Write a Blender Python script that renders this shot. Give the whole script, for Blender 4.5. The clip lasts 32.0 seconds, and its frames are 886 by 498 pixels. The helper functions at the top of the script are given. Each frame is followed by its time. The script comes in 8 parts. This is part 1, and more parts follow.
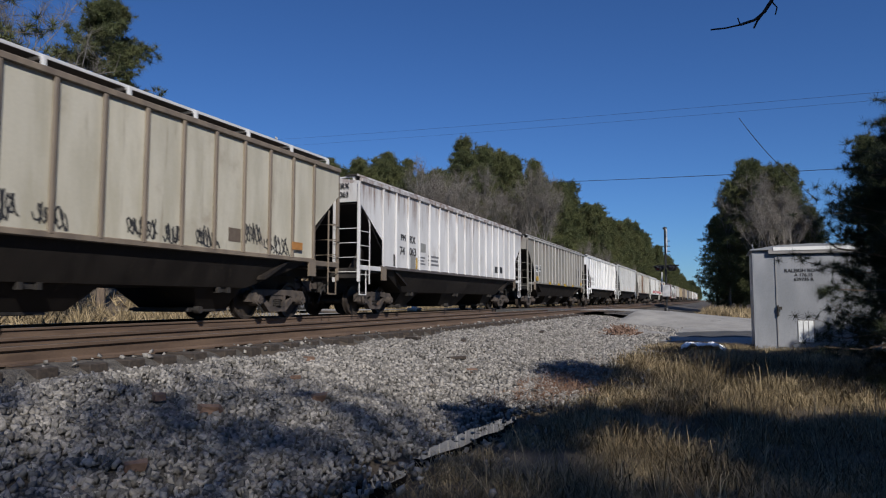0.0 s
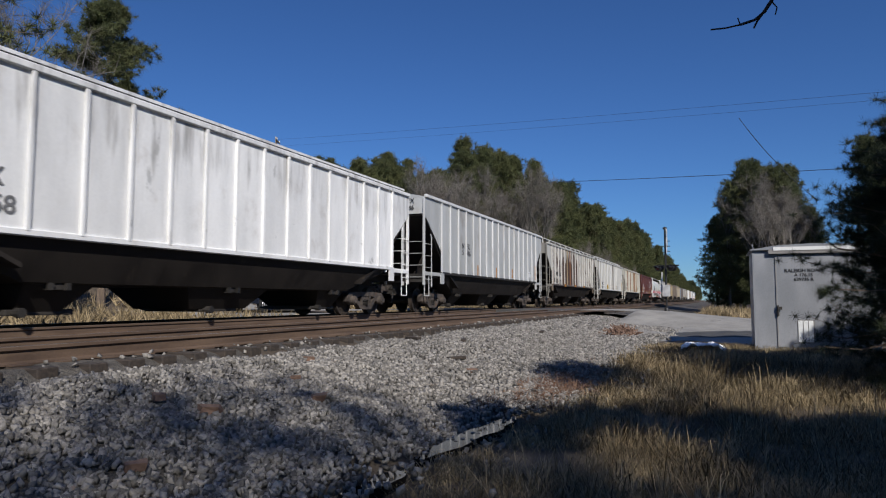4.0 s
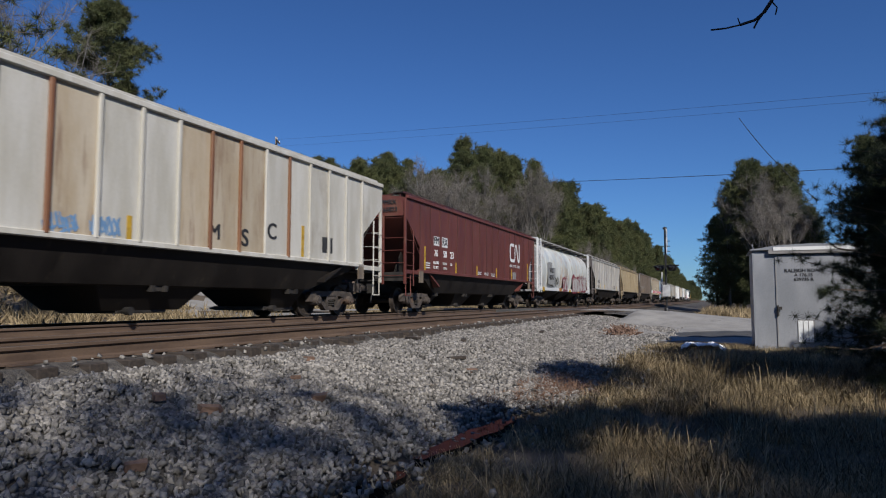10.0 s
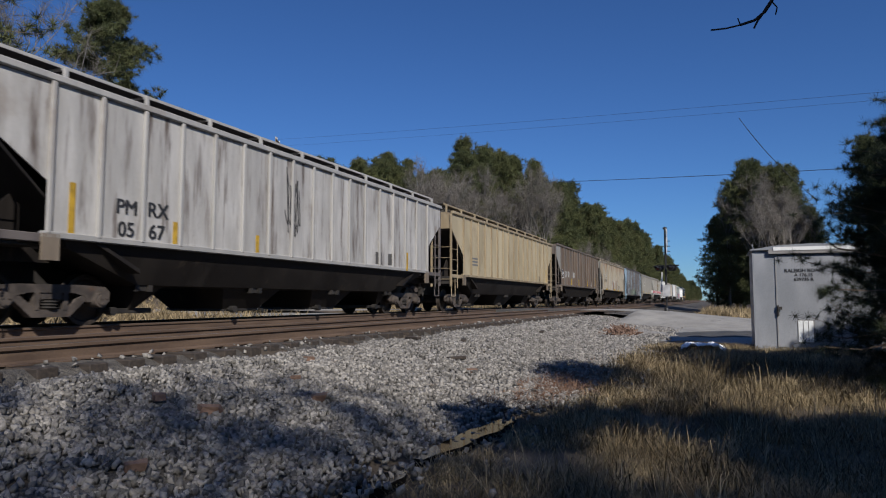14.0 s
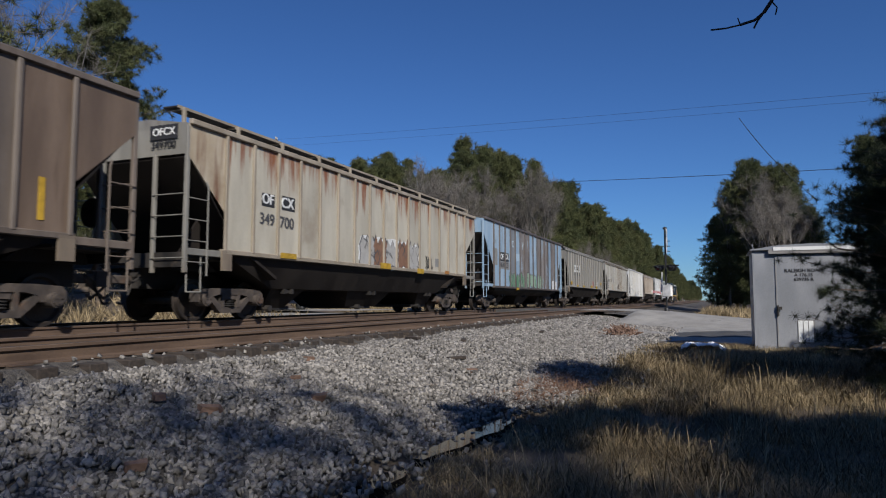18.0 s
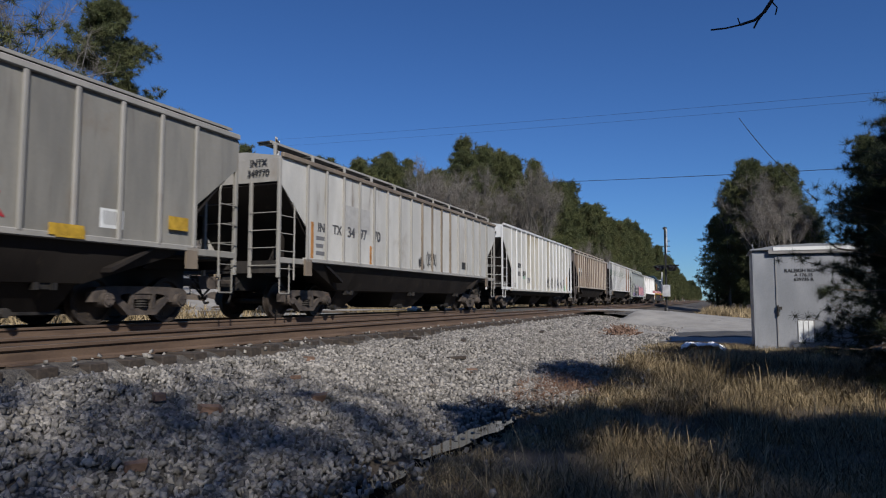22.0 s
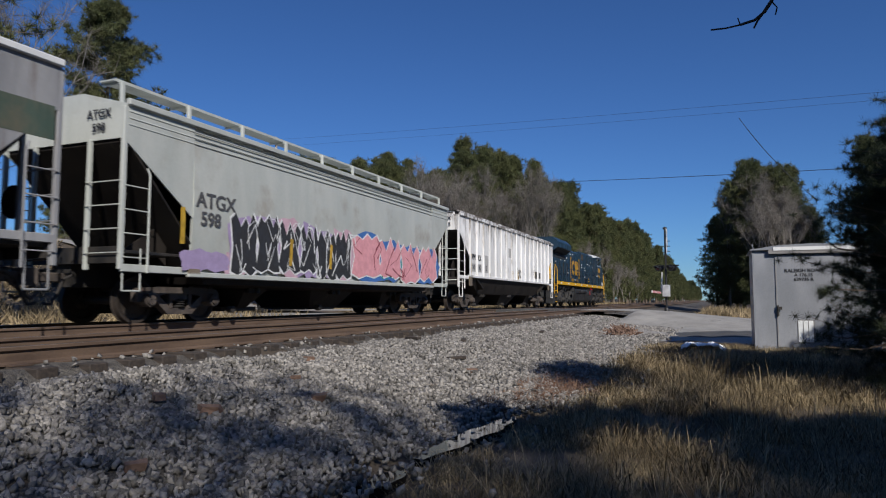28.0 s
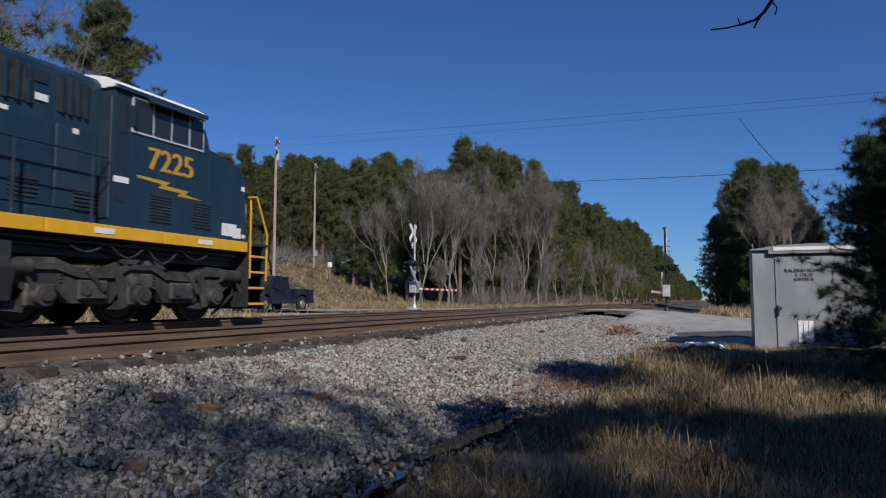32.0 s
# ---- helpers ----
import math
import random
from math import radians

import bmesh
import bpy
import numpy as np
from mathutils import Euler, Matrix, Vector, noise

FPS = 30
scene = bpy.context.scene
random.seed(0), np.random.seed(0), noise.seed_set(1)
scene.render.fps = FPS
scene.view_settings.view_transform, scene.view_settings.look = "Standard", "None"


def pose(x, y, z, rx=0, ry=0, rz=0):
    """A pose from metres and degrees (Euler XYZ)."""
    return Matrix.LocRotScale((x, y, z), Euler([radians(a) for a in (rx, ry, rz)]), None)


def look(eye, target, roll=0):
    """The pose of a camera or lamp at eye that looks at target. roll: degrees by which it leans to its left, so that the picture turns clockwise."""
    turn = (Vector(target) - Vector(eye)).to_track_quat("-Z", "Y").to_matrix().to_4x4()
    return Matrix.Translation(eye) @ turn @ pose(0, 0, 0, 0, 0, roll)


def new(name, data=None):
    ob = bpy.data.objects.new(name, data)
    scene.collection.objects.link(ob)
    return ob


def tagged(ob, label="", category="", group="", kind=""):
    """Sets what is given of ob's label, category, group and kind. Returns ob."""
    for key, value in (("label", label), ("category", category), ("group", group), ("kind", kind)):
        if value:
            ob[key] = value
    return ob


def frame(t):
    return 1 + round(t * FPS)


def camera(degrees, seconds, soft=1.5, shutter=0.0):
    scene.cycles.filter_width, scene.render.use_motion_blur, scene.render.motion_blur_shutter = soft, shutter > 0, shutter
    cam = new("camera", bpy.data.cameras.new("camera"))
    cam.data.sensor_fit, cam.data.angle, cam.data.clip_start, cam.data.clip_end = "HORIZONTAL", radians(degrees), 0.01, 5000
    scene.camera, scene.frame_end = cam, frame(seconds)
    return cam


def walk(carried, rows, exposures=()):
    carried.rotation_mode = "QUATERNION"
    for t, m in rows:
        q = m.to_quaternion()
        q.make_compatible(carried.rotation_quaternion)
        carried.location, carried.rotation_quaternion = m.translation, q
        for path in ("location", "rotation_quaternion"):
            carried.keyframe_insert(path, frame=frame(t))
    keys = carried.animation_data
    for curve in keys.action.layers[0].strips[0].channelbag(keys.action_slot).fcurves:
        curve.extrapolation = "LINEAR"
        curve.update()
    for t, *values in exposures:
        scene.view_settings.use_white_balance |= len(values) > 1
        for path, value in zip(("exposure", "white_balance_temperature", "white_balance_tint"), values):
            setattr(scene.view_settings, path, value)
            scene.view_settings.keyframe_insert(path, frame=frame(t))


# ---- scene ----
# World: x runs along the railway away from the camera, y across it, z = 0 at the top of the rails.
SECONDS = 32.0
SPEED = 12.93          # metres a second, towards -x
TRAIN_Y = 11.32        # centre line of the track that the train is on
NEAR_Y = 7.12          # centre line of the empty track
EYE = (0.0, 0.0, 0.45)
YAW, PITCH = 22.2, 4.41

cam = camera(67.2, SECONDS, soft=1.1, shutter=0.12)
cp, sp = math.cos(radians(PITCH)), math.sin(radians(PITCH))
AIM = (EYE[0] + math.cos(radians(YAW)) * cp, EYE[1] + math.sin(radians(YAW)) * cp, EYE[2] + sp)
walk(cam, [(0.0, look(EYE, AIM)), (SECONDS, look(EYE, AIM))], exposures=[(0.0, 0.0), (SECONDS, 0.0)])

# ---- light: low winter sun behind the camera, clear sky ----
SUN_EL = 35.0
TO_SUN = Vector((-0.77, -0.64, 0)).normalized() * math.cos(radians(SUN_EL)) + Vector((0, 0, math.sin(radians(SUN_EL))))
world = bpy.data.worlds.new("sky")
scene.world = world
world.use_nodes = True
wn, wl = world.node_tree.nodes, world.node_tree.links
sky = wn.new("ShaderNodeTexSky")
sky.sky_type = "NISHITA"
sky.sun_disc = False
sky.sun_elevation = radians(SUN_EL)
sky.sun_rotation = math.atan2(TO_SUN.x, TO_SUN.y)
sky.altitude = 100
sky.air_density = 1.0
sky.dust_density = 0.0
sky.ozone_density = 2.5
wn["Background"].inputs["Strength"].default_value = 0.050
tint = wn.new("ShaderNodeMix")
tint.data_type, tint.blend_type = "RGBA", "MULTIPLY"
tint.inputs["Factor"].default_value = 1.0
tint.inputs["B"].default_value = (0.55, 0.95, 1.60, 1)
wl.new(sky.outputs[0], tint.inputs["A"])
wl.new(tint.outputs["Result"], wn["Background"].inputs["Color"])
sun_data = bpy.data.lights.new("sun", "SUN")
sun_data.energy, sun_data.angle, sun_data.color = 4.6, radians(0.5), (1.0, 0.955, 0.90)
sun = new("sun", sun_data)
sun.matrix_world = look((0, 0, 50), Vector((0, 0, 50)) - TO_SUN)


# ---- building blocks ----
class Solid:
    """Collects vertices and faces of one mesh."""

    def __init__(self):
        self.v, self.f = [], []

    def add(self, verts, faces):
        n = len(self.v)
        self.v += [tuple(p) for p in verts]
        self.f += [tuple(n + i for i in face) for face in faces]
        return self

    def box(self, x0, x1, y0, y1, z0, z1, c=0.0):
        """A box; with c its long edges in x and z are chamfered."""
        if c <= 0:
            p = [(x, y, z) for x in (x0, x1) for y in (y0, y1) for z in (z0, z1)]
            return self.add(p, [(0, 1, 3, 2), (4, 6, 7, 5), (0, 4, 5, 1), (2, 3, 7, 6), (0, 2, 6, 4), (1, 5, 7, 3)])
        prof = [(x0 + c, z0), (x1 - c, z0), (x1, z0 + c), (x1, z1 - c), (x1 - c, z1), (x0 + c, z1), (x0, z1 - c), (x0, z0 + c)]
        inner = [(min(max(x, x0 + c), x1 - c), min(max(z, z0 + c), z1 - c)) for x, z in prof]
        rings = [(inner, y0), (prof, y0 + c), (prof, y1 - c), (inner, y1)]
        p = [(x, y, z) for ring, y in rings for x, z in ring]
        f = [tuple(range(8)), tuple(range(31, 23, -1))]
        for r in range(3):
            for i in range(8):
                j = (i + 1) % 8
                f.append((r * 8 + i, (r + 1) * 8 + i, (r + 1) * 8 + j, r * 8 + j))
        return self.add(p, f)

    def prism(self, pts, axis, a, b):
        """A polygon drawn in the two other axes, pushed from a to b along axis."""
        put = {"x": lambda u, w, s: (s, u, w), "y": lambda u, w, s: (u, s, w), "z": lambda u, w, s: (u, w, s)}[axis]
        n = len(pts)
        p = [put(u, w, a) for u, w in pts] + [put(u, w, b) for u, w in pts]
        area = sum(pts[i][0] * pts[(i + 1) % n][1] - pts[(i + 1) % n][0] * pts[i][1] for i in range(n))
        flip = (area > 0) == (axis != "y")
        f = [tuple(range(n)), tuple(range(2 * n - 1, n - 1, -1))]
        f += [(i, n + i, n + (i + 1) % n, (i + 1) % n) for i in range(n)]
        if flip != (b < a):
            f = [tuple(reversed(t)) for t in f]
        return self.add(p, f)

    def tube(self, p, q, r, r2=None, n=8, caps=True):
        p, q = Vector(p), Vector(q)
        r2 = r if r2 is None else r2
        d = (q - p).normalized()
        a = d.orthogonal().normalized()
        b = d.cross(a)
        ring = [(math.cos(2 * math.pi * i / n), math.sin(2 * math.pi * i / n)) for i in range(n)]
        vs = [p + (a * c + b * s) * r for c, s in ring] + [q + (a * c + b * s) * r2 for c, s in ring]
        f = [(i, (i + 1) % n, n + (i + 1) % n, n + i) for i in range(n)]
        if caps:
            f += [tuple(range(n - 1, -1, -1)), tuple(range(n, 2 * n))]
        return self.add(vs, f)

    def path(self, pts, r, n=6):
        for p, q in zip(pts, pts[1:]):
            self.tube(p, q, r, n=n)
        return self

    def lathe(self, prof, origin, axis="y", n=20):
        """A profile of (along, radius) turned round an axis through origin."""
        o = Vector(origin)
        vs = []
        for a, r in prof:
            for i in range(n):
                c, s = math.cos(2 * math.pi * i / n) * r, math.sin(2 * math.pi * i / n) * r
                vs.append(o + Vector({"y": (c, a, s), "x": (a, c, s), "z": (c, s, a)}[axis]))
        f = []
        for k in range(len(prof) - 1):
            for i in range(n):
                j = (i + 1) % n
                f.append((k * n + i, (k + 1) * n + i, (k + 1) * n + j, k * n + j))
        f += [tuple(range(n)), tuple(range(len(vs) - 1, len(vs) - n - 1, -1))]
        return self.add(vs, f)

    def grid(self, fn, us, ws):
        nu, nw = len(us), len(ws)
        vs = [fn(u, w) for u in us for w in ws]
        f = [(i * nw + j, (i + 1) * nw + j, (i + 1) * nw + j + 1, i * nw + j + 1) for i in range(nu - 1) for j in range(nw - 1)]
        return self.add(vs, f)

    def mesh(self, name, mat, smooth=True, angle=0.6):
        me = bpy.data.meshes.new(name)
        me.from_pydata(self.v, [], self.f)
        if mat:
            me.materials.append(mat)
        if smooth:
            me.polygons.foreach_set("use_smooth", [True] * len(me.polygons))
            me.set_sharp_from_angle(angle=angle)
        me.update()
        return me


def part(name, solid, mat, parent=None, label="", smooth=True, at=None):
    """One mesh object under a thing or a part. solid: a Solid, or mesh data that is shared."""
    me = solid if isinstance(solid, bpy.types.Mesh) else solid.mesh(name, mat, smooth)
    ob = new(name, me)
    if parent is not None:
        ob.parent = parent
    if at is not None:
        ob.matrix_basis = at
    if label:
        ob["label"] = label
    return ob


def thing(name, label, category, at=None, group="", kind=""):
    ob = new(name)
    if at is not None:
        ob.matrix_basis = at
    return tagged(ob, label, category, group, kind)


# Markings of each car: kind, colour or words, and places along the car and above the rail in metres.
MARKS = {
    "A": [
        ("patch", "tan_box", 4.19, 4.59, 1.73, 2.03), ("patch", "orange", 6.45, 6.89, 1.71, 1.9), ("graffiti", "scrawl", -1.0, -0.55, 1.6, 2.1), ("graffiti", "scrawl", -0.25, 0.3, 1.6, 2.01), ("graffiti", "scrawl", 1.49, 2.17, 1.55, 1.97),
        ("graffiti", "scrawl", 2.38, 2.81, 1.56, 1.91), ("graffiti", "scrawl", 3.21, 3.87, 1.5, 1.99), ("graffiti", "scrawl", 4.71, 5.31, 1.63, 2.33), ("graffiti", "scrawl", 5.47, 6.36, 1.49, 1.96),
    ],
    "B": [
        ("text", "PM", -5.87, 2.55, 0.3, "black"), ("text", "RX", -5.13, 2.53, 0.36, "black"), ("text", "74", -5.94, 2.1, 0.38, "black"), ("text", "063", -5.1, 2.11, 0.38, "black"),
        ("patch", "grey", -4.57, -3.98, 2.17, 2.49), ("bars", "dark", -4.63, -4.01, 1.7, 2.04), ("bars", "dark", -3.74, -2.65, 1.7, 2.14), ("patch", "grey", -5.29, -4.86, 1.51, 1.99),
        ("patch", "black", 4.21, 4.66, 1.76, 2.06), ("patch", "black", 5.02, 5.44, 1.77, 2.07), ("patch", "yellow", -4.81, -4.73, 1.49, 1.95), ("patch", "black", -6.6, -6.42, 1.57, 1.95),
    ],
    "C": [
        ("patch", "white", -7.0, -6.51, 2.11, 2.51), ("patch", "white", -6.3, -5.78, 2.17, 2.55), ("text", "PM", -6.76, 2.3, 0.39, "black"), ("text", "RX", -6.05, 2.36, 0.41, "black"),
        ("text", "76", -6.74, 1.99, 0.33, "faded"), ("text", "58", -6.1, 2.01, 0.35, "faded"), ("patch", "yellow", -7.06, -6.55, 1.61, 1.85), ("patch", "yellow", -3.91, -3.39, 1.45, 1.6),
        ("patch", "yellow", -1.34, -0.71, 1.45, 1.58), ("patch", "yellow", 0.58, 1.1, 1.43, 1.59), ("patch", "darkgrey", 5.23, 5.6, 2.08, 2.8), ("patch", "darkgrey", 6.03, 6.32, 2.14, 2.72),
        ("patch", "yellow", 0.87, 1.34, 1.41, 1.55), ("patch", "yellow", 3.42, 3.9, 1.42, 1.58), ("patch", "yellow", 6.63, 7.12, 1.6, 1.81), ("bars", "dark", 5.09, 5.6, 1.61, 2.04),
        ("bars", "dark", 5.93, 6.4, 1.64, 2.06),
    ],
    "D": [
        ("text", "PM", -6.53, 2.27, 0.38, "faded"), ("text", "RX", -5.83, 2.27, 0.39, "faded"), ("text", "65", -6.53, 1.86, 0.38, "faded"), ("text", "658", -5.66, 1.86, 0.39, "faded"),
        ("patch", "rust", -7.19, -6.94, 1.52, 2.38),
    ],
    "E": [
        ("text", "TX", -4.21, 2.71, 0.33, "dark"), ("text", "046", -4.16, 2.43, 0.34, "dark"), ("text", "N", -4.79, 2.7, 0.33, "dark"), ("text", "5", -4.81, 2.44, 0.33, "dark"),
        ("patch", "orange", -2.99, -2.87, 1.55, 2.0), ("patch", "orange", -0.29, -0.17, 1.52, 2.02), ("patch", "orange", 2.39, 2.53, 1.6, 2.05), ("patch", "white", 5.65, 6.11, 1.75, 2.04),
        ("patch", "darkgrey", 5.73, 6.03, 1.81, 2.0), ("patch", "orange", 7.12, 7.24, 1.64, 2.47),
    ],
    "F": [
        ("text", "PM", -6.2, 2.18, 0.38, "black"), ("text", "RX", -5.27, 2.18, 0.38, "black"), ("text", "87", -6.2, 1.69, 0.38, "dark"), ("text", "37", -5.27, 1.69, 0.38, "dark"), ("patch", "orange", -7.42, -7.26, 1.52, 2.36), ("patch", "black", -6.98, -6.62, 1.66, 1.92),
        ("patch", "orange", -4.04, -3.52, 1.41, 1.59), ("patch", "orange", -0.49, 0.13, 1.44, 1.61), ("patch", "orange", 3.11, 3.65, 1.45, 1.63), ("patch", "grey", 4.09, 4.54, 1.52, 1.95),
        ("patch", "white", -2.91, -2.65, 1.87, 1.99),
    ],
    "G": [
        ("patch", "yellow", -7.26, -7.01, 1.53, 2.43), ("text", "PM", -6.01, 2.01, 0.44, "black"), ("text", "RX", -5.31, 2.02, 0.46, "black"), ("text", "87", -6.01, 1.64, 0.41, "black"),
        ("text", "48", -5.31, 1.65, 0.43, "black"), ("patch", "yellow", -3.27, -2.62, 1.59, 1.98), ("patch", "yellow", -1.21, -1.09, 1.55, 2.02), ("patch", "grey", 3.48, 3.97, 1.57, 1.97),
        ("patch", "darkgrey", 4.35, 4.82, 1.6, 1.98), ("bars", "dark", 3.57, 4.0, 2.15, 2.43), ("bars", "dark", 4.48, 4.84, 2.09, 2.42), ("patch", "yellow", 3.17, 3.33, 1.48, 1.95),
        ("patch", "yellow", 7.25, 7.44, 1.58, 2.41),
    ],
    "H": [
        ("text", "PM", -6.73, 2.31, 0.36, "black"), ("text", "RX", -6.07, 2.32, 0.38, "black"), ("text", "63", -6.73, 1.82, 0.41, "black"), ("text", "57", -6.07, 1.8, 0.42, "black"),
        ("text", "M", 1.02, 1.88, 0.47, "black"), ("text", "S", 2.0, 1.83, 0.54, "black"), ("text", "C", 2.98, 2.07, 0.53, "black"), ("patch", "yellow", -1.27, -1.09, 1.5, 1.97),
        ("patch", "yellow", 4.16, 4.36, 1.56, 2.35), ("patch", "black", 5.18, 5.69, 1.73, 2.15), ("graffiti", "blue", -2.82, -2.23, 1.51, 1.9), ("graffiti", "blue", -1.96, -1.39, 1.52, 1.94),
    ],
    "I": [
        ("patch", "white", -6.26, -5.73, 2.51, 2.86), ("patch", "white", -5.46, -4.88, 2.5, 2.88), ("text", "PM", -6.01, 2.69, 0.38, "black"), ("text", "RX", -5.18, 2.69, 0.4, "black"),
        ("text", "76", -6.05, 2.21, 0.35, "white"), ("text", "58", -5.16, 2.22, 0.37, "white"), ("text", "23", -4.41, 2.22, 0.39, "white"), ("bars", "white", -7.05, -6.57, 1.61, 1.86), ("text", "LD. LMT", -6.05, 1.86, 0.15, "white"), ("text", "LT. WT", -6.07, 1.68, 0.15, "white"), ("text", "203500", -5.2, 1.86, 0.14, "lightgrey"), ("text", "59700", -5.16, 1.68, 0.14, "lightgrey"), ("text", "LO", -4.5, 1.86, 0.14, "white"), ("patch", "yellow", -7.18, -7.0, 1.48, 2.41),
        ("patch", "yellow", -4.07, -3.87, 1.47, 1.97), ("patch", "yellow", -1.5, -1.28, 1.48, 1.97), ("patch", "yellow", 1.3, 1.55, 1.47, 1.99), ("patch", "yellow", 3.85, 4.12, 1.48, 2.04),
        ("patch", "yellow", 6.99, 7.26, 1.46, 2.49), ("bars", "white", -1.28, -0.79, 1.58, 1.73), ("bars", "white", -0.39, 0.22, 1.59, 1.73), ("bars", "white", 0.63, 1.13, 1.56, 1.72),
        ("patch", "grey", 4.2, 4.81, 1.54, 1.91), ("logo", "cn", 3.7, 5.52, 2.43, 3.39), ("bars", "white", 3.62, 4.2, 2.16, 2.30), ("bars", "white", 4.35, 4.92, 2.16, 2.30),
        ("bars", "white", 5.05, 5.5, 2.16, 2.30),
    ],
    "J": [
        ("patch", "darkpatch", -6.35, -5.2, 1.45, 2.86), ("patch", "darkpatch", -5.2, -4.3, 1.4, 2.55), ("text", "RRRX", -5.35, 2.35, 0.41, "black"), ("text", "460347", -5.38, 1.9, 0.45, "black"), ("graffiti", "scrawl", -4.56, -3.31, 1.4, 2.04),
        ("patch", "yellow", -7.8, -7.3, 1.01, 1.28), ("patch", "orange", -3.16, -2.39, 1.06, 1.27), ("graffiti", "redwhite", 1.27, 6.77, 0.96, 2.4), ("graffiti", "redwhite", -2.01, -0.64, 0.99, 2.14),
        ("patch", "yellow", 0.11, 0.59, 1.04, 1.22), ("patch", "yellow", 3.23, 3.77, 1.03, 1.21),
    ],
    "K": [
        ("patch", "yellow", -7.07, -6.87, 1.46, 2.38), ("patch", "yellow", -4.79, -4.62, 1.48, 1.97), ("patch", "yellow", -2.25, -2.11, 1.49, 1.94), ("patch", "yellow", 5.66, 5.84, 1.45, 2.06),
        ("text", "PM", -5.87, 2.1, 0.37, "black"), ("text", "RX", -5.15, 2.12, 0.39, "black"), ("text", "05", -5.87, 1.7, 0.37, "black"), ("text", "67", -5.17, 1.71, 0.39, "black"),
        ("patch", "darkgrey", 3.59, 4.01, 1.58, 1.95), ("patch", "darkgrey", 4.44, 4.76, 1.58, 1.95), ("graffiti", "scrawl", -1.11, -0.52, 1.6, 3.84),
    ],
    "L": [
        ("patch", "yellow", 7.1, 7.28, 1.46, 2.34), ("patch", "white", 6.58, 6.79, 1.85, 2.07), ("patch", "black", 5.37, 5.49, 1.57, 1.88), ("bars", "dark", -6.54, -5.43, 1.93, 2.35),
    ],
    "M": [
        ("patch", "yellow", -7.15, -6.96, 1.5, 2.3), ("patch", "yellow", -3.73, -3.52, 1.56, 2.01), ("patch", "white", -6.83, -6.43, 2.29, 2.59), ("patch", "white", -6.71, -6.19, 1.99, 2.41),
        ("text", "PM", -6.68, 2.44, 0.36, "black"), ("text", "RX", -6.47, 2.16, 0.37, "black"), ("patch", "lightgrey", -6.08, -5.28, 2.08, 2.49), ("patch", "lightgrey", -5.1, -4.3, 2.1, 2.51),
        ("text", "471", -5.78, 2.28, 0.36, "darkgrey"), ("text", "50", -4.93, 2.28, 0.36, "darkgrey"), ("patch", "lightgrey", -3.2, -2.41, 2.12, 2.51), ("patch", "yellow", -3.62, -3.41, 1.58, 2.0),
        ("patch", "yellow", -0.85, -0.64, 1.57, 2.03), ("patch", "yellow", 2.82, 3.07, 1.6, 2.08), ("patch", "yellow", 6.59, 6.81, 1.7, 2.38), ("patch", "white", 4.3, 4.8, 1.6, 1.95),
    ],
    "N": [
        ("patch", "black", -6.24, -5.75, 2.65, 2.96), ("patch", "black", -5.46, -4.92, 2.65, 3.0), ("text", "OF", -6.01, 2.82, 0.34, "white"), ("text", "CX", -5.23, 2.82, 0.36, "white"),
        ("text", "349", -6.03, 2.34, 0.38, "dark"), ("text", "700", -5.25, 2.33, 0.39, "dark"), ("patch", "yellow", -5.55, -4.9, 1.47, 1.6), ("patch", "yellow", -0.37, 0.33, 1.45, 1.63),
        ("graffiti", "burner", -1.55, 2.65, 1.40, 2.55), ("graffiti", "scrawl", 3.25, 3.85, 1.44, 2.14), ("patch", "yellow", 2.42, 2.95, 1.4, 1.57), ("patch", "orange", 4.99, 5.41, 1.47, 1.59),
        ("patch", "grey", 4.14, 4.6, 1.71, 2.02),
    ],
    "O": [
        ("patch", "black", -5.84, -4.31, 2.39, 2.83), ("text", "OF", -5.47, 2.59, 0.38, "white"), ("text", "CX", -4.68, 2.63, 0.39, "white"), ("patch", "grey", -6.95, -6.2, 2.15, 2.95), ("patch", "grey", -5.84, -4.2, 2.0, 2.38), ("text", "4630", -5.4, 2.19, 0.36, "dark"), ("text", "23", -4.6, 2.19, 0.36, "dark"),
        ("text", "C", -3.57, 3.36, 0.5, "pale"), ("text", "V", -1.65, 3.4, 0.52, "pale"), ("graffiti", "green", -4.23, -1.12, 0.97, 2.0),
        ("graffiti", "tagwhite", -0.82, 2.81, 0.97, 2.1), ("patch", "yellow", -3.07, -2.62, 0.99, 1.12), ("patch", "white", 5.33, 5.84, 1.05, 1.7), ("patch", "white", 6.34, 6.66, 1.13, 1.67),
        ("patch", "lightblue", -2.96, -2.26, 2.53, 2.92),
    ],
    "P": [
        ("patch", "white", -5.38, -4.75, 2.56, 3.08), ("patch", "white", -4.51, -3.94, 2.61, 3.1), ("patch", "white", -3.72, -3.1, 2.61, 3.14), ("text", "R", -5.08, 2.83, 0.41, "black"),
        ("text", "RR", -4.23, 2.85, 0.43, "black"), ("text", "X", -3.43, 2.86, 0.45, "black"), ("text", "47", -5.15, 2.4, 0.37, "dark"), ("text", "00", -4.29, 2.43, 0.39, "dark"),
        ("text", "35", -3.47, 2.44, 0.41, "dark"), ("patch", "yellow", -6.9, -6.4, 1.61, 1.85), ("patch", "yellow", -4.62, -4.06, 1.49, 1.63), ("patch", "yellow", -2.13, -1.47, 1.48, 1.64),
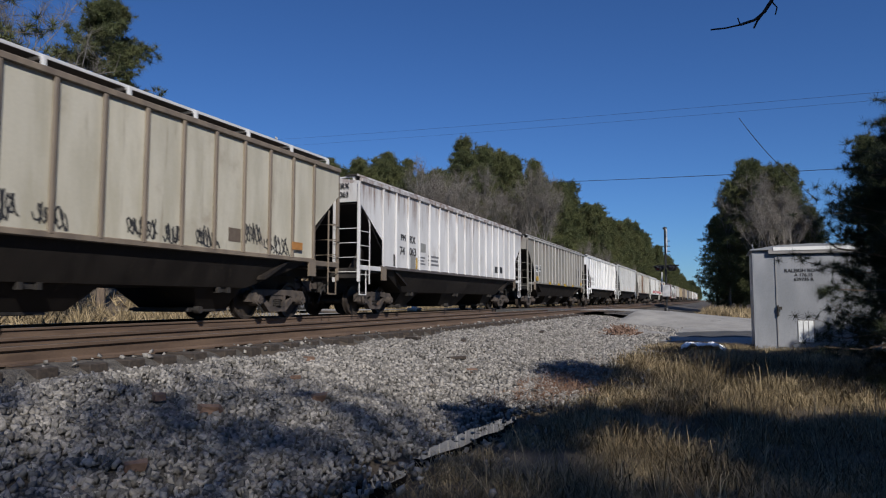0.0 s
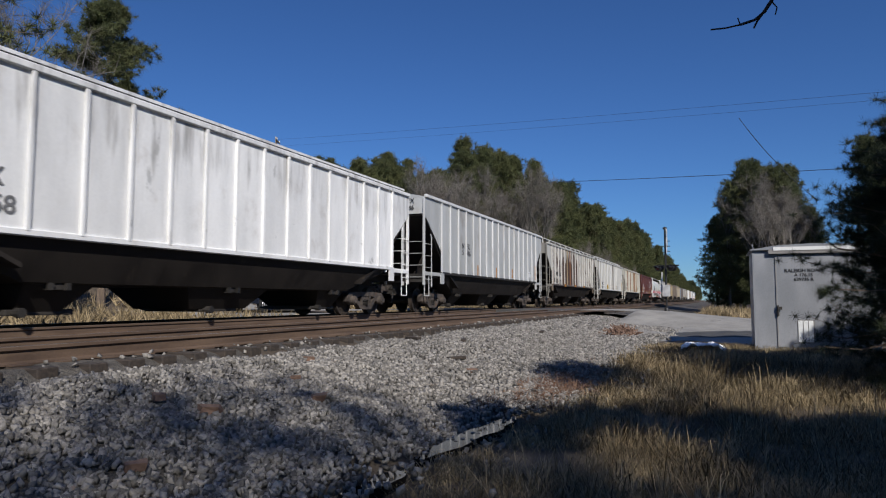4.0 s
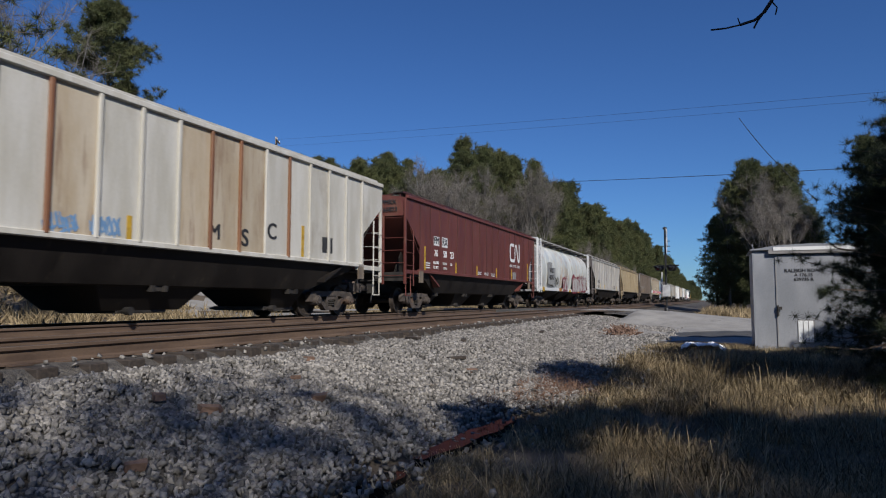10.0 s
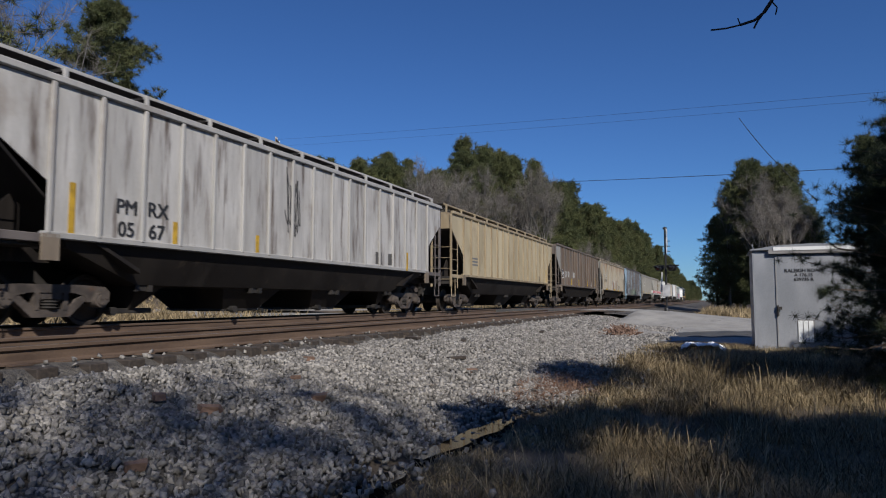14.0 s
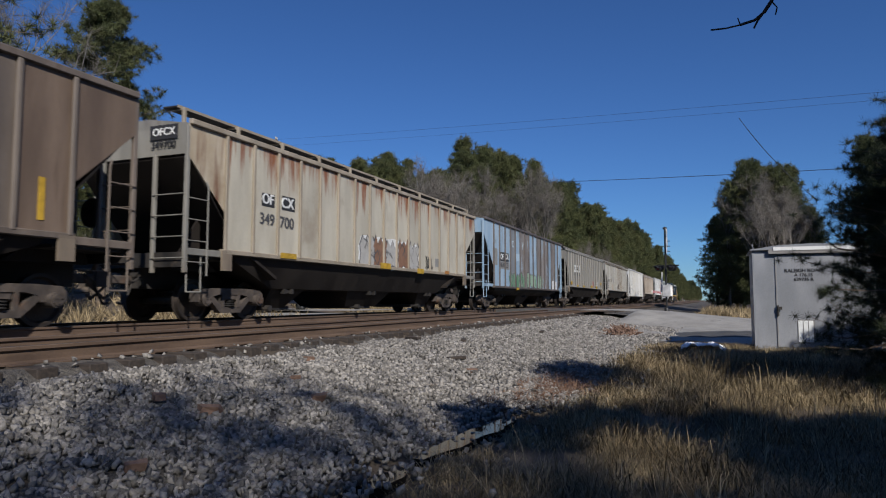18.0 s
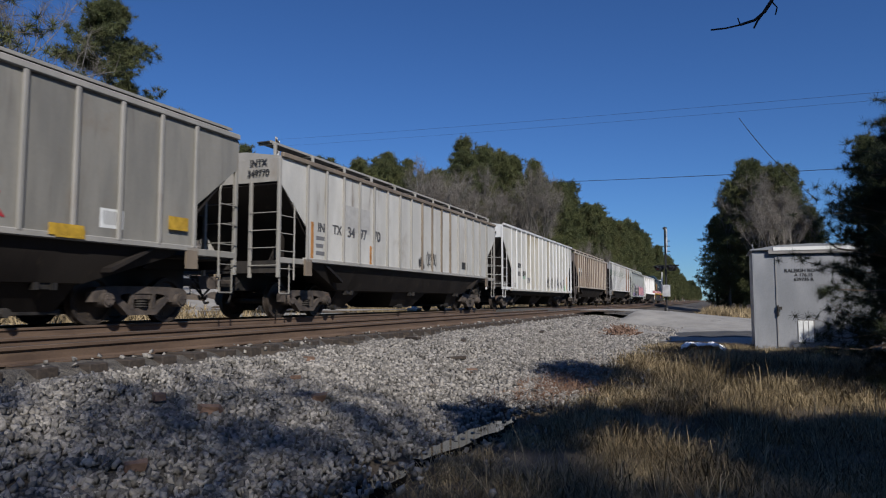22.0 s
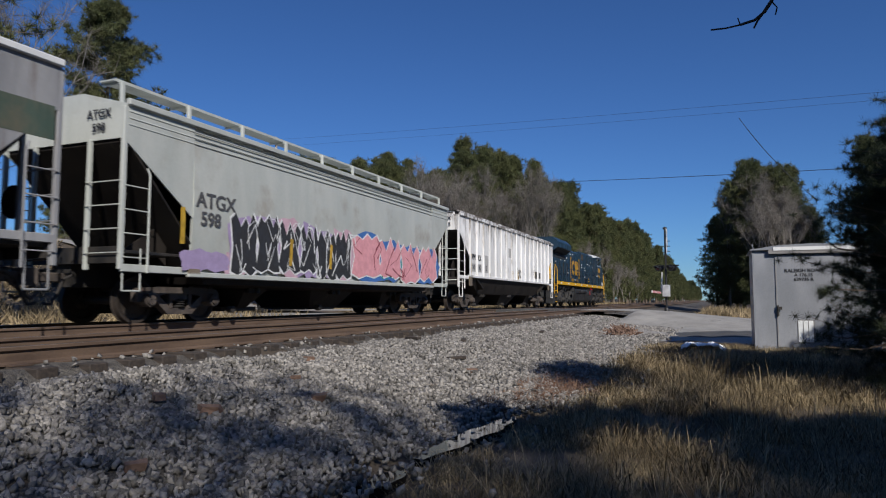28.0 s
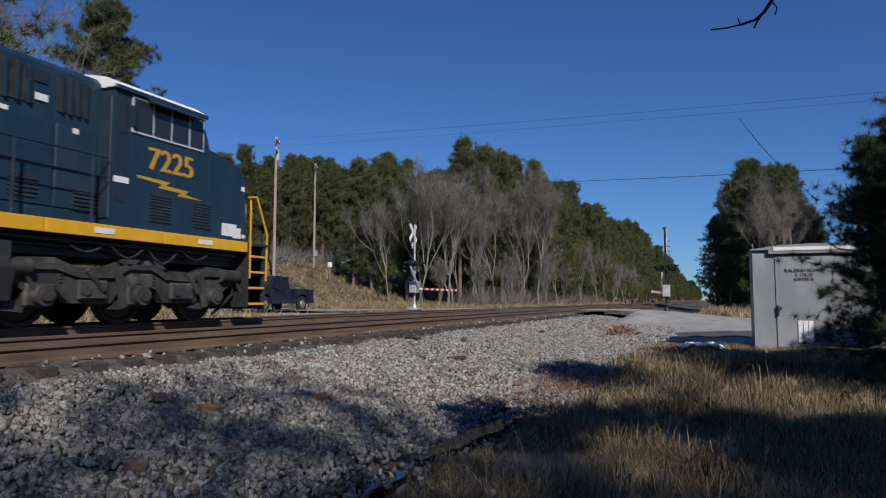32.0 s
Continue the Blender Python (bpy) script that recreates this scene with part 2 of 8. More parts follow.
        ("patch", "yellow", 1.45, 2.25, 1.49, 1.7), ("patch", "yellow", 3.96, 4.59, 1.49, 1.68), ("graffiti", "red", 2.37, 3.2, 1.53, 2.11), ("patch", "yellow", 4.08, 4.61, 1.46, 1.62),
        ("patch", "yellow", 6.43, 6.93, 1.81, 2.07), ("patch", "white", 4.94, 5.43, 1.7, 2.04), ("patch", "darkgrey", 5.0, 5.38, 1.76, 2.0),
    ],
    "Q": [
        ("text", "IN", -6.68, 2.38, 0.34, "dark"), ("text", "TX", -5.87, 2.39, 0.36, "dark"), ("text", "34", -5.1, 2.39, 0.42, "dark"), ("text", "97", -4.4, 2.39, 0.43, "dark"),
        ("text", "70", -3.51, 2.41, 0.45, "dark"), ("patch", "lightgrey", -5.42, -3.98, 2.44, 3.17), ("bars", "dark", -6.92, -6.51, 1.61, 2.21), ("patch", "black", 4.0, 4.67, 1.74, 2.03),
        ("patch", "orange", -7.2, -7.02, 1.52, 2.5), ("patch", "orange", -3.95, -3.87, 1.5, 2.1), ("graffiti", "scrawl", -0.32, 0.11, 1.53, 2.03), ("graffiti", "scrawl", 0.37, 1.21, 1.6, 2.24),
    ],
    "R": [
        ("text", "SIRX", -5.52, 2.3, 0.34, "black"), ("text", "475", -5.56, 1.86, 0.34, "black"), ("text", "074", -4.58, 1.89, 0.4, "black"), ("text", "ZM", -3.64, 1.55, 0.43, "faded"),
        ("patch", "orange", -6.92, -6.79, 1.15, 2.08), ("patch", "greenfade", -4.84, -4.28, 1.63, 1.79), ("graffiti", "scrawl", 0.64, 1.3, 1.16, 1.92), ("graffiti", "scrawl", 1.59, 2.85, 1.19, 2.01),
        ("graffiti", "scrawl", 3.26, 4.05, 1.17, 2.03), ("graffiti", "scrawl", 4.27, 5.06, 1.24, 1.75), ("patch", "darkgrey", 5.39, 5.73, 1.33, 1.89), ("bars", "dark", -6.44, -6.2, 1.17, 1.35),
        ("graffiti", "greentag", 5.93, 6.6, 1.11, 1.54), ("patch", "orange", 6.62, 6.78, 1.18, 2.08), ("patch", "darkgrey", 5.2, 5.62, 1.33, 1.89),
    ],
    "S": [
        ("patch", "black", -6.48, -5.92, 2.58, 2.96), ("patch", "black", -5.72, -5.19, 2.62, 2.98), ("text", "OF", -6.23, 2.77, 0.36, "white"), ("text", "CX", -5.45, 2.78, 0.38, "white"),
        ("text", "349", -6.27, 2.45, 0.34, "dark"), ("text", "550", -5.47, 2.48, 0.36, "dark"), ("patch", "yellow", -6.71, -6.42, 1.49, 2.38),
    ],
    "T": [
        ("patch", "orange", 1.3, 1.47, 1.48, 1.92), ("patch", "orange", 3.9, 4.07, 1.52, 2.09), ("patch", "orange", 7.02, 7.18, 1.53, 2.41), ("patch", "darkgrey", 4.09, 4.62, 1.63, 2.19),
        ("text", "S", 5.2, 3.1, 0.65, "rusty"), ("text", "OY", 1.91, 3.03, 0.63, "rusty"),
    ],
    "U": [
        ("text", "ATGX", -5.4, 2.49, 0.44, "dark"), ("text", "598", -5.56, 2.11, 0.4, "dark"), ("patch", "yellow", -6.47, -6.23, 1.56, 2.29), ("graffiti", "cloud", -6.3, -4.4, 0.98, 1.55), ("graffiti", "burnerblack", -4.9, 0.2, 0.92, 2.55),
        ("graffiti", "burnerpink", 0.36, 6.6, 0.92, 2.55), ("graffiti", "tealtag", 1.9, 4.6, 1.15, 2.0),
    ],
    "V": [
        ("patch", "yellow", -7.24, -7.02, 1.52, 2.43), ("text", "PM", -6.75, 2.33, 0.35, "black"), ("text", "RX", -6.01, 2.31, 0.36, "black"), ("text", "10", -6.8, 1.89, 0.31, "dark"),
        ("patch", "lightgrey", -7.0, -6.5, 1.7, 2.06), ("patch", "lightgrey", -6.2, -5.7, 1.7, 2.06), ("patch", "lightgrey", -5.3, -4.75, 1.7, 2.5), ("text", "41", -5.95, 1.89, 0.33, "dark"), ("text", "5", -5.05, 1.89, 0.33, "dark"), ("patch", "yellow", -0.79, -0.62, 1.49, 1.99), ("patch", "yellow", 0.18, 0.34, 1.55, 2.0), ("graffiti", "scrawl", -0.0, 1.04, 1.47, 2.22),
        ("patch", "darkgrey", 3.9, 4.36, 1.71, 2.12), ("patch", "darkgrey", 4.72, 5.18, 1.72, 2.09), ("patch", "yellow", 3.67, 3.92, 1.48, 2.08), ("patch", "lightgrey", -1.45, -0.75, 2.63, 3.1),
    ],
}


# All lettering is turned into meshes at once, one metre high, before the place fills up.
ENDS = dict(A=("PMRX", "7413"), B=("PMRX", "74063"), C=("PMRX", "7658"), D=("PMRX", "65658"), E=("NTX", "5046"), G=("PMRX", "8748"), H=("PMRX", "6357"), I=("PMRX", "765823"), K=("PMRX", "0567"), M=("PMRX", "47150"),
            N=("OFCX", "349700"), P=("RRRX", "470035"), Q=("INTX", "349770"), R=("SIRX", "475074"), S=("OFCX", "349550"), U=("ATGX", "598"), V=("PMRX", "10415"))
WORDS = sorted({m[1] for row in MARKS.values() for m in row if m[0] == "text"} | {w for pair in ENDS.values() for w in pair} | {"7225", "722", "RALEIGH ROAD", "A 176.15", "629735 R"})
LETTERS = {}
for words in WORDS:
    cu = bpy.data.curves.new("lettering", "FONT")
    cu.body, cu.size, cu.align_x, cu.align_y, cu.extrude, cu.offset = words, 1.0, "CENTER", "CENTER", 0.004, 0.0
    LETTERS[words] = new("lettering", cu)
deps = bpy.context.evaluated_depsgraph_get()
for words in WORDS:
    tmp = LETTERS[words]
    me = bpy.data.meshes.new_from_object(tmp.evaluated_get(deps))
    cu = tmp.data
    bpy.data.objects.remove(tmp)
    bpy.data.curves.remove(cu)
    me.transform(Matrix.Rotation(radians(90), 4, "X"))
    n, co = len(me.vertices), np.empty(len(me.vertices) * 3, np.float32)
    me.vertices.foreach_get("co", co)
    co = co.reshape(-1, 3)
    faces = [tuple(p.vertices) for p in me.polygons]
    bold = bpy.data.meshes.new("lettering")
    shifts = ((-0.028, 0.0, 0.0), (0.0, -0.0008, 0.012), (0.028, -0.0016, 0.0))
    bold.from_pydata(np.concatenate([co + np.array(d, np.float32) for d in shifts]).tolist(), [], [tuple(i + k * n for i in f) for k in range(3) for f in faces])
    bpy.data.meshes.remove(me)
    LETTERS[words] = bold


def lettering(words, size, mat, parent, at, name="lettering", squeeze=1.0):
    """Flat lettering in Blender's own font, standing on the x-z plane."""
    me = LETTERS[words].copy()
    me.materials.clear()
    me.materials.append(mat)
    me.transform(Matrix.Diagonal((size * squeeze, 1, size, 1)))
    return part(name, me, None, parent, "", at=at)


# ---- materials ----
def ramp(nodes, stops):
    r = nodes.new("ShaderNodeValToRGB")
    while len(r.color_ramp.elements) < len(stops):
        r.color_ramp.elements.new(0.5)
    for e, (pos, c) in zip(r.color_ramp.elements, stops):
        e.position, e.color = pos, (*c, 1) if len(c) == 3 else c
    return r


def surface(name, c1, c2, scale=3.0, stretch=(1, 1, 1), rough=0.6, metal=0.0, bump=0.15, grain=40.0, stain=None, amount=0.0,
            stain_scale=1.5, stain_stretch=(1, 1, 1), stain_soft=0.12, band=None, spec=0.5, island=0.0, patch=None, patch_amount=0.0, distance=0.01, speck=0.26, vary=0.0, smudge=None, smudge_amount=0.0, patch_band=None):
    """Two colours mixed by noise, fine grain, relief, and up to two kinds of stain. band: heights (z0, z1) over which the stain grows."""
    m = bpy.data.materials.new(name)
    m.use_nodes = True
    n, l = m.node_tree.nodes, m.node_tree.links
    b = n["Principled BSDF"]
    co = n.new("ShaderNodeTexCoord")
    info = n.new("ShaderNodeObjectInfo")
    off = n.new("ShaderNodeVectorMath")
    off.operation = "MULTIPLY_ADD"
    comb = n.new("ShaderNodeCombineXYZ")
    l.new(info.outputs["Random"], comb.inputs[0])
    l.new(info.outputs["Random"], comb.inputs[1])
    l.new(comb.outputs[0], off.inputs[0])
    off.inputs[1].default_value = (37, 91, 0)
    l.new(co.outputs["Object"], off.inputs[2])

    def noise_at(sc, st, detail=5.0, roughness=0.6):
        mp = n.new("ShaderNodeMapping")
        mp.inputs["Scale"].default_value = st
        l.new(off.outputs[0], mp.inputs[0])
        t = n.new("ShaderNodeTexNoise")
        t.inputs["Scale"].default_value, t.inputs["Detail"].default_value, t.inputs["Roughness"].default_value = sc, detail, roughness
        l.new(mp.outputs[0], t.inputs["Vector"])
        return t.outputs["Fac"]

    def mix(fac, a, c, mode="MIX"):
        x = n.new("ShaderNodeMix")
        x.data_type, x.blend_type = "RGBA", mode
        for sock, val in ((x.inputs["Factor"], fac), (x.inputs["A"], a), (x.inputs["B"], c)):
            if isinstance(val, (int, float)):
                sock.default_value = val
            elif isinstance(val, tuple):
                sock.default_value = (*val, 1)
            else:
                l.new(val, sock)
        return x.outputs["Result"]

    def mask(src, lo, hi):
        r = n.new("ShaderNodeMapRange")
        r.interpolation_type = "SMOOTHSTEP"
        r.inputs["From Min"].default_value, r.inputs["From Max"].default_value = lo, hi
        l.new(src, r.inputs["Value"])
        return r.outputs["Result"]

    big = mask(noise_at(scale, stretch), 0.32, 0.68)
    col = mix(big, c1, c2)
    fine = noise_at(grain, (1, 1, 1), 3.0, 0.7)
    tone = n.new("ShaderNodeMapRange")
    tone.inputs["To Min"].default_value, tone.inputs["To Max"].default_value = 1.0 - speck, 1.0 + speck * 0.95
    l.new(fine, tone.inputs["Value"])
    col = mix(1.0, col, tone.outputs["Result"], "MULTIPLY")
    if smudge:                           # soft blotches of dust and rust with uneven edges
        lo = 0.70 - 0.4 * smudge_amount
        weak = n.new("ShaderNodeMath")
        weak.operation = "MULTIPLY"
        weak.inputs[1].default_value = 0.75
        l.new(mask(noise_at(0.85, (1, 1, 0.8), 7.0, 0.62), lo, lo + 0.20), weak.inputs[0])
        col = mix(weak.outputs[0], col, smudge)
    if vary:                             # each sheet has faded in its own way
        own = n.new("ShaderNodeMapRange")
        own.inputs["To Min"].default_value, own.inputs["To Max"].default_value = 1 - vary, 1 + vary * 0.7
        l.new(info.outputs["Random"], own.inputs["Value"])
        col = mix(1.0, col, own.outputs["Result"], "MULTIPLY")
    if patch:
        worn = noise_at(1.3, (1, 1, 0.5), 8.0, 0.66)
        if patch_band:                   # paint that has flaked off from the sill up to an uneven line
            sep = n.new("ShaderNodeSeparateXYZ")
            l.new(co.outputs["Object"], sep.inputs[0])
            g = n.new("ShaderNodeMapRange")
            g.inputs["From Min"].default_value, g.inputs["From Max"].default_value = patch_band
            g.inputs["To Min"].default_value, g.inputs["To Max"].default_value = 0.16, -0.16
            l.new(sep.outputs["Z"], g.inputs["Value"])
            ad = n.new("ShaderNodeMath")
            ad.operation = "ADD"
            l.new(worn, ad.inputs[0])
            l.new(g.outputs["Result"], ad.inputs[1])
            worn = ad.outputs[0]
        col = mix(mask(worn, 0.66 - 0.4 * patch_amount, 0.70 - 0.4 * patch_amount), col, patch)
    if stain:
        src = noise_at(stain_scale, stain_stretch, 6.0, 0.65)
        if band:
            sep = n.new("ShaderNodeSeparateXYZ")
            l.new(co.outputs["Object"], sep.inputs[0])
            g = n.new("ShaderNodeMapRange")
            g.inputs["From Min"].default_value, g.inputs["From Max"].default_value = band
            g.inputs["To Min"].default_value, g.inputs["To Max"].default_value = -0.25, 0.12
            l.new(sep.outputs["Z"], g.inputs["Value"])
            ad = n.new("ShaderNodeMath")
            ad.operation = "ADD"
            l.new(src, ad.inputs[0])
            l.new(g.outputs["Result"], ad.inputs[1])
            src = ad.outputs[0]
        lo = 0.75 - 0.5 * amount
        col = mix(mask(src, lo, lo + stain_soft), col, stain)
    if island:
        geo = n.new("ShaderNodeNewGeometry")
        t2 = n.new("ShaderNodeMapRange")
        t2.inputs["To Min"].default_value, t2.inputs["To Max"].default_value = 1 - island, 1 + island
        l.new(geo.outputs["Random Per Island"], t2.inputs["Value"])
        col = mix(1.0, col, t2.outputs["Result"], "MULTIPLY")
    l.new(col, b.inputs["Base Color"])
    rr = n.new("ShaderNodeMapRange")
    rr.inputs["To Min"].default_value, rr.inputs["To Max"].default_value = max(0.02, rough - 0.12), min(1.0, rough + 0.12)
    l.new(big, rr.inputs["Value"])
    l.new(rr.outputs["Result"], b.inputs["Roughness"])
    b.inputs["Metallic"].default_value = metal
    b.inputs["Specular IOR Level"].default_value = spec
    if bump:
        bp = n.new("ShaderNodeBump")
        bp.inputs["Strength"].default_value, bp.inputs["Distance"].default_value = bump, distance
        l.new(fine, bp.inputs["Height"])
        l.new(bp.outputs[0], b.inputs["Normal"])
    return m


def plain(name, c, rough=0.5, metal=0.0, wear=0.85):
    return surface(name, c, tuple(v * wear for v in c), scale=5, rough=rough, metal=metal, bump=0.05)


# grime and dark hopper paint, lowered further to carry the shade under the cars
BLACK_GRIME = surface("black_grime", (0.012, 0.011, 0.010), (0.035, 0.030, 0.026), 2.5, (1, 1, 0.4), rough=0.7, stain=(0.09, 0.065, 0.045), amount=0.25)
HOPPER_SHADED = surface("hopper_shaded", (0.014, 0.0115, 0.0105), (0.028, 0.023, 0.0195), 1.2, (1, 1, 0.3), rough=0.7, spec=0.25, stain=(0.045, 0.035, 0.026), amount=0.32, stain_stretch=(3, 3, 0.5))
TRUCK_METAL = surface("truck_iron", (0.046, 0.038, 0.033), (0.10, 0.080, 0.067), 4, rough=0.75, stain=(0.11, 0.065, 0.042), amount=0.35, bump=0.3)
WHEEL_METAL = surface("wheel_steel", (0.032, 0.026, 0.022), (0.065, 0.05, 0.04), 6, rough=0.6, metal=0.3, bump=0.15)
TREAD = surface("tread_steel", (0.42, 0.41, 0.40), (0.3, 0.29, 0.28), 8, rough=0.3, metal=0.9, bump=0.02)
RAIL_RUST = surface("rusty_rail", (0.085, 0.055, 0.038), (0.14, 0.092, 0.062), 3, (0.3, 1, 3), rough=0.8, bump=0.2, stain=(0.045, 0.032, 0.025), amount=0.25)
RAIL_TOP = surface("polished_rail", (0.30, 0.28, 0.26), (0.20, 0.17, 0.15), 3, (0.1, 4, 1), rough=0.35, metal=0.8, bump=0.02)
TIE_WOOD = surface("creosoted_wood", (0.028, 0.022, 0.018), (0.065, 0.05, 0.04), 3, (8, 1, 8), rough=0.9, bump=0.5, grain=60)
LETTER_BLACK = plain("stencil_black", (0.03, 0.03, 0.032), 0.6)
LETTER_GREY = plain("faded_stencil", (0.16, 0.16, 0.165), 0.7)
LETTER_WHITE = plain("stencil_white", (0.78, 0.78, 0.75), 0.6)
PATCH_GREY = plain("grey_patch", (0.26, 0.26, 0.25), 0.7)
PATCH_WHITE = plain("white_patch", (0.72, 0.73, 0.72), 0.6)
PATCH_BLACK = plain("black_patch", (0.02, 0.02, 0.022), 0.6)
YELLOW = plain("reflector_yellow", (0.55, 0.34, 0.035), 0.55, wear=0.6)
ORANGE = plain("reflector_orange", (0.44, 0.20, 0.055), 0.6, wear=0.65)
# ---- ground, tracks, road ----
def smooth(a, b, x):
    t = min(max((x - a) / (b - a), 0.0), 1.0)
    return t * t * (3 - 2 * t)


def base_z(x):
    return -0.95 + 0.30 * smooth(7, 16, x)


def profile(x, y):
    """Height of the ground at a place."""
    b = base_z(x)
    if y < 2.4:
        return b
    if y < 5.3:
        t = (y - 2.4) / 2.9
        return b + (-0.31 - b) * (t * 0.85 + 0.15 * smooth(0, 1, t))
    if y < 13.4:
        return -0.31 + 0.11 * smooth(5.80, 6.02, y)
    z = -0.20 - 0.26 * smooth(13.4, 15.5, y) + 0.35 * smooth(20, 29, y)
    bank = smooth(28, 44, y) * 4.9 * smooth(-10, 30, x) * (1 - 0.75 * smooth(90, 170, x))
    return z + bank


def bumps(x, y, s=1.0, amp=0.05):
    return noise.noise((x * s, y * s, 0.3)) * amp + noise.noise((x * s * 3.1, y * s * 3.1, 5.3)) * amp * 0.4


def steps(*parts):
    out = []
    for a, b, n in parts:
        out += [a + (b - a) * i / n for i in range(n)]
    return out + [parts[-1][1]]


SOIL = surface("dead_grass_soil", (0.07, 0.053, 0.037), (0.14, 0.106, 0.07), 0.8, rough=0.95, bump=0.6, grain=14, stain=(0.06, 0.045, 0.03), amount=0.42, stain_scale=1.1, distance=0.05)
BALLAST = surface("ballast_bed", (0.06, 0.052, 0.045), (0.13, 0.117, 0.10), 6, rough=0.9, bump=1.0, grain=22, stain=(0.10, 0.08, 0.06), amount=0.2, distance=0.06)
ROAD_GRAVEL = surface("gravel_road", (0.24, 0.225, 0.20), (0.33, 0.315, 0.285), 1.0, rough=0.9, bump=0.4, grain=30, stain=(0.13, 0.12, 0.11), amount=0.3, stain_scale=0.5)
ASPHALT = surface("old_asphalt", (0.05, 0.05, 0.05), (0.085, 0.083, 0.08), 1.5, rough=0.9, bump=0.4, grain=50)

xs = steps((-1500, -60, 8), (-60, 0, 12), (0, 24, 64), (24, 60, 30), (60, 200, 28), (200, 2500, 16))
ys = steps((-1500, -40, 8), (-40, -4, 14), (-4, 16, 56), (16, 60, 30), (60, 200, 10), (200, 1500, 8))
g = Solid().grid(lambda x, y: (x, y, profile(x, y) - 0.05 + (bumps(x, y, 0.7, 0.07) if abs(x) < 120 and -40 < y < 60 else 0)), xs, ys)
ground = part("ground", g, SOIL)
tagged(ground, "dry brown winter ground with dead grass", "ground", kind="structure")

bed_y = [0.9, 1.5, 1.9, 2.3, 2.7, 3.1, 3.5, 3.9, 4.3, 4.7, 5.1, 5.5, 5.78, 5.9, 6.05, 7, 8.5, 9.2, 10, 11.3, 12.6, 13.4, 14.2, 15.0, 15.8]
bed_x = steps((-40, 0, 20), (0, 40, 160), (40, 120, 40), (120, 1500, 30))


def foot(x):
    """Where the slope of stones ends."""
    return 2.0 + 0.8 * smooth(9.6, 7.6, x) + noise.noise((x * 0.5, 0, 7)) * 0.35


def bed_edge(x, y):
    z = profile(x, y) + bumps(x, y, 1.6, 0.05) - 0.004
    edge = foot(x)
    return (x, y, z - 0.25 * smooth(edge + 0.1, edge - 0.5, y) if y < 3.4 else z - 0.2 * smooth(14.6, 15.8, y))


bed = part("ballast_bed", Solid().grid(bed_edge, bed_x, bed_y), BALLAST)
tagged(bed, "pale grey crushed stone ballast sloping from the tracks", "ballast", kind="structure")

RAIL_PROF = [(-0.07, -0.18), (0.07, -0.18), (0.07, -0.165), (0.012, -0.145), (0.010, -0.045), (0.037, -0.035), (0.037, -0.006), (0.030, 0.0), (-0.030, 0.0), (-0.037, -0.006), (-0.037, -0.035), (-0.010, -0.045), (-0.012, -0.145), (-0.07, -0.165)]
TIE = Solid().box(-0.115, 0.115, -1.27, 1.27, -0.36, -0.182, 0.012).mesh("tie", TIE_WOOD)
PLATE = Solid().box(-0.1, 0.1, -0.18, 0.18, -0.182, -0.168).mesh("tie_plate", RAIL_RUST)


def track(name, yc, label, first, last):
    tr = thing(name, label, "railway track", pose(0, yc, 0), kind="structure")
    for side in (-1, 1):
        for a, b in ((-60, 60), (60, 1400)):
            rail = part("rail", Solid().prism([(u + side * 0.7525, w) for u, w in RAIL_PROF], "x", a, b), RAIL_RUST, tr, "rust-brown steel rail")
            part("rail_head", Solid().box(a, b, side * 0.7525 - 0.028, side * 0.7525 + 0.028, -0.003, 0.0015), RAIL_TOP, rail)
    rng = random.Random(len(name) + int(yc))
    x, far = -20.0, Solid()
    while x < 260:
        if first <= x <= last:
            part("tie", TIE, None, tr, at=pose(x, rng.uniform(-0.05, 0.05), rng.uniform(-0.004, 0.0), 0, 0, rng.uniform(-1.5, 1.5)))
            for side in (-1, 1):
                part("tie_plate", PLATE, None, tr, at=pose(x, side * 0.7525, 0))
        else:
            far.box(x - 0.11, x + 0.11, -1.32, 1.32, -0.36, -0.185)
        x += 0.51
    tagged(part("far_ties", far, TIE_WOOD, tr, "wooden ties"), kind="stuff")
    return tr


track("track_1", NEAR_Y, "empty rusty railway track on wooden ties and ballast", 2.5, 40)
track("track_2", TRAIN_Y, "railway track under the freight train", 8, 36)

# the road over the crossing, its approaches and the gravel apron beside it
def road_z(x, y):
    if 5.0 < y < 13.6:
        return -0.02
    if y <= 5.0:
        return -0.02 + (profile(x, 0) + 0.06 + 0.02) * smooth(5.0, -4.0, y)
    return -0.02 - 0.1 * smooth(13.6, 20, y) + 0.1 * smooth(24, 40, y) + max(0, profile(x, y) + 0.1) * smooth(26, 34, y)


rd = Solid()
rd.grid(lambda x, y: (x + (0.25 * noise.noise((y * 0.6, 1, 2)) if abs(x - 35.5) > 2.5 else 0), y, road_z(x, y) + 0.01 * noise.noise((x, y, 0))), [32.3, 33.2, 34.3, 35.5, 36.7, 37.8, 38.7], steps((-60, -6, 18), (-6, 6.2, 26)))
rd.grid(lambda x, y: (x + (0.25 * noise.noise((y * 0.6, 1, 2)) if abs(x - 35.5) > 2.5 else 0), y, road_z(x, y) + 0.01 * noise.noise((x, y, 0))), [32.3, 33.2, 34.3, 35.5, 36.7, 37.8, 38.7], steps((12.25, 24, 24), (24, 90, 24)))
road = part("road", rd, ROAD_GRAVEL)
tagged(road, "pale worn gravel road leading over the tracks", "road", kind="structure")
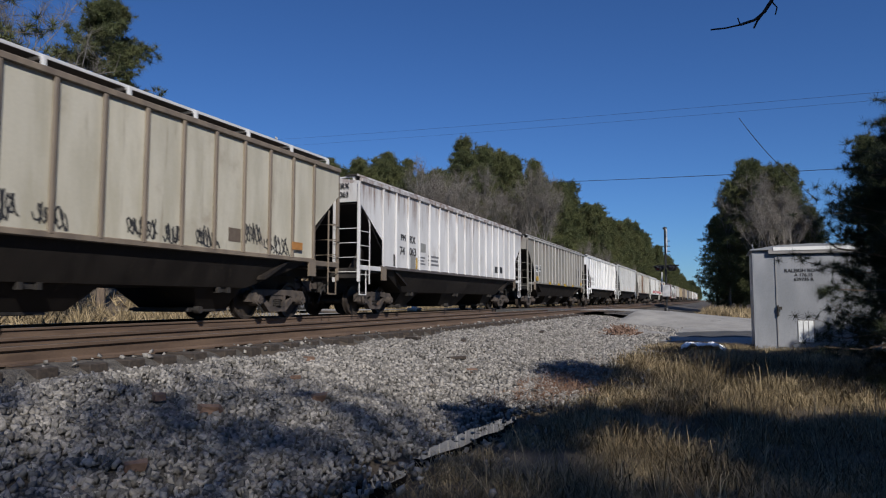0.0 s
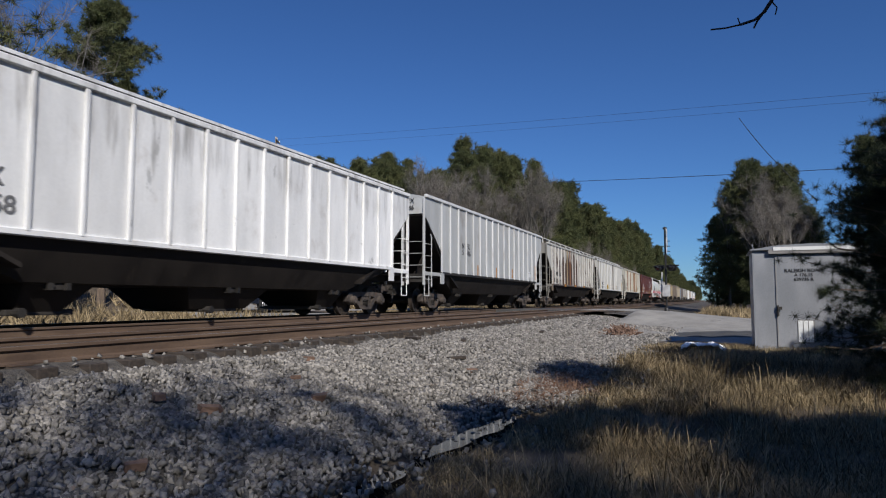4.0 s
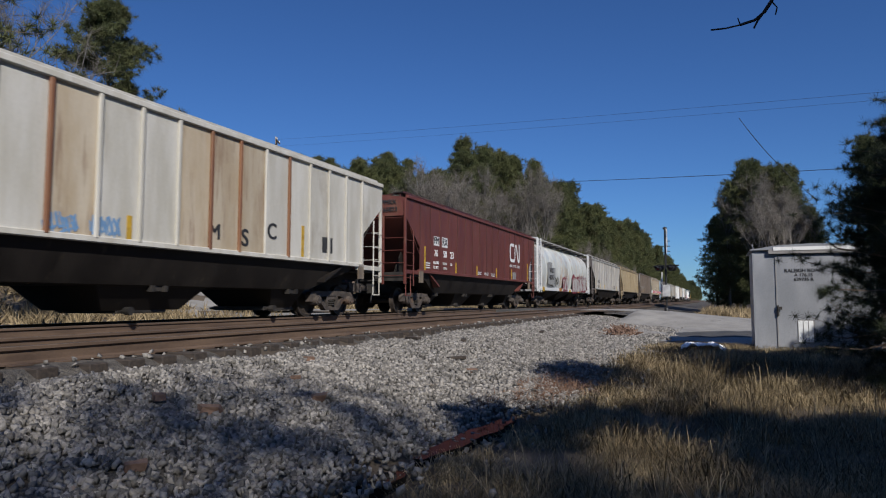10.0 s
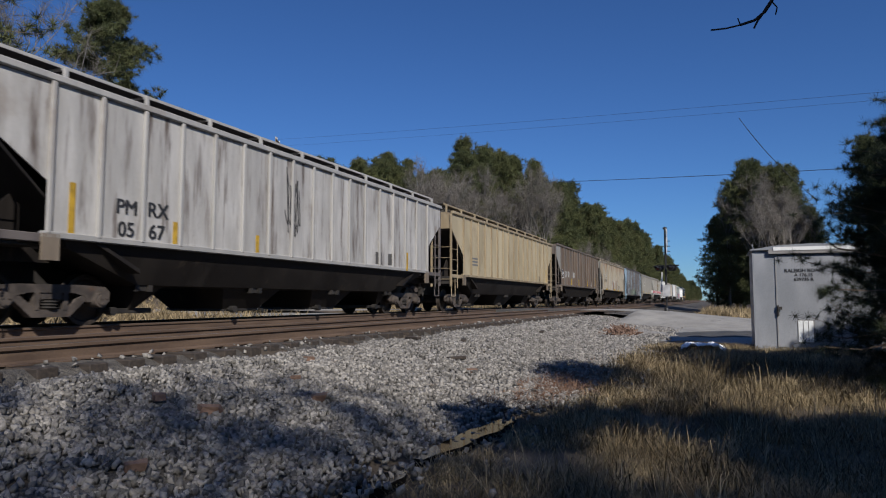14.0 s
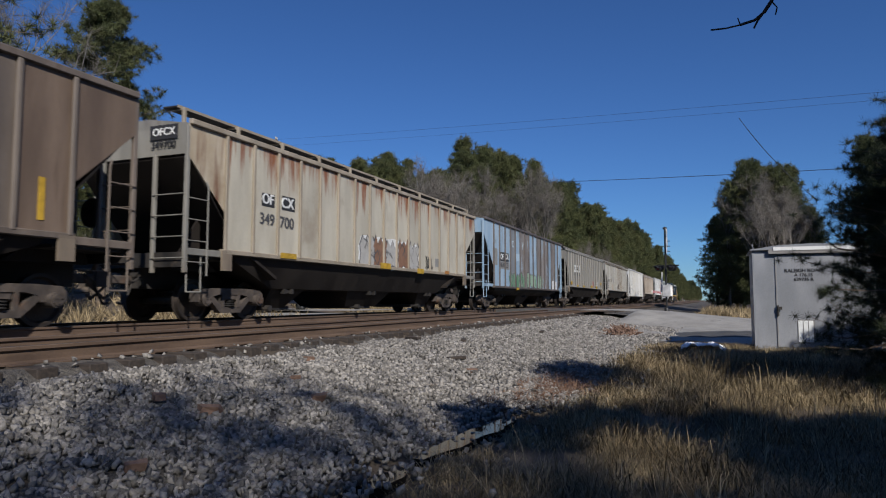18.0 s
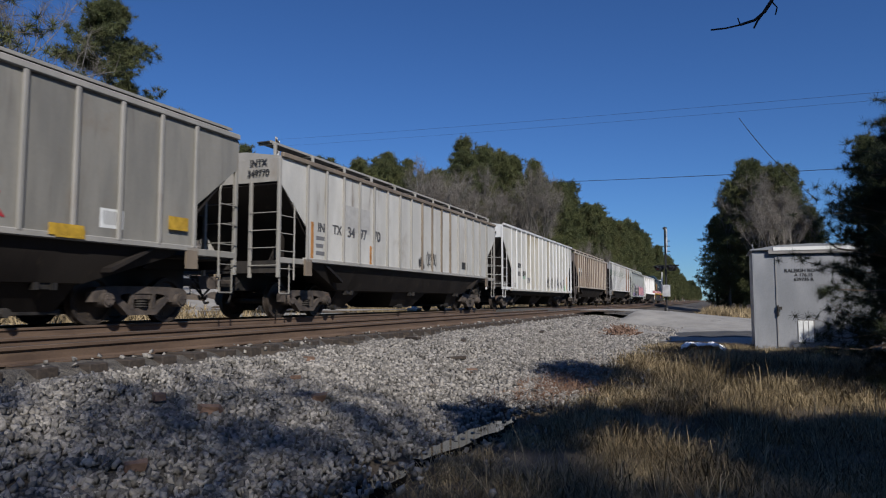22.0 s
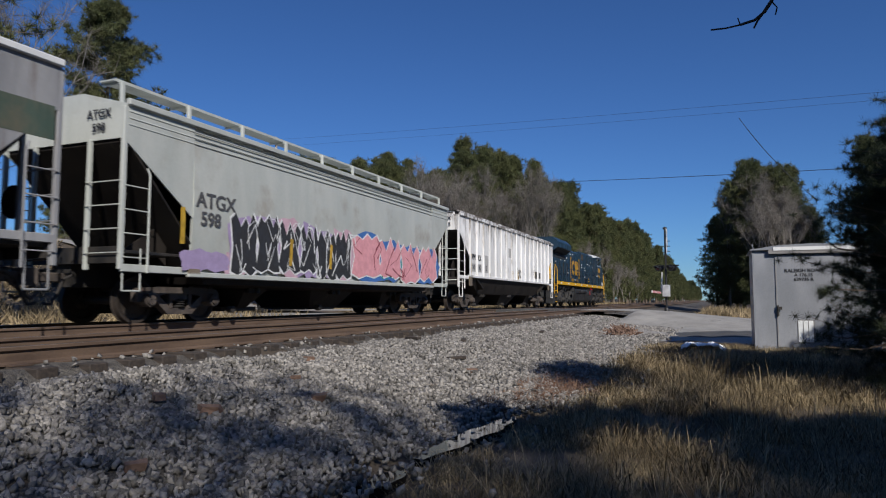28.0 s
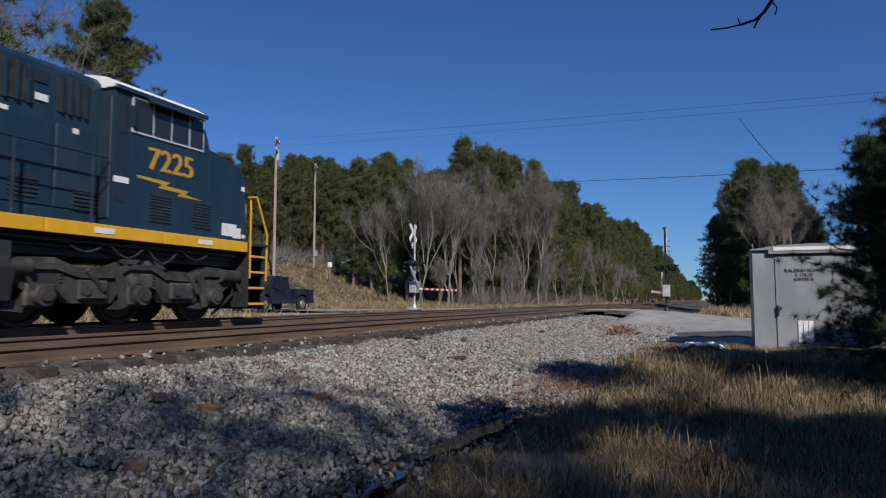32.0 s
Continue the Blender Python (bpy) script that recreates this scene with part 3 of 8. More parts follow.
for a, b in ((6.55, 7.69), (8.06, 10.38), (10.75, 11.89)):
    part("crossing_panel", Solid().box(32.5, 38.5, a, b, -0.3, -0.012, 0.01), ASPHALT, road, "dark asphalt crossing panel")


def apron(x, y):
    e = smooth(19.0, 21.5, x + 1.5 * noise.noise((y * 0.7, x * 0.2, 3))) * smooth(4.4, 3.2, y) * smooth(-5, -3.5, y)
    return (x, y, profile(x, y) + bumps(x, y, 0.7, 0.07) - 0.10 + 0.12 * e + (road_z(35.5, y) - profile(x, y) + 0.02) * smooth(27, 32.3, x) * e)


ap = part("gravel_apron", Solid().grid(apron, steps((18, 33, 40)), steps((-5.5, 4.6, 30))), ROAD_GRAVEL)
tagged(ap, "pale gravel patch beside the road", "gravel", kind="structure")
# ---- the train ----
HALF = 1.60            # half width of a hopper car
SHARED = {}


def shared(key, build, mat, smooth=True):
    """Mesh data that alike parts have in common."""
    k = (key, mat.name)
    if k not in SHARED:
        SHARED[k] = build().mesh(key if isinstance(key, str) else key[0], mat, smooth)
    return SHARED[k]


WHEELSETS = []
MOVERS = []


def wheelset_solid(r):
    def build():
        s = Solid()
        for side in (-1, 1):
            prof = [(0.0, 0.10), (0.0, r * 0.30), (0.035, r * 0.42), (0.045, r * 0.78), (0.0, r * 0.86), (0.0, r), (0.105, r + 0.004), (0.115, r + 0.026), (0.14, r + 0.024),
                    (0.14, r * 0.84), (0.09, r * 0.76), (0.09, r * 0.40), (0.16, r * 0.28), (0.16, 0.09)]
            s.lathe([(side * (0.775 - a), q) for a, q in prof], (0, 0, 0), "y", 28)
            for k in range(3):
                a = k * 2.094
                s.tube((math.cos(a) * r * 0.6, side * 0.72, math.sin(a) * r * 0.6), (math.cos(a) * r * 0.6, side * 0.745, math.sin(a) * r * 0.6), 0.03, n=6)
        s.tube((0, -1.0, 0), (0, 1.0, 0), 0.085, n=12)
        return s
    return build


def side_frame_solid():
    s = Solid()
    y0, y1 = -0.09, 0.09
    s.prism([(-1.14, 0.60), (-1.05, 0.69), (-0.55, 0.72), (0.55, 0.72), (1.05, 0.69), (1.14, 0.60), (1.14, 0.42), (0.66, 0.42), (0.62, 0.53), (0.40, 0.58), (-0.40, 0.58), (-0.62, 0.53), (-0.66, 0.42), (-1.14, 0.42)], "y", y0, y1)
    s.prism([(-0.78, 0.56), (-0.60, 0.56), (-0.26, 0.30), (0.26, 0.30), (0.60, 0.56), (0.78, 0.56), (0.34, 0.17), (-0.34, 0.17)], "y", y0 + 0.01, y1 - 0.01)
    for x in (-0.30, 0.22):
        s.box(x, x + 0.08, y0, y1, 0.29, 0.60)
    for x in (-0.889, 0.889):
        s.tube((x, -0.20, 0.457), (x, 0.05, 0.457), 0.135, n=14)
        s.tube((x, -0.235, 0.457), (x, -0.19, 0.457), 0.10, n=12)
        for k in range(3):
            a = k * 2.094 + 0.5
            s.tube((x + 0.06 * math.cos(a), -0.25, 0.457 + 0.06 * math.sin(a)), (x + 0.06 * math.cos(a), -0.23, 0.457 + 0.06 * math.sin(a)), 0.018, n=6)
    return s


def springs_solid():
    s = Solid()
    s.lathe([(0.30 + 0.025 * k, 0.15 if k % 2 else 0.12) for k in range(8)], (0, 0, 0), "z", 14)
    return s


def truck(parent, x, r=0.457):
    """A two-axle freight truck, built about x on its car."""
    bol = part("truck", shared("bolster", lambda: Solid().box(-0.22, 0.22, -1.05, 1.05, 0.44, 0.66, 0.03).lathe([(0.66, 0.2), (0.76, 0.2)], (0, 0, 0), "z", 16).box(-0.6, 0.6, -0.05, 0.05, 0.40, 0.48), TRUCK_METAL), None, parent, "cast iron freight truck, brown with dust", at=pose(x, 0, 0))
    for side in (-1, 1):
        fr = part("side_frame", shared("side_frame", side_frame_solid, TRUCK_METAL), None, bol, at=Matrix.Translation((0, side * 0.98, 0)) @ (pose(0, 0, 0) if side < 0 else pose(0, 0, 0, 0, 0, 180)))
        part("coil_spring", shared("springs", springs_solid, BLACK_GRIME), None, bol, at=pose(0, side * 0.98, 0))
    for dx in (-0.889, 0.889):
        w = part("wheelset", shared(("wheelset", r), wheelset_solid(r), WHEEL_METAL), None, bol, "worn steel wheels on an axle", at=pose(dx, 0, r))
        WHEELSETS.append((w, (dx, 0, r), r))
        part("brake_beam", shared("brake_beam", lambda: Solid().box(-0.05, 0.05, -0.75, 0.75, 0.36, 0.44).box(-0.09, 0.03, -0.82, -0.68, 0.30, 0.60).box(-0.09, 0.03, 0.68, 0.82, 0.30, 0.60), TRUCK_METAL), None, bol, at=pose(dx * 0.42, 0, 0, 0, 0, 0 if dx > 0 else 180))
    return bol


def coupler_solid():
    s = Solid()
    s.box(-0.1, 0.62, -0.09, 0.09, 0.78, 0.96, 0.02)
    s.prism([(0.5, -0.14), (0.78, -0.2), (0.84, -0.06), (0.7, 0.0), (0.82, 0.16), (0.6, 0.2), (0.5, 0.14)], "z", 0.72, 1.02)
    s.path([(0.1, -0.3, 0.85), (0.35, -0.33, 0.62), (0.6, -0.26, 0.48), (0.8, -0.12, 0.55)], 0.028)
    return s


def ladder(parent, x, y, z0, z1, mat, width, rungs, face="side", label=""):
    """Two stiles and their rungs; face: side (along x) or end (along y)."""
    s = Solid()
    dx, dy = (width, 0) if face == "side" else (0, width)
    for k in (0, 1):
        s.box(x + dx * k - 0.028, x + dx * k + 0.028, y + dy * k - 0.022, y + dy * k + 0.022, z0, z1)
    ob = part("ladder", s, mat, parent, label)
    for i in range(rungs):
        z = z0 + (z1 - z0) * (i + 0.6) / (rungs + 0.2)
        part("rung", shared(("rung", width, face), lambda: Solid().tube((0, 0, 0), (dx, dy, 0), 0.014, n=6), mat), None, ob, at=pose(x, y, z))
    return ob


def panel_plan(spec):
    """Where the ribs stand: the leading cut-away is set so that the lettering falls between them."""
    h, cut = spec["L"] / 2, spec.get("cut", 1.30)
    words = [m[2] for m in MARKS.get(spec["key"], []) if m[0] == "text" and len(m[1]) <= 3]
    best = None
    for k in range(27):
        first = cut - 0.3 + k * 0.025
        n = max(8, round((2 * h - cut - first) / spec.get("pitch", 0.93)))
        step = (2 * h - cut - first) / n
        miss = sum((((w + h - first) / step) % 1 - 0.5) ** 2 for w in words) + 0.02 * abs(first - cut)
        if best is None or miss < best[0]:
            best = (miss, -h + first, h - cut, n, step)
    return best[1:]


def hopper_car(spec):
    """A ribbed covered hopper. Its space: x along the car, the leading end at -x, y across, z up from the rail."""
    L, zb, ze, body = spec["L"], spec.get("zb", 1.5), spec["ze"], spec["body"]
    rib_mat, end_mat = spec.get("rib", body), spec.get("ends", body)
    h = L / 2
    cut = spec.get("cut", 1.30)
    car = thing("covered_hopper_car", spec["label"], "rail car", pose(spec["s"] + h, TRAIN_Y, 0), "cars of the freight train")
    MOVERS.append((car, spec["s"] + h))
    x0, x1, n, step = panel_plan(spec)
    cuts = {-1: x0 + h, 1: h - x1}
    zs = 2.32 if zb > 1.3 else 2.1
    zt = ze - 0.68
    # side sheets: one panel between each two ribs, and the cut-away ends
    for side in (-1, 1):
        y = side * HALF
        if spec.get("smooth"):
            part("side_sheet", Solid().prism([(y - side * 0.05, zb), (y, zb + 0.5), (y + side * 0.03, 2.4), (y, ze - 0.5), (y - side * 0.06, ze), (y - side * 0.09, ze), (y - side * 0.04, 2.4), (y - side * 0.09, zb)], "x", x0, x1), body, car)
            for q in (0.12, 0.24, 0.36):
                part("bead", Solid().box(-h + 0.05, h - 0.05, y - 0.012, y + 0.012, ze - q - 0.03, ze - q, 0.008), body, car)
        for i in range(0 if spec.get("smooth") else n):
            mat = spec.get("panels", {}).get(i, body) if side < 0 else body
            part("side_panel", shared(("side_panel", round(step, 3), zb, ze, side), lambda: Solid().box(0, step, min(0, -side * 0.02), max(0, -side * 0.02), zb, ze), mat, False), None, car, at=pose(x0 + i * step, y, 0))
        for i in range(0 if spec.get("smooth") else n + 1):
            mat = spec.get("ribs", {}).get(i, rib_mat) if side < 0 else rib_mat
            part("rib", shared(("rib", zb, ze, side, spec.get("rib_w", 0.085)), lambda: Solid().box(-spec.get("rib_w", 0.085) / 2, spec.get("rib_w", 0.085) / 2, -spec.get("rib_d", 0.06) if side < 0 else 0.0, 0.0 if side < 0 else spec.get("rib_d", 0.06), zb, ze - 0.02, min(0.012, spec.get("rib_d", 0.06) / 3)), mat), None, car, at=pose(x0 + i * step, y, 0))
        for e in (-1, 1):
            cut = cuts[e]
            pts = [(e * (h - cut), zb), (e * (h - cut), ze), (e * h, ze), (e * h, zt), (e * (h - cut), zs)]
            mat = spec.get("corner", body) if side < 0 and e < 0 else body
            part("end_gusset", Solid().prism(pts, "y", y, y - side * 0.025), mat, car)
        part("top_chord", Solid().box(-h, h, y - 0.07 if side < 0 else y - 0.04, y + 0.04 if side < 0 else y + 0.07, ze - 0.03, ze + 0.09, 0.015), spec.get("chord", rib_mat), car)
        part("side_sill", Solid().box(x0 - 0.1, x1 + 0.1, y - 0.05 if side < 0 else y - 0.06, y + 0.06 if side < 0 else y + 0.05, zb - 0.07, zb + 0.04, 0.015), spec.get("sill", rib_mat), car)
    # cambered roof with hatches and running boards
    zr = ze + spec.get("camber", 0.17)
    prof = [(-HALF, ze), (-HALF * 0.55, ze + 0.11), (-0.4, zr), (0.4, zr), (HALF * 0.55, ze + 0.11), (HALF, ze), (HALF, ze - 0.05), (-HALF, ze - 0.05)]
    part("roof", Solid().prism(prof, "x", -h, h), end_mat, car)
    hatch = shared(("hatch", round(L, 2)), lambda: Solid().box(-(L - 2.4) / 8 + 0.06, (L - 2.4) / 8 - 0.06, -0.3, 0.3, 0, 0.14, 0.03), end_mat)
    for i in range(4):
        part("hatch_cover", hatch, None, car, at=pose(-h + 1.2 + (i + 0.5) * (L - 2.4) / 4, 0, zr))
    board = spec.get("board", 0.42)
    if board:
        zz = ze + board
        for side in (-1, 1):
            s = Solid()
            yb = side * (1.02 if board > 0.3 else 1.26)
            s.box(-h + 0.05, h - 0.05, yb - 0.2, yb + 0.2, zz - 0.04, zz, 0.008)
            rb = part("running_board", s, spec.get("board_mat", BLACK_GRIME), car)
            edge = yb + side * 0.2
            part("board_edge", Solid().box(-h + 0.05, h - 0.05, edge - 0.012, edge + 0.012, zz - 0.05, zz + 0.006), spec.get("bracket_mat", rib_mat), rb)
            k = max(6, round(L / 1.75))
            for i in range(k + 1):
                x = -h + 0.15 + (L - 0.3) * i / k
                part("board_bracket", shared(("bracket", round(board, 3), side), lambda: Solid().box(-0.04, 0.04, -0.035, 0.035, -board + 0.05, -0.04, 0.01).box(-0.02, 0.02, 0.0, 0.5, -0.08, -0.04), spec.get("bracket_mat", rib_mat)), None, car, at=pose(x, side * 1.30, zz, 0, 0, 0 if side < 0 else 180))
    # ends
    for e in (-1, 1):
        xe = e * h
        cut = cuts[e]
        arc = [(-HALF, ze - 0.62), (HALF, ze - 0.62), (HALF, ze), (0.5, zr), (-0.5, zr), (-HALF, ze)]
        part("end_sheet", Solid().prism(arc, "x", xe, xe - e * 0.03), end_mat, car)
        slope = Solid()
        a = [(e * (h - 0.05), ze - 0.6), (e * (h - cut - 0.35), zb + 0.25), (e * (h - cut - 1.9), 1.02), (e * (h - cut - 1.9), 0.94), (e * (h - cut - 0.4), zb + 0.17), (e * (h - 0.05), ze - 0.68)]
        slope.prism(a, "y", -HALF + 0.03, HALF - 0.03)
        part("slope_sheet", slope, spec.get("slope", HOPPER_SHADED), car)
        part("end_web", Solid().prism([(e * (h - cut - 0.03), zb - 0.02), (e * (h - cut - 0.03), zs), (e * (h - 0.35), 1.2), (e * (h - 0.35), 1.08), (e * (h - cut - 0.6), 1.08)], "y", -0.9, -0.86), spec.get("web", HOPPER_SHADED), car)
        for y in (-HALF + 0.04, HALF - 0.04):
            part("corner_post", Solid().box(xe - 0.045, xe + 0.045, y - 0.04, y + 0.04, 1.0, ze - 0.05, 0.01), end_mat, car)
        for y in (-0.72, 0.72):
            part("end_post", Solid().box(xe - 0.04, xe + 0.04, y - 0.04, y + 0.04, 1.0, ze - 0.6, 0.01), end_mat, car)
        for side in (-1, 1):
            xl = xe - e * 0.56
            lad = part("ladder", Solid().path([(xl, side * (HALF + 0.02), 0.95), (xl, side * (HALF + 0.02), 2.78), (xl + e * 0.05, side * (HALF + 0.0), 2.9)], 0.021), end_mat, car)
            for k in range(4):
                part("rung", shared("side_rung", lambda: Solid().tube((0, 0, 0), (0.56, 0, 0), 0.012, n=6), end_mat), None, lad, at=pose(min(xl, xe), side * (HALF + 0.02), 1.22 + 0.43 * k))
                part("end_rung", shared("end_rung", lambda: Solid().tube((0, 0, 0), (0, 0.84, 0), 0.012, n=6), end_mat), None, lad, at=pose(xe + e * 0.06, -HALF + 0.04 if side < 0 else 0.72, 1.3 + 0.43 * k))
            part("sill_step", Solid().path([(xe - e * 0.06, side * 1.55, 1.4), (xe - e * 0.06, side * 1.56, 0.62), (xe - e * 0.46, side * 1.56, 0.62), (xe - e * 0.46, side * 1.55, 1.4)], 0.018), end_mat, car)
            part("bolster_plate", Solid().box(min(e * (h - cut - 0.2), e * (h - cut + 0.1)), max(e * (h - cut - 0.2), e * (h - cut + 0.1)), side * HALF - 0.05, side * HALF, 1.08, zb), spec.get("tab", CREAM_RIB if end_mat is not BRIGHT else end_mat), car)
            part("platform_channel", Solid().box(min(xe, e * (h - cut)), max(xe, e * (h - cut)), side * 1.56 - 0.04, side * 1.56 + 0.04, min(1.36, zb - 0.02), min(1.5, zb + 0.12), 0.01), end_mat, car)
        part("end_platform", Solid().box(min(xe - e * 0.02, xe - e * 1.5), max(xe - e * 0.02, xe - e * 1.5), -1.5, 1.5, 1.30, 1.36, 0.01).box(min(xe, xe - e * 0.1), max(xe, xe - e * 0.1), -1.5, 1.5, 1.12, 1.42), spec.get("platform", BLACK_GRIME), car)
        part("coupler", shared("coupler", coupler_solid, TRUCK_METAL), None, car, at=pose(xe, 0, 0, 0, 0, 0 if e > 0 else 180))
        truck(car, e * (h - 2.0))
    for e in (-1, 1):
        part("draft_sill", Solid().box(min(e * (h - 0.1), e * (h - 2.6)), max(e * (h - 0.1), e * (h - 2.6)), -0.25, 0.25, 0.7, 1.3), BLACK_GRIME, car)
        part("air_hose", shared("air_hose", lambda: Solid().path([(0.0, 0, 0.92), (0.22, 0.02, 0.82), (0.36, 0.05, 0.55), (0.50, 0.08, 0.38), (0.66, 0.12, 0.40)], 0.026), BLACK_GRIME), None, car, "sagging black rubber brake hose", at=pose(e * h, -0.42, 0, 0, 0, 0 if e > 0 else 180))
        part("uncoupling_lever", shared("uncoupling_lever", lambda: Solid().path([(0.12, -1.5, 0.98), (0.14, -1.45, 1.12), (0.14, -0.5, 1.1), (0.22, -0.3, 1.0), (0.22, 0.0, 1.02)], 0.016), TRUCK_METAL), None, car, at=pose(e * h, 0, 0, 0, 0, 0 if e > 0 else 180))
    if spec["key"] in ENDS:
        for word, dz in zip(ENDS[spec["key"]], (0.16, 0.42)):
            dark_plate = spec["key"] in "NS" and dz < 0.2
            if dark_plate:
                part("placard", Solid().box(-h - 0.034, -h - 0.03, -1.32, -0.58, ze - 0.29, ze + 0.01), LETTER_BLACK, car)
            lettering(word, 0.22, LETTER_WHITE if dark_plate else LETTER_BLACK, car, pose(-h - 0.036, -0.95, ze - dz + 0.02) @ pose(0, 0, 0, 0, 0, -90))
    part("center_sill", Solid().box(-h + 0.2, h - 0.2, -0.2, 0.2, 0.72, 1.0), BLACK_GRIME, car)
    bw = Solid().lathe([(0, 0.28), (0.03, 0.285), (0.03, 0.25), (0.0, 0.25)], (h + 0.06, -0.45, 2.1), "x", 18)
    for k in range(4):
        a = k * math.pi / 2 + 0.4
        bw.tube((h + 0.075, -0.45, 2.1), (h + 0.075, -0.45 + 0.26 * math.cos(a), 2.1 + 0.26 * math.sin(a)), 0.014, n=5)
    part("brake_wheel", bw, TRUCK_METAL, car)
    part("brake_cylinder", Solid().tube((h - 1.25, -0.3, 1.32), (h - 0.7, -0.3, 1.32), 0.16, n=14).box(h - 1.4, h - 1.25, -0.45, -0.2, 1.1, 1.45), TRUCK_METAL, car)
    # hopper bays under the body
    bays = spec.get("bays", 3)
    a0, a1 = x0 + 0.35, x1 - 0.35
    w = (a1 - a0) / bays
    zc = zb - 0.05
    for i in range(bays):
        c = a0 + (i + 0.5) * w
        first, last = i == 0, i == bays - 1

        def bay():
            s = Solid()
            lo = (w / 2 - 1.8 if first else w / 2, w / 2 - 1.8 if last else w / 2)
            g = w * 0.205
            f0, f1 = -lo[0] + (0.1 if first else g * (1.4 if last else 1)), lo[1] - (0.1 if last else g * (1.4 if first else 1))
            rings = [(-w / 2, w / 2, 1.55, zc), (-w / 2 + 0.1 * first, w / 2 - 0.1 * last, 1.50, zc - 0.14), (-lo[0], lo[1], 1.20, 0.74),
                     (f0, f1, 1.14, 0.72), (f0 + 0.12 + 0.3 * (not first), f1 - 0.12 - 0.3 * (not last), 0.80, 0.26)]
            vs = [(q, sy * b, z) for a0_, a1_, b, z in rings for q, sy in ((a0_, -1), (a1_, -1), (a1_, 1), (a0_, 1))]
            f = [(3, 2, 1, 0), (16, 17, 18, 19)]
            for r in range(4):
                f += [(r * 4 + k, r * 4 + (k + 1) % 4, r * 4 + 4 + (k + 1) % 4, r * 4 + 4 + k) for k in range(4)]
            s.add(vs, [tuple(reversed(t)) for t in f])
            return s
        shift = (0.2 if first else 0.0) - (0.2 if last else 0.0)
        b = part("hopper_bay", shared(("hopper_bay", round(w, 2), zc, first, last), bay, spec.get("under", HOPPER_SHADED)), None, car, at=pose(c, 0, 0))
        part("outlet_gate", shared("outlet_gate", lambda: Solid().box(-0.62, 0.62, -0.8, 0.8, 0.20, 0.30, 0.01).tube((-0.5, -1.0, 0.25), (-0.5, 1.0, 0.25), 0.03, n=8).tube((-0.5, -1.04, 0.25), (-0.5, -0.9, 0.25), 0.08, n=10), BLACK_GRIME), None, b, at=pose(shift, 0, 0))
        for k in (-1, 1):
            part("vibrator_bracket", shared("vib", lambda: Solid().box(-0.2, 0.2, -0.05, 0.02, -0.05, 0.05).box(-0.2, -0.12, -0.12, 0.0, -0.06, 0.06).box(0.12, 0.2, -0.12, 0.0, -0.06, 0.06), BLACK_GRIME), None, b, at=pose(shift, k * 1.12, 0.68, 0, 0, 0 if k < 0 else 180))
    return car
def car_paint(name, c1, c2, streak=None, amount=0.25, top=None, rough=0.55, patch=None, patch_amount=0.0, soft=0.14, scale=1.1, patch_band=None):
    """Weathered car paint; streaks run down the sheet, with top they start at the eaves."""
    soil = tuple(0.45 * v + 0.55 * w for v, w in zip(c1, (0.20, 0.135, 0.085)))
    return surface(name, c1, c2, scale, (2.2, 2.2, 0.45), rough=rough, stain=streak, amount=amount, stain_scale=1.3, stain_stretch=(3.0, 3.0, 0.32), stain_soft=soft + 0.08, band=top,
                   patch=patch, patch_amount=patch_amount, patch_band=patch_band, grain=16, bump=0.05, speck=0.09, vary=0.12, smudge=soil, smudge_amount=0.36)


RUST = (0.143, 0.055, 0.024)
BROWN = (0.101, 0.060, 0.042)
DUST = (0.227, 0.185, 0.134)
CREAM = car_paint("cream_paint", (0.437, 0.403, 0.311), (0.538, 0.504, 0.412), DUST, 0.36)
CREAM_RIB = car_paint("dusty_rib", (0.143, 0.113, 0.084), (0.218, 0.176, 0.130), RUST, 0.2)
WHITE_STREAK = car_paint("streaked_white_paint", (0.554, 0.546, 0.538), (0.655, 0.647, 0.638), (0.19, 0.125, 0.095), 0.53, (2.0, 4.1), soft=0.24)
GREY_C = car_paint("grey_paint", (0.235, 0.222, 0.195), (0.30, 0.282, 0.248), (0.109, 0.063, 0.050), 0.40, (2.2, 4.0))
GREY_RIB = car_paint("light_grey_rib", (0.336, 0.328, 0.311), (0.403, 0.386, 0.361), DUST, 0.2)
BRIGHT = car_paint("bright_white_paint", (0.74, 0.74, 0.73), (0.84, 0.84, 0.83), (0.36, 0.35, 0.335), 0.38, (1.6, 3.4), soft=0.25, patch=(0.50, 0.50, 0.49), patch_amount=0.12)
PALE = car_paint("pale_grey_paint", (0.386, 0.395, 0.386), (0.454, 0.462, 0.462), (0.302, 0.277, 0.218), 0.34)
WHITE_RIB = car_paint("white_rib", (0.571, 0.580, 0.580), (0.638, 0.638, 0.630), DUST, 0.12)
FLAKE = car_paint("flaking_white_paint", (0.420, 0.395, 0.353), (0.504, 0.479, 0.437), (0.185, 0.109, 0.076), 0.3, patch=(0.084, 0.052, 0.040), patch_amount=0.30)
FLAKE_MORE = car_paint("flaked_brown_paint", (0.386, 0.361, 0.319), (0.470, 0.445, 0.403), (0.134, 0.076, 0.050), 0.3, patch=(0.084, 0.052, 0.040), patch_amount=0.46, patch_band=(2.5, 4.1))
OLD_WHITE = car_paint("old_white_paint", (0.470, 0.458, 0.420), (0.554, 0.542, 0.504), (0.185, 0.151, 0.118), 0.36)
IVORY = car_paint("ivory_paint", (0.470, 0.445, 0.378), (0.571, 0.554, 0.504), (0.252, 0.202, 0.151), 0.24)
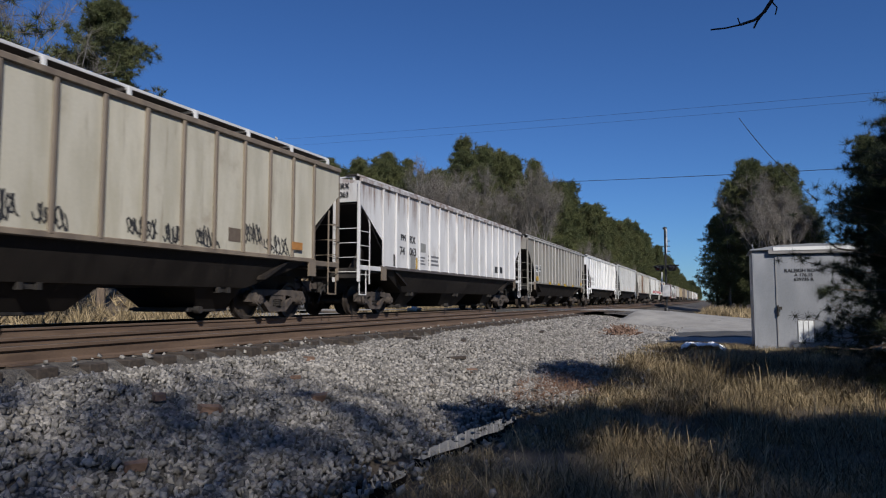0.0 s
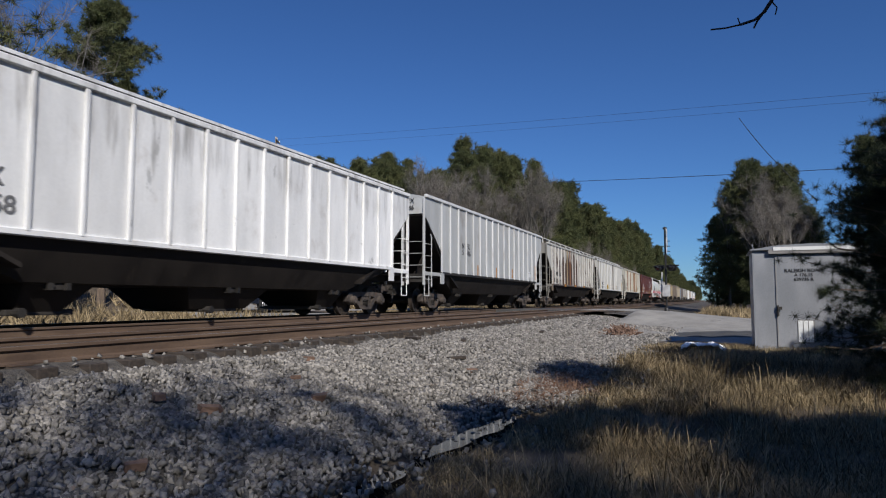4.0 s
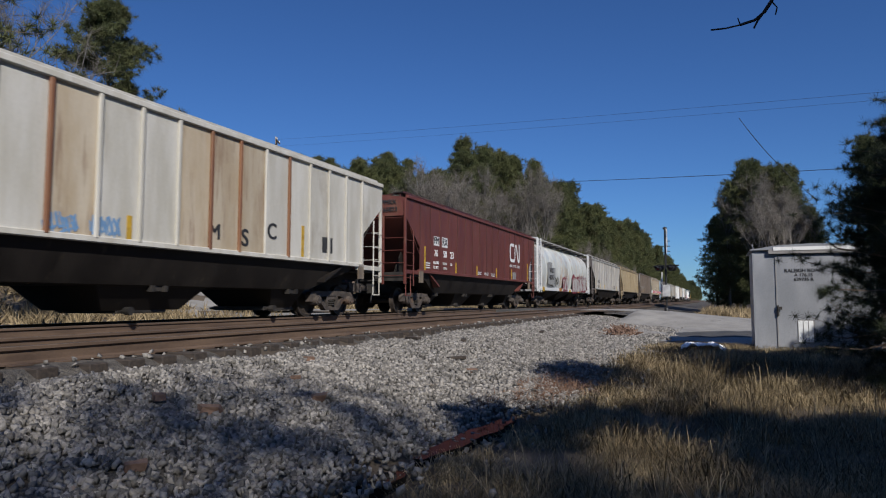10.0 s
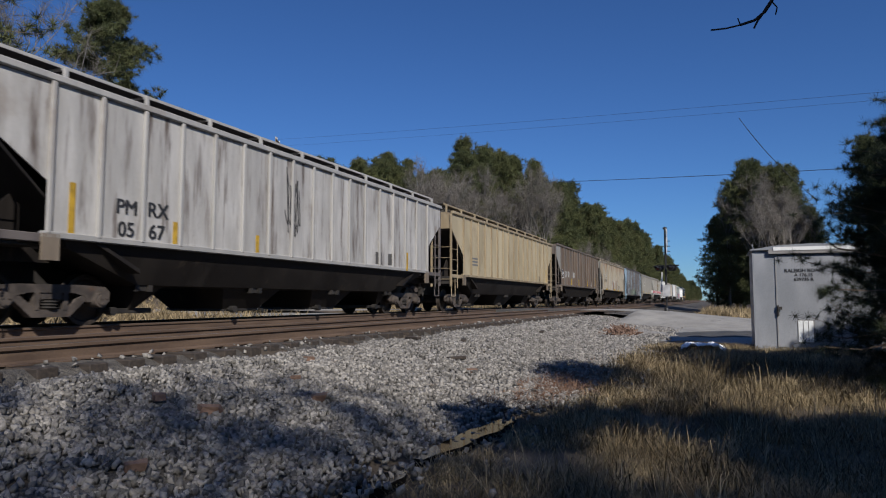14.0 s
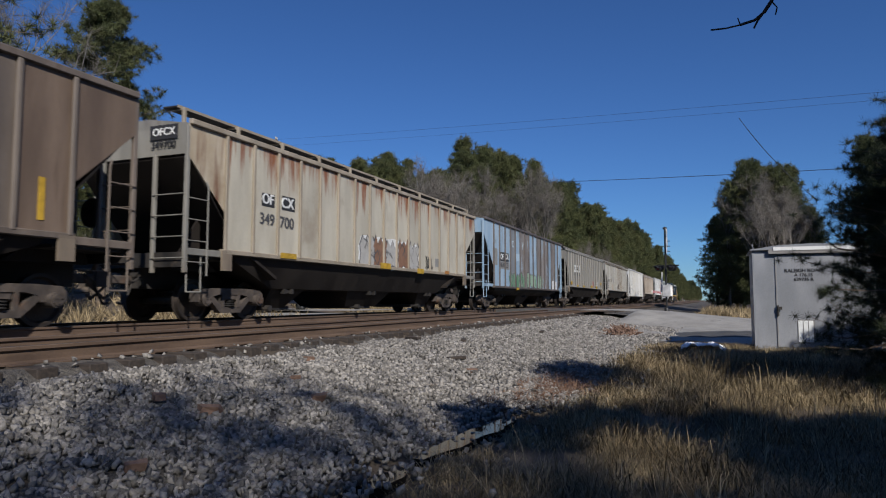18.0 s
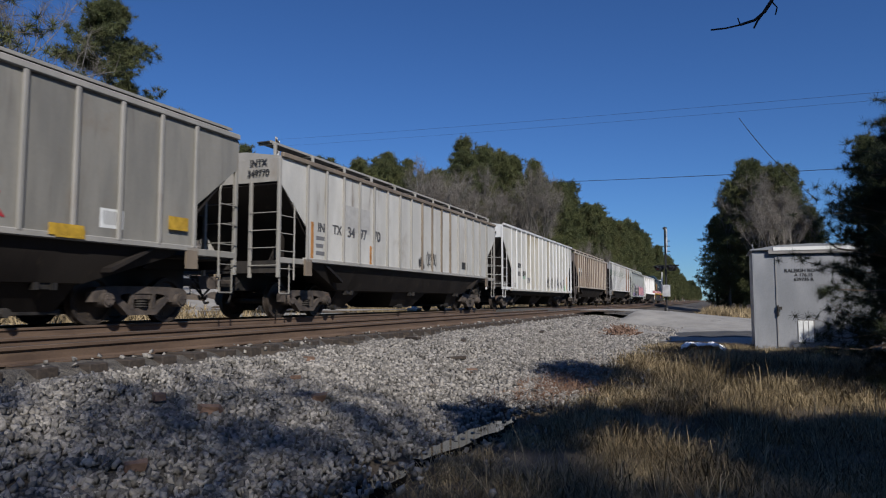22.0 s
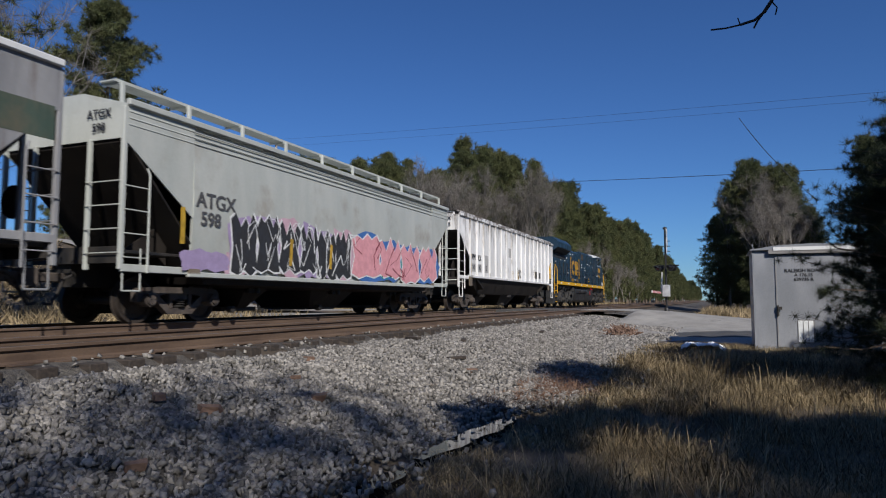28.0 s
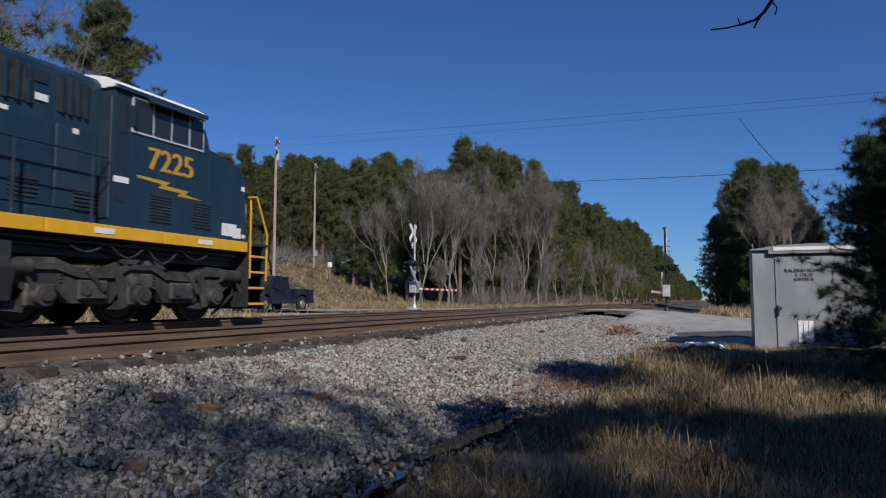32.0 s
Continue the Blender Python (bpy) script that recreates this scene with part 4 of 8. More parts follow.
IVORY_RUST = car_paint("rust_streaked_paint", (0.420, 0.336, 0.227), (0.504, 0.437, 0.336), RUST, 0.52, soft=0.2)
RUST_RIB = car_paint("rusty_rib", (0.168, 0.071, 0.034), (0.235, 0.109, 0.050), (0.378, 0.277, 0.168), 0.3)
MAROON = car_paint("maroon_paint", (0.112, 0.032, 0.025), (0.145, 0.043, 0.033), (0.066, 0.03, 0.025), 0.25)
MAROON_SEAM = car_paint("maroon_seam", (0.055, 0.018, 0.015), (0.085, 0.028, 0.022), BROWN, 0.2)
SOOTY = car_paint("sooty_white_paint", (0.370, 0.353, 0.328), (0.504, 0.487, 0.462), (0.109, 0.080, 0.063), 0.52)
TAN = car_paint("tan_paint", (0.386, 0.319, 0.202), (0.470, 0.395, 0.260), (0.235, 0.151, 0.076), 0.25)
TAN_RIB = car_paint("tan_rib", (0.252, 0.193, 0.118), (0.353, 0.286, 0.185), RUST, 0.25)
MUD = car_paint("mud_brown_paint", (0.118, 0.082, 0.057), (0.185, 0.134, 0.098), (0.085, 0.055, 0.038), 0.4, scale=0.7)
MUD_GREY = car_paint("mud_grey_paint", (0.12, 0.096, 0.077), (0.185, 0.15, 0.122), (0.085, 0.058, 0.042), 0.4, scale=0.7)
MUD_RIB = car_paint("mud_rib", (0.115, 0.092, 0.074), (0.17, 0.14, 0.115), BROWN, 0.2)
BUFF = car_paint("buff_paint", (0.420, 0.386, 0.311), (0.504, 0.470, 0.386), (0.235, 0.092, 0.042), 0.56, (2.4, 4.1))
BUFF_RIB = car_paint("buff_rib", (0.269, 0.227, 0.168), (0.353, 0.302, 0.235), RUST, 0.25)
SKY_BLUE = car_paint("faded_blue_paint", (0.23, 0.35, 0.47), (0.34, 0.44, 0.53), (0.168, 0.160, 0.151), 0.42, patch=(0.22, 0.22, 0.22), patch_amount=0.04)
BLUE_GREY = car_paint("dirty_blue_paint", (0.168, 0.185, 0.202), (0.235, 0.252, 0.269), (0.134, 0.101, 0.084), 0.4)
DIRT_BROWN = car_paint("dirt_over_paint", (0.165, 0.145, 0.13), (0.25, 0.232, 0.222), (0.20, 0.165, 0.14), 0.3, patch=(0.27, 0.32, 0.37), patch_amount=0.3)
DARK_RIB = car_paint("dark_rib", (0.084, 0.071, 0.067), (0.126, 0.109, 0.101), BROWN, 0.2)
STONE = car_paint("stone_grey_paint", (0.195, 0.187, 0.165), (0.25, 0.24, 0.213), (0.12, 0.105, 0.088), 0.38)
STONE_RIB = car_paint("stone_rib", (0.27, 0.26, 0.235), (0.33, 0.315, 0.288), DUST, 0.2)
EGGSHELL = car_paint("eggshell_paint", (0.487, 0.470, 0.412), (0.588, 0.571, 0.521), (0.302, 0.269, 0.185), 0.30)
EGG_STAIN = car_paint("stained_eggshell_paint", (0.44, 0.40, 0.31), (0.55, 0.52, 0.44), (0.30, 0.23, 0.12), 0.46, (2.2, 4.2))
RUSTY_BROWN = car_paint("rusty_brown_paint", (0.092, 0.057, 0.042), (0.143, 0.088, 0.063), (0.302, 0.235, 0.168), 0.34)
OLD_RIB = car_paint("chalky_rib", (0.370, 0.319, 0.260), (0.470, 0.420, 0.361), BROWN, 0.3)
PATCHY = car_paint("patchy_brown_paint", (0.17, 0.118, 0.083), (0.26, 0.195, 0.14), (0.42, 0.36, 0.28), 0.38, soft=0.25, patch=(0.095, 0.058, 0.042), patch_amount=0.16)
PEWTER = car_paint("pewter_paint", (0.218, 0.218, 0.223), (0.302, 0.302, 0.307), (0.134, 0.097, 0.076), 0.4)
SAGE = car_paint("grey_green_paint", (0.42, 0.44, 0.405), (0.48, 0.495, 0.46), (0.33, 0.335, 0.30), 0.16, rough=0.45)
CHALK = car_paint("chalky_white_paint", (0.74, 0.73, 0.71), (0.84, 0.83, 0.81), (0.14, 0.115, 0.095), 0.50, (1.8, 4.1), patch=(0.420, 0.403, 0.378), patch_amount=0.12)
TANK_WHITE = surface("tank_white_paint", (0.50, 0.52, 0.49), (0.64, 0.65, 0.61), 0.8, (1.2, 1.2, 0.5), rough=0.42, bump=0.04, grain=16, speck=0.08, vary=0.08, smudge=(0.40, 0.235, 0.115), smudge_amount=0.50, stain=(0.20, 0.19, 0.165), amount=0.36, stain_scale=1.1, stain_stretch=(2.2, 2.2, 0.5), stain_soft=0.3)
TANK_GREY = car_paint("bulkhead_grey", (0.218, 0.227, 0.235), (0.286, 0.294, 0.302), DUST, 0.2)
GREEN_BAND = car_paint("faded_green_paint", (0.046, 0.071, 0.050), (0.076, 0.101, 0.076), DUST, 0.2)

INKS = dict(black=LETTER_BLACK, dark=plain("dark_stencil", (0.075, 0.075, 0.08), 0.65), faded=LETTER_GREY, white=PATCH_WHITE, yellow=YELLOW, orange=ORANGE, grey=PATCH_GREY,
            darkgrey=plain("dark_grey_patch", (0.09, 0.085, 0.08), 0.7), lightgrey=plain("light_grey_patch", (0.42, 0.41, 0.39), 0.7), rust=plain("rust_patch", RUST, 0.8),
            tan_box=plain("brown_placard", (0.13, 0.10, 0.075), 0.7), pale=plain("pale_blue_letter", (0.50, 0.60, 0.66), 0.6), lightblue=plain("light_blue_patch", (0.42, 0.55, 0.66), 0.6),
            greenfade=plain("green_smear", (0.30, 0.42, 0.32), 0.6), green=plain("green_placard", (0.10, 0.42, 0.16), 0.5), rusty=plain("rusty_letter", (0.24, 0.13, 0.08), 0.7),
            gold=plain("gold_letter", (0.50, 0.265, 0.03), 0.55), darkpatch=plain("grey_stencil_panel", (0.30, 0.305, 0.30), 0.6, wear=0.75),
            red=plain("red_spray", (0.40, 0.035, 0.045), 0.5), maroon=plain("dark_red_spray", (0.20, 0.022, 0.04), 0.5), pink=plain("pink_spray", (0.72, 0.33, 0.36), 0.5), teal=plain("teal_spray", (0.03, 0.27, 0.21), 0.5),
            violet=plain("violet_spray", (0.36, 0.28, 0.45), 0.5), navy=plain("blue_spray", (0.06, 0.16, 0.42), 0.5), pinkish=plain("pale_pink_spray", (0.55, 0.36, 0.42), 0.5), mint=plain("mint_spray", (0.25, 0.45, 0.38), 0.5), blue=plain("light_blue_spray", (0.16, 0.30, 0.50), 0.5), leaf=plain("green_spray", (0.12, 0.26, 0.16), 0.5))

# letters, their edge, ground behind, strokes on top, how many letters
SPRAY = dict(burner=("lightgrey", "dark", "white", "dark", 5), green=("leaf", "dark", None, "lightgrey", 5), tagwhite=("greenfade", "dark", None, "leaf", 5), burnerblack=("black", "white", "violet", "white", 6),
             burnerpink=("pink", "white", "navy", "maroon", 4), redwhite=("lightgrey", "maroon", "maroon", "maroon", 6), blue=(None, None, None, "blue", 4), red=(None, None, None, "red", 2), scrawl=(None, None, None, "black", 3),
             cloud=(None, None, "violet", None, 3), tealtag=(None, None, None, "teal", 5), greentag=(None, None, None, "green", 3))


def blob(r, cx, cz, w, h, n=13, rough=0.3):
    """An irregular closed outline."""
    out = []
    for i in range(n):
        a = 2 * math.pi * i / n
        c, s = math.cos(a), math.sin(a)
        k = 1.0 / max(abs(c), abs(s)) ** 0.7 * (1 + r.uniform(-rough, rough))
        out.append((cx + w / 2 * k * c, cz + h / 2 * k * s))
    return out


def ribbon(s, pts, width, y, t=0.002, taper=0.0):
    """A flat stroke along points; each piece lies a hair over the last."""
    for i, ((a, b), (c, d)) in enumerate(zip(pts, pts[1:])):
        ln = math.hypot(c - a, d - b) or 1
        ux, uz = (c - a) / ln, (d - b) / ln
        w0, w1 = width / 2, width / 2 * (1 - taper)
        a, b, c, d = a - ux * w0 * 0.5, b - uz * w0 * 0.5, c + ux * w1 * 0.5, d + uz * w1 * 0.5
        s.prism([(a - uz * w0, b + ux * w0), (c - uz * w1, d + ux * w1), (c + uz * w1, d - ux * w1), (a + uz * w0, b - ux * w0)], "y", y - 0.0003 * i, y - 0.0003 * i - t)
    return s


def strokes(r, x0, x1, z0, z1, count, width, y):
    """Looping handwriting-like lines."""
    s = Solid()
    w, h = (x1 - x0) / max(1, count), z1 - z0
    for i in range(count):
        cx, ph, turn = x0 + (i + 0.5) * w, r.uniform(0, 6), r.uniform(0.9, 1.5)
        zc, rz = z0 + h * r.uniform(0.4, 0.6), h * r.uniform(0.3, 0.5)
        pts = [(cx + w * (k / 12 - 0.5) * 0.9 + w * 0.3 * math.cos(ph + turn * k), zc + rz * math.sin(ph + turn * k * 0.9) * r.uniform(0.6, 1.1)) for k in range(13)]
        ribbon(s, pts, width, y)
        ribbon(s, [(cx + r.uniform(-0.5, 0.5) * w, zc - rz), (cx + r.uniform(-0.5, 0.5) * w, zc + rz)], width, y - 0.004)
    return s


def jagged(r, x, z, w, h):
    """A spiky block shape with an uneven top and a flatter foot."""
    top = [(x + w * k / 6 + r.uniform(-0.03, 0.03) * w, z + h * (r.uniform(0.88, 1.0) if k % 2 else r.uniform(0.62, 0.85))) for k in range(7)]
    foot = [(x + w * k / 4, z + h * (r.uniform(0.0, 0.06) if k % 2 else r.uniform(0.05, 0.18))) for k in range(4, -1, -1)]
    return top + [(x + w * r.uniform(0.86, 0.95), z + h * 0.45)] + foot + [(x + w * r.uniform(0.05, 0.14), z + h * 0.45)]


def graffiti(car, style, x0, x1, z0, z1, y, seed):
    fill, edge, back, line, n = SPRAY[style]
    r = random.Random(seed)
    flat = dict(smooth=False)
    w, zc, h = (x1 - x0) / n, (z0 + z1) / 2, z1 - z0
    if back:
        for i in range(n):
            s = Solid()
            s.prism(blob(r, x0 + w * (i + 0.5), zc - 0.02 * h, w * 1.25, h * r.uniform(0.7, 0.9), 19, 0.16), "y", y - 0.0004 * (i % 2), y - 0.002 - 0.0004 * (i % 2))
            part("graffiti_cloud", s, INKS[back if i % 3 < 2 else {"violet": "pinkish"}.get(back, back)], car, "sprayed colour cloud", **flat)
    if not fill:
        if line:
            part("graffiti", strokes(r, x0, x1, z0, z1, n, 0.03 if style != "tealtag" else 0.07, y), INKS[line], car, **flat)
        return
    rim = 0.10 if style == "redwhite" else 0.05
    for i in range(n):
        ww, hh = w * r.uniform(0.95, 1.15), h * r.uniform(0.75, 0.95)
        cx, oz = x0 + w * (i + 0.5), zc - hh / 2 + r.uniform(-0.05, 0.05) * h
        shape = blob(r, cx, zc, ww * 0.82, hh * 0.84, 11, 0.2) if style in ("green", "tagwhite") else jagged(r, cx - ww / 2, oz, ww, hh)
        big = [(cx + (a - cx) * (1 + 2 * rim / ww), zc + (b - zc) * (1 + 2 * rim / hh)) for a, b in shape]
        k = 0.0008 * (i % 3)
        letter = part("graffiti_letter", Solid().prism(big, "y", y - 0.003 - k, y - 0.005 - k), INKS[edge], car, "sprayed letter outline", **flat)
        part("letter_fill", Solid().prism(shape, "y", y - 0.006 - k, y - 0.008 - k), INKS["rusty" if style == "burner" and i % 2 else fill], letter, "sprayed block letter", **flat)
        lines = Solid()
        for q in range(3 if style != "burnerblack" else 5):
            p = (cx + r.uniform(-0.4, 0.4) * ww, oz + hh * r.uniform(0.15, 0.8))
            pts = [p]
            for _ in range(r.choice((2, 3))):
                pts.append((pts[-1][0] + r.uniform(-0.35, 0.35) * ww, min(oz + hh * 0.9, max(oz + hh * 0.08, pts[-1][1] + r.choice((-1, 1)) * r.uniform(0.12, 0.4) * hh))))
            ribbon(lines, pts, r.choice((0.02, 0.03, 0.05)) if style != "redwhite" else 0.07, y - 0.010 - k - 0.0012 * q, 0.0015, 0.5)
        part("letter_line", lines, INKS[line], letter, **flat)
    if style == "burnerblack":
        for u in (0.42, 0.78):
            part("graffiti", ribbon(Solid(), [(x0 + (x1 - x0) * u, zc - 0.25 * h), (x0 + (x1 - x0) * u + 0.05, zc + 0.12 * h)], 0.12, y - 0.02), INKS["yellow"], car, "yellow spray", **flat)


def mark_car(car, key, y=-HALF - 0.004, ribs=()):
    """Puts a car's lettering, placards and sprayed tags on its near side."""
    for i, m in enumerate(MARKS.get(key, [])):
        kind, what = m[0], m[1]
        if kind == "text":
            lettering(what, m[4], INKS[m[5]], car, pose(m[2], y - 0.004, m[3]))
        elif kind == "patch":
            a, b, c, d = m[2:]
            if what in ("yellow", "orange") and d - c > b - a:
                a, b = (a + b) / 2 - 0.055, (a + b) / 2 + 0.055
            if what not in ("yellow", "orange"):
                part("placard", Solid().box(a, b, y - 0.001, y + 0.004, c, d), INKS[what], car, smooth=False)
                continue
            mid = (a + b) / 2
            proud = 0.058 if y > -HALF - 0.01 and (b - a > d - c or any(abs(mid - q) < 0.09 for q in ribs)) else 0.0
            part("reflector", Solid().box(a, b, y - proud - 0.008, y - proud + 0.004, c, d), INKS[what], car, smooth=False)
        elif kind == "bars":
            a, b, c, d = m[2:]
            for k in range(3):
                z = c + (d - c) * (k + 0.2) / 3
                part("stencil_bar", Solid().box(a, b - (b - a) * (0.15 if k == 1 else 0), y - 0.001, y + 0.003, z, z + (d - c) * 0.17), INKS["white"] if what == "white" else LETTER_GREY, car, smooth=False)
        elif kind == "graffiti":
            graffiti(car, what, *m[2:], y, sum(map(ord, key)) * 31 + i)
        elif kind == "logo":
            a, b, c, d = m[2:]
            w, h, t = b - a, d - c, 0.16 * (d - c)
            arc = lambda cx, cz, r0, q0, q1: [(cx + r0 * math.cos(radians(q0 + (q1 - q0) * i / 5)), cz + r0 * math.sin(radians(q0 + (q1 - q0) * i / 5))) for i in range(6)]
            k = 0.2 * h
            line = [(a + 0.40 * w, d - t / 2)] + arc(a + k + t / 2, d - k - t / 2, k, 90, 180) + arc(a + k + t / 2, c + k + t / 2, k, 180, 270) + arc(a + 0.40 * w, c + k + t / 2, k, 270, 360)
            line += arc(a + 0.40 * w + 2 * k, d - k - t / 2, k, 180, 60) + [(b - k - 0.8 * t, c + t * 0.9)] + arc(b - k * 0.6 - t / 2, c + k * 0.6 + t / 2, k * 0.6, 270, 360) + [(b - t / 2, d)]
            s = ribbon(Solid(), line, t, y)
            part("emblem", s, INKS["white"], car, "white emblem of one bent band", smooth=False)


def tank_section(k=1.0):
    half = [(1.47, 1.22), (1.57, 1.6), (1.62, 2.1), (1.63, 2.6), (1.57, 3.1), (1.42, 3.5), (1.16, 3.82), (0.8, 4.02), (0.4, 4.12)]
    return [(-y * k, 2.6 + (z - 2.6) * k) for y, z in half] + [(y * k, 2.6 + (z - 2.6) * k) for y, z in reversed(half)]


def tank_hopper(spec):
    """A rounded covered hopper with bulkheads at its ends."""
    L, h = spec["L"], spec["L"] / 2
    car = thing("covered_hopper_car", spec["label"], "rail car", pose(spec["s"] + h, TRAIN_Y, 0), "cars of the freight train")
    MOVERS.append((car, spec["s"] + h))
    n = 14
    a0 = h - 0.75
    for i in range(n):
        x = -a0 + 2 * a0 * i / n
        part("tank_ring", Solid().prism(tank_section(), "x", x, x + 2 * a0 / n - 0.004), TANK_WHITE, car)
        if i:
            part("weld_seam", shared("weld_seam", lambda: Solid().prism(tank_section(1.006), "x", -0.02, 0.02), TANK_WHITE), None, car, at=pose(x, 0, 0))
    for e in (-1, 1):
        part("bulkhead", Solid().prism(tank_section(0.985), "x", e * (a0 + 0.0), e * (a0 + 0.05)), TANK_GREY, car)
        for y in (-0.9, 0.9):
            part("end_brace", Solid().prism([(e * (a0 + 0.05), 3.4), (e * (h - 0.1), 1.2), (e * (h - 0.35), 1.2), (e * (a0 + 0.05), 2.6)], "y", y - 0.06, y + 0.06), TANK_GREY, car)
        for side in (-1, 1):
            part("corner_post", Solid().box(e * h - 0.05, e * h + 0.05, side * 1.52 - 0.05, side * 1.52 + 0.05, 1.0, 4.2, 0.01), WHITE_RIB, car)
            part("corner_post", Solid().box(e * (h - 0.55) - 0.04, e * (h - 0.55) + 0.04, side * 1.6 - 0.04, side * 1.6 + 0.04, 1.0, 4.2, 0.01), WHITE_RIB, car)
            ladder(car, e * h - (0.55 if e > 0 else 0), side * 1.62, 0.95, 4.15, WHITE_RIB, 0.55, 9)
            ladder(car, e * (h + 0.03), side * 1.5 - (0.7 if side > 0 else 0), 1.05, 4.15, WHITE_RIB, 0.7, 7, "end")
        part("top_rail", Solid().box(e * h - 0.05, e * h + 0.05, -1.55, 1.55, 4.15, 4.24), WHITE_RIB, car)
        part("end_platform", Solid().box(min(e * h, e * (a0 - 0.2)), max(e * h, e * (a0 - 0.2)), -1.55, 1.55, 1.0, 1.14, 0.01), TANK_GREY, car)
        part("coupler", shared("coupler", coupler_solid, TRUCK_METAL), None, car, at=pose(e * h, 0, 0, 0, 0, 0 if e > 0 else 180))
        truck(car, e * (h - 1.9))
    for side in (-1, 1):
        part("side_sill", Solid().box(-h + 0.05, h - 0.05, side * 1.60 - 0.05, side * 1.60 + 0.05, 1.06, 1.25, 0.012), WHITE_RIB, car)
        rb = part("running_board", Solid().box(-h, h, side * 1.0 - 0.28, side * 1.0 + 0.28, 4.22, 4.26, 0.008).box(-h, h, side * 1.28 - 0.012, side * 1.28 + 0.012, 4.21, 4.27), GREY_RIB, car)
        for i in range(11):
            x = -h + 0.3 + (L - 0.6) * i / 10
            part("board_bracket", shared(("tank_bracket", side), lambda: Solid().prism([(side * 0.7, 4.05), (side * 0.76, 4.03), (side * 1.28, 4.18), (side * 1.28, 4.22), (side * 0.7, 4.22)], "x", -0.03, 0.03), DARK_RIB), None, car, at=pose(x, 0, 0))
    for i in range(3):
        c = (i - 1) * (L - 5.6) / 3
        w = (L - 5.6) / 3
        s = Solid()
        rings = [(w / 2, 1.4, 1.2), (w / 2 - 0.1, 1.3, 1.0), (0.5, 0.6, 0.46)]
        vs = [(sx * a, sy * b, z) for a, b, z in rings for sx, sy in ((-1, -1), (1, -1), (1, 1), (-1, 1))]
        f = [(3, 2, 1, 0), (8, 9, 10, 11)]
        for q in range(2):
            f += [(q * 4 + k, q * 4 + (k + 1) % 4, q * 4 + 4 + (k + 1) % 4, q * 4 + 4 + k) for k in range(4)]
        s.add(vs, [tuple(reversed(t)) for t in f])
        b = part("hopper_bay", s, HOPPER_SHADED, car, at=pose(c, 0, 0))
        part("outlet_gate", shared("outlet_gate", lambda: Solid().box(-0.62, 0.62, -0.8, 0.8, 0.34, 0.44, 0.01), BLACK_GRIME), None, b)
    part("center_sill", Solid().box(-h + 0.2, h - 0.2, -0.2, 0.2, 0.72, 1.05), BLACK_GRIME, car)
    return car


def spread(mats, seed, weights=None):
    r = random.Random(seed)
    return {i: r.choices(mats, weights)[0] for i in range(24)}


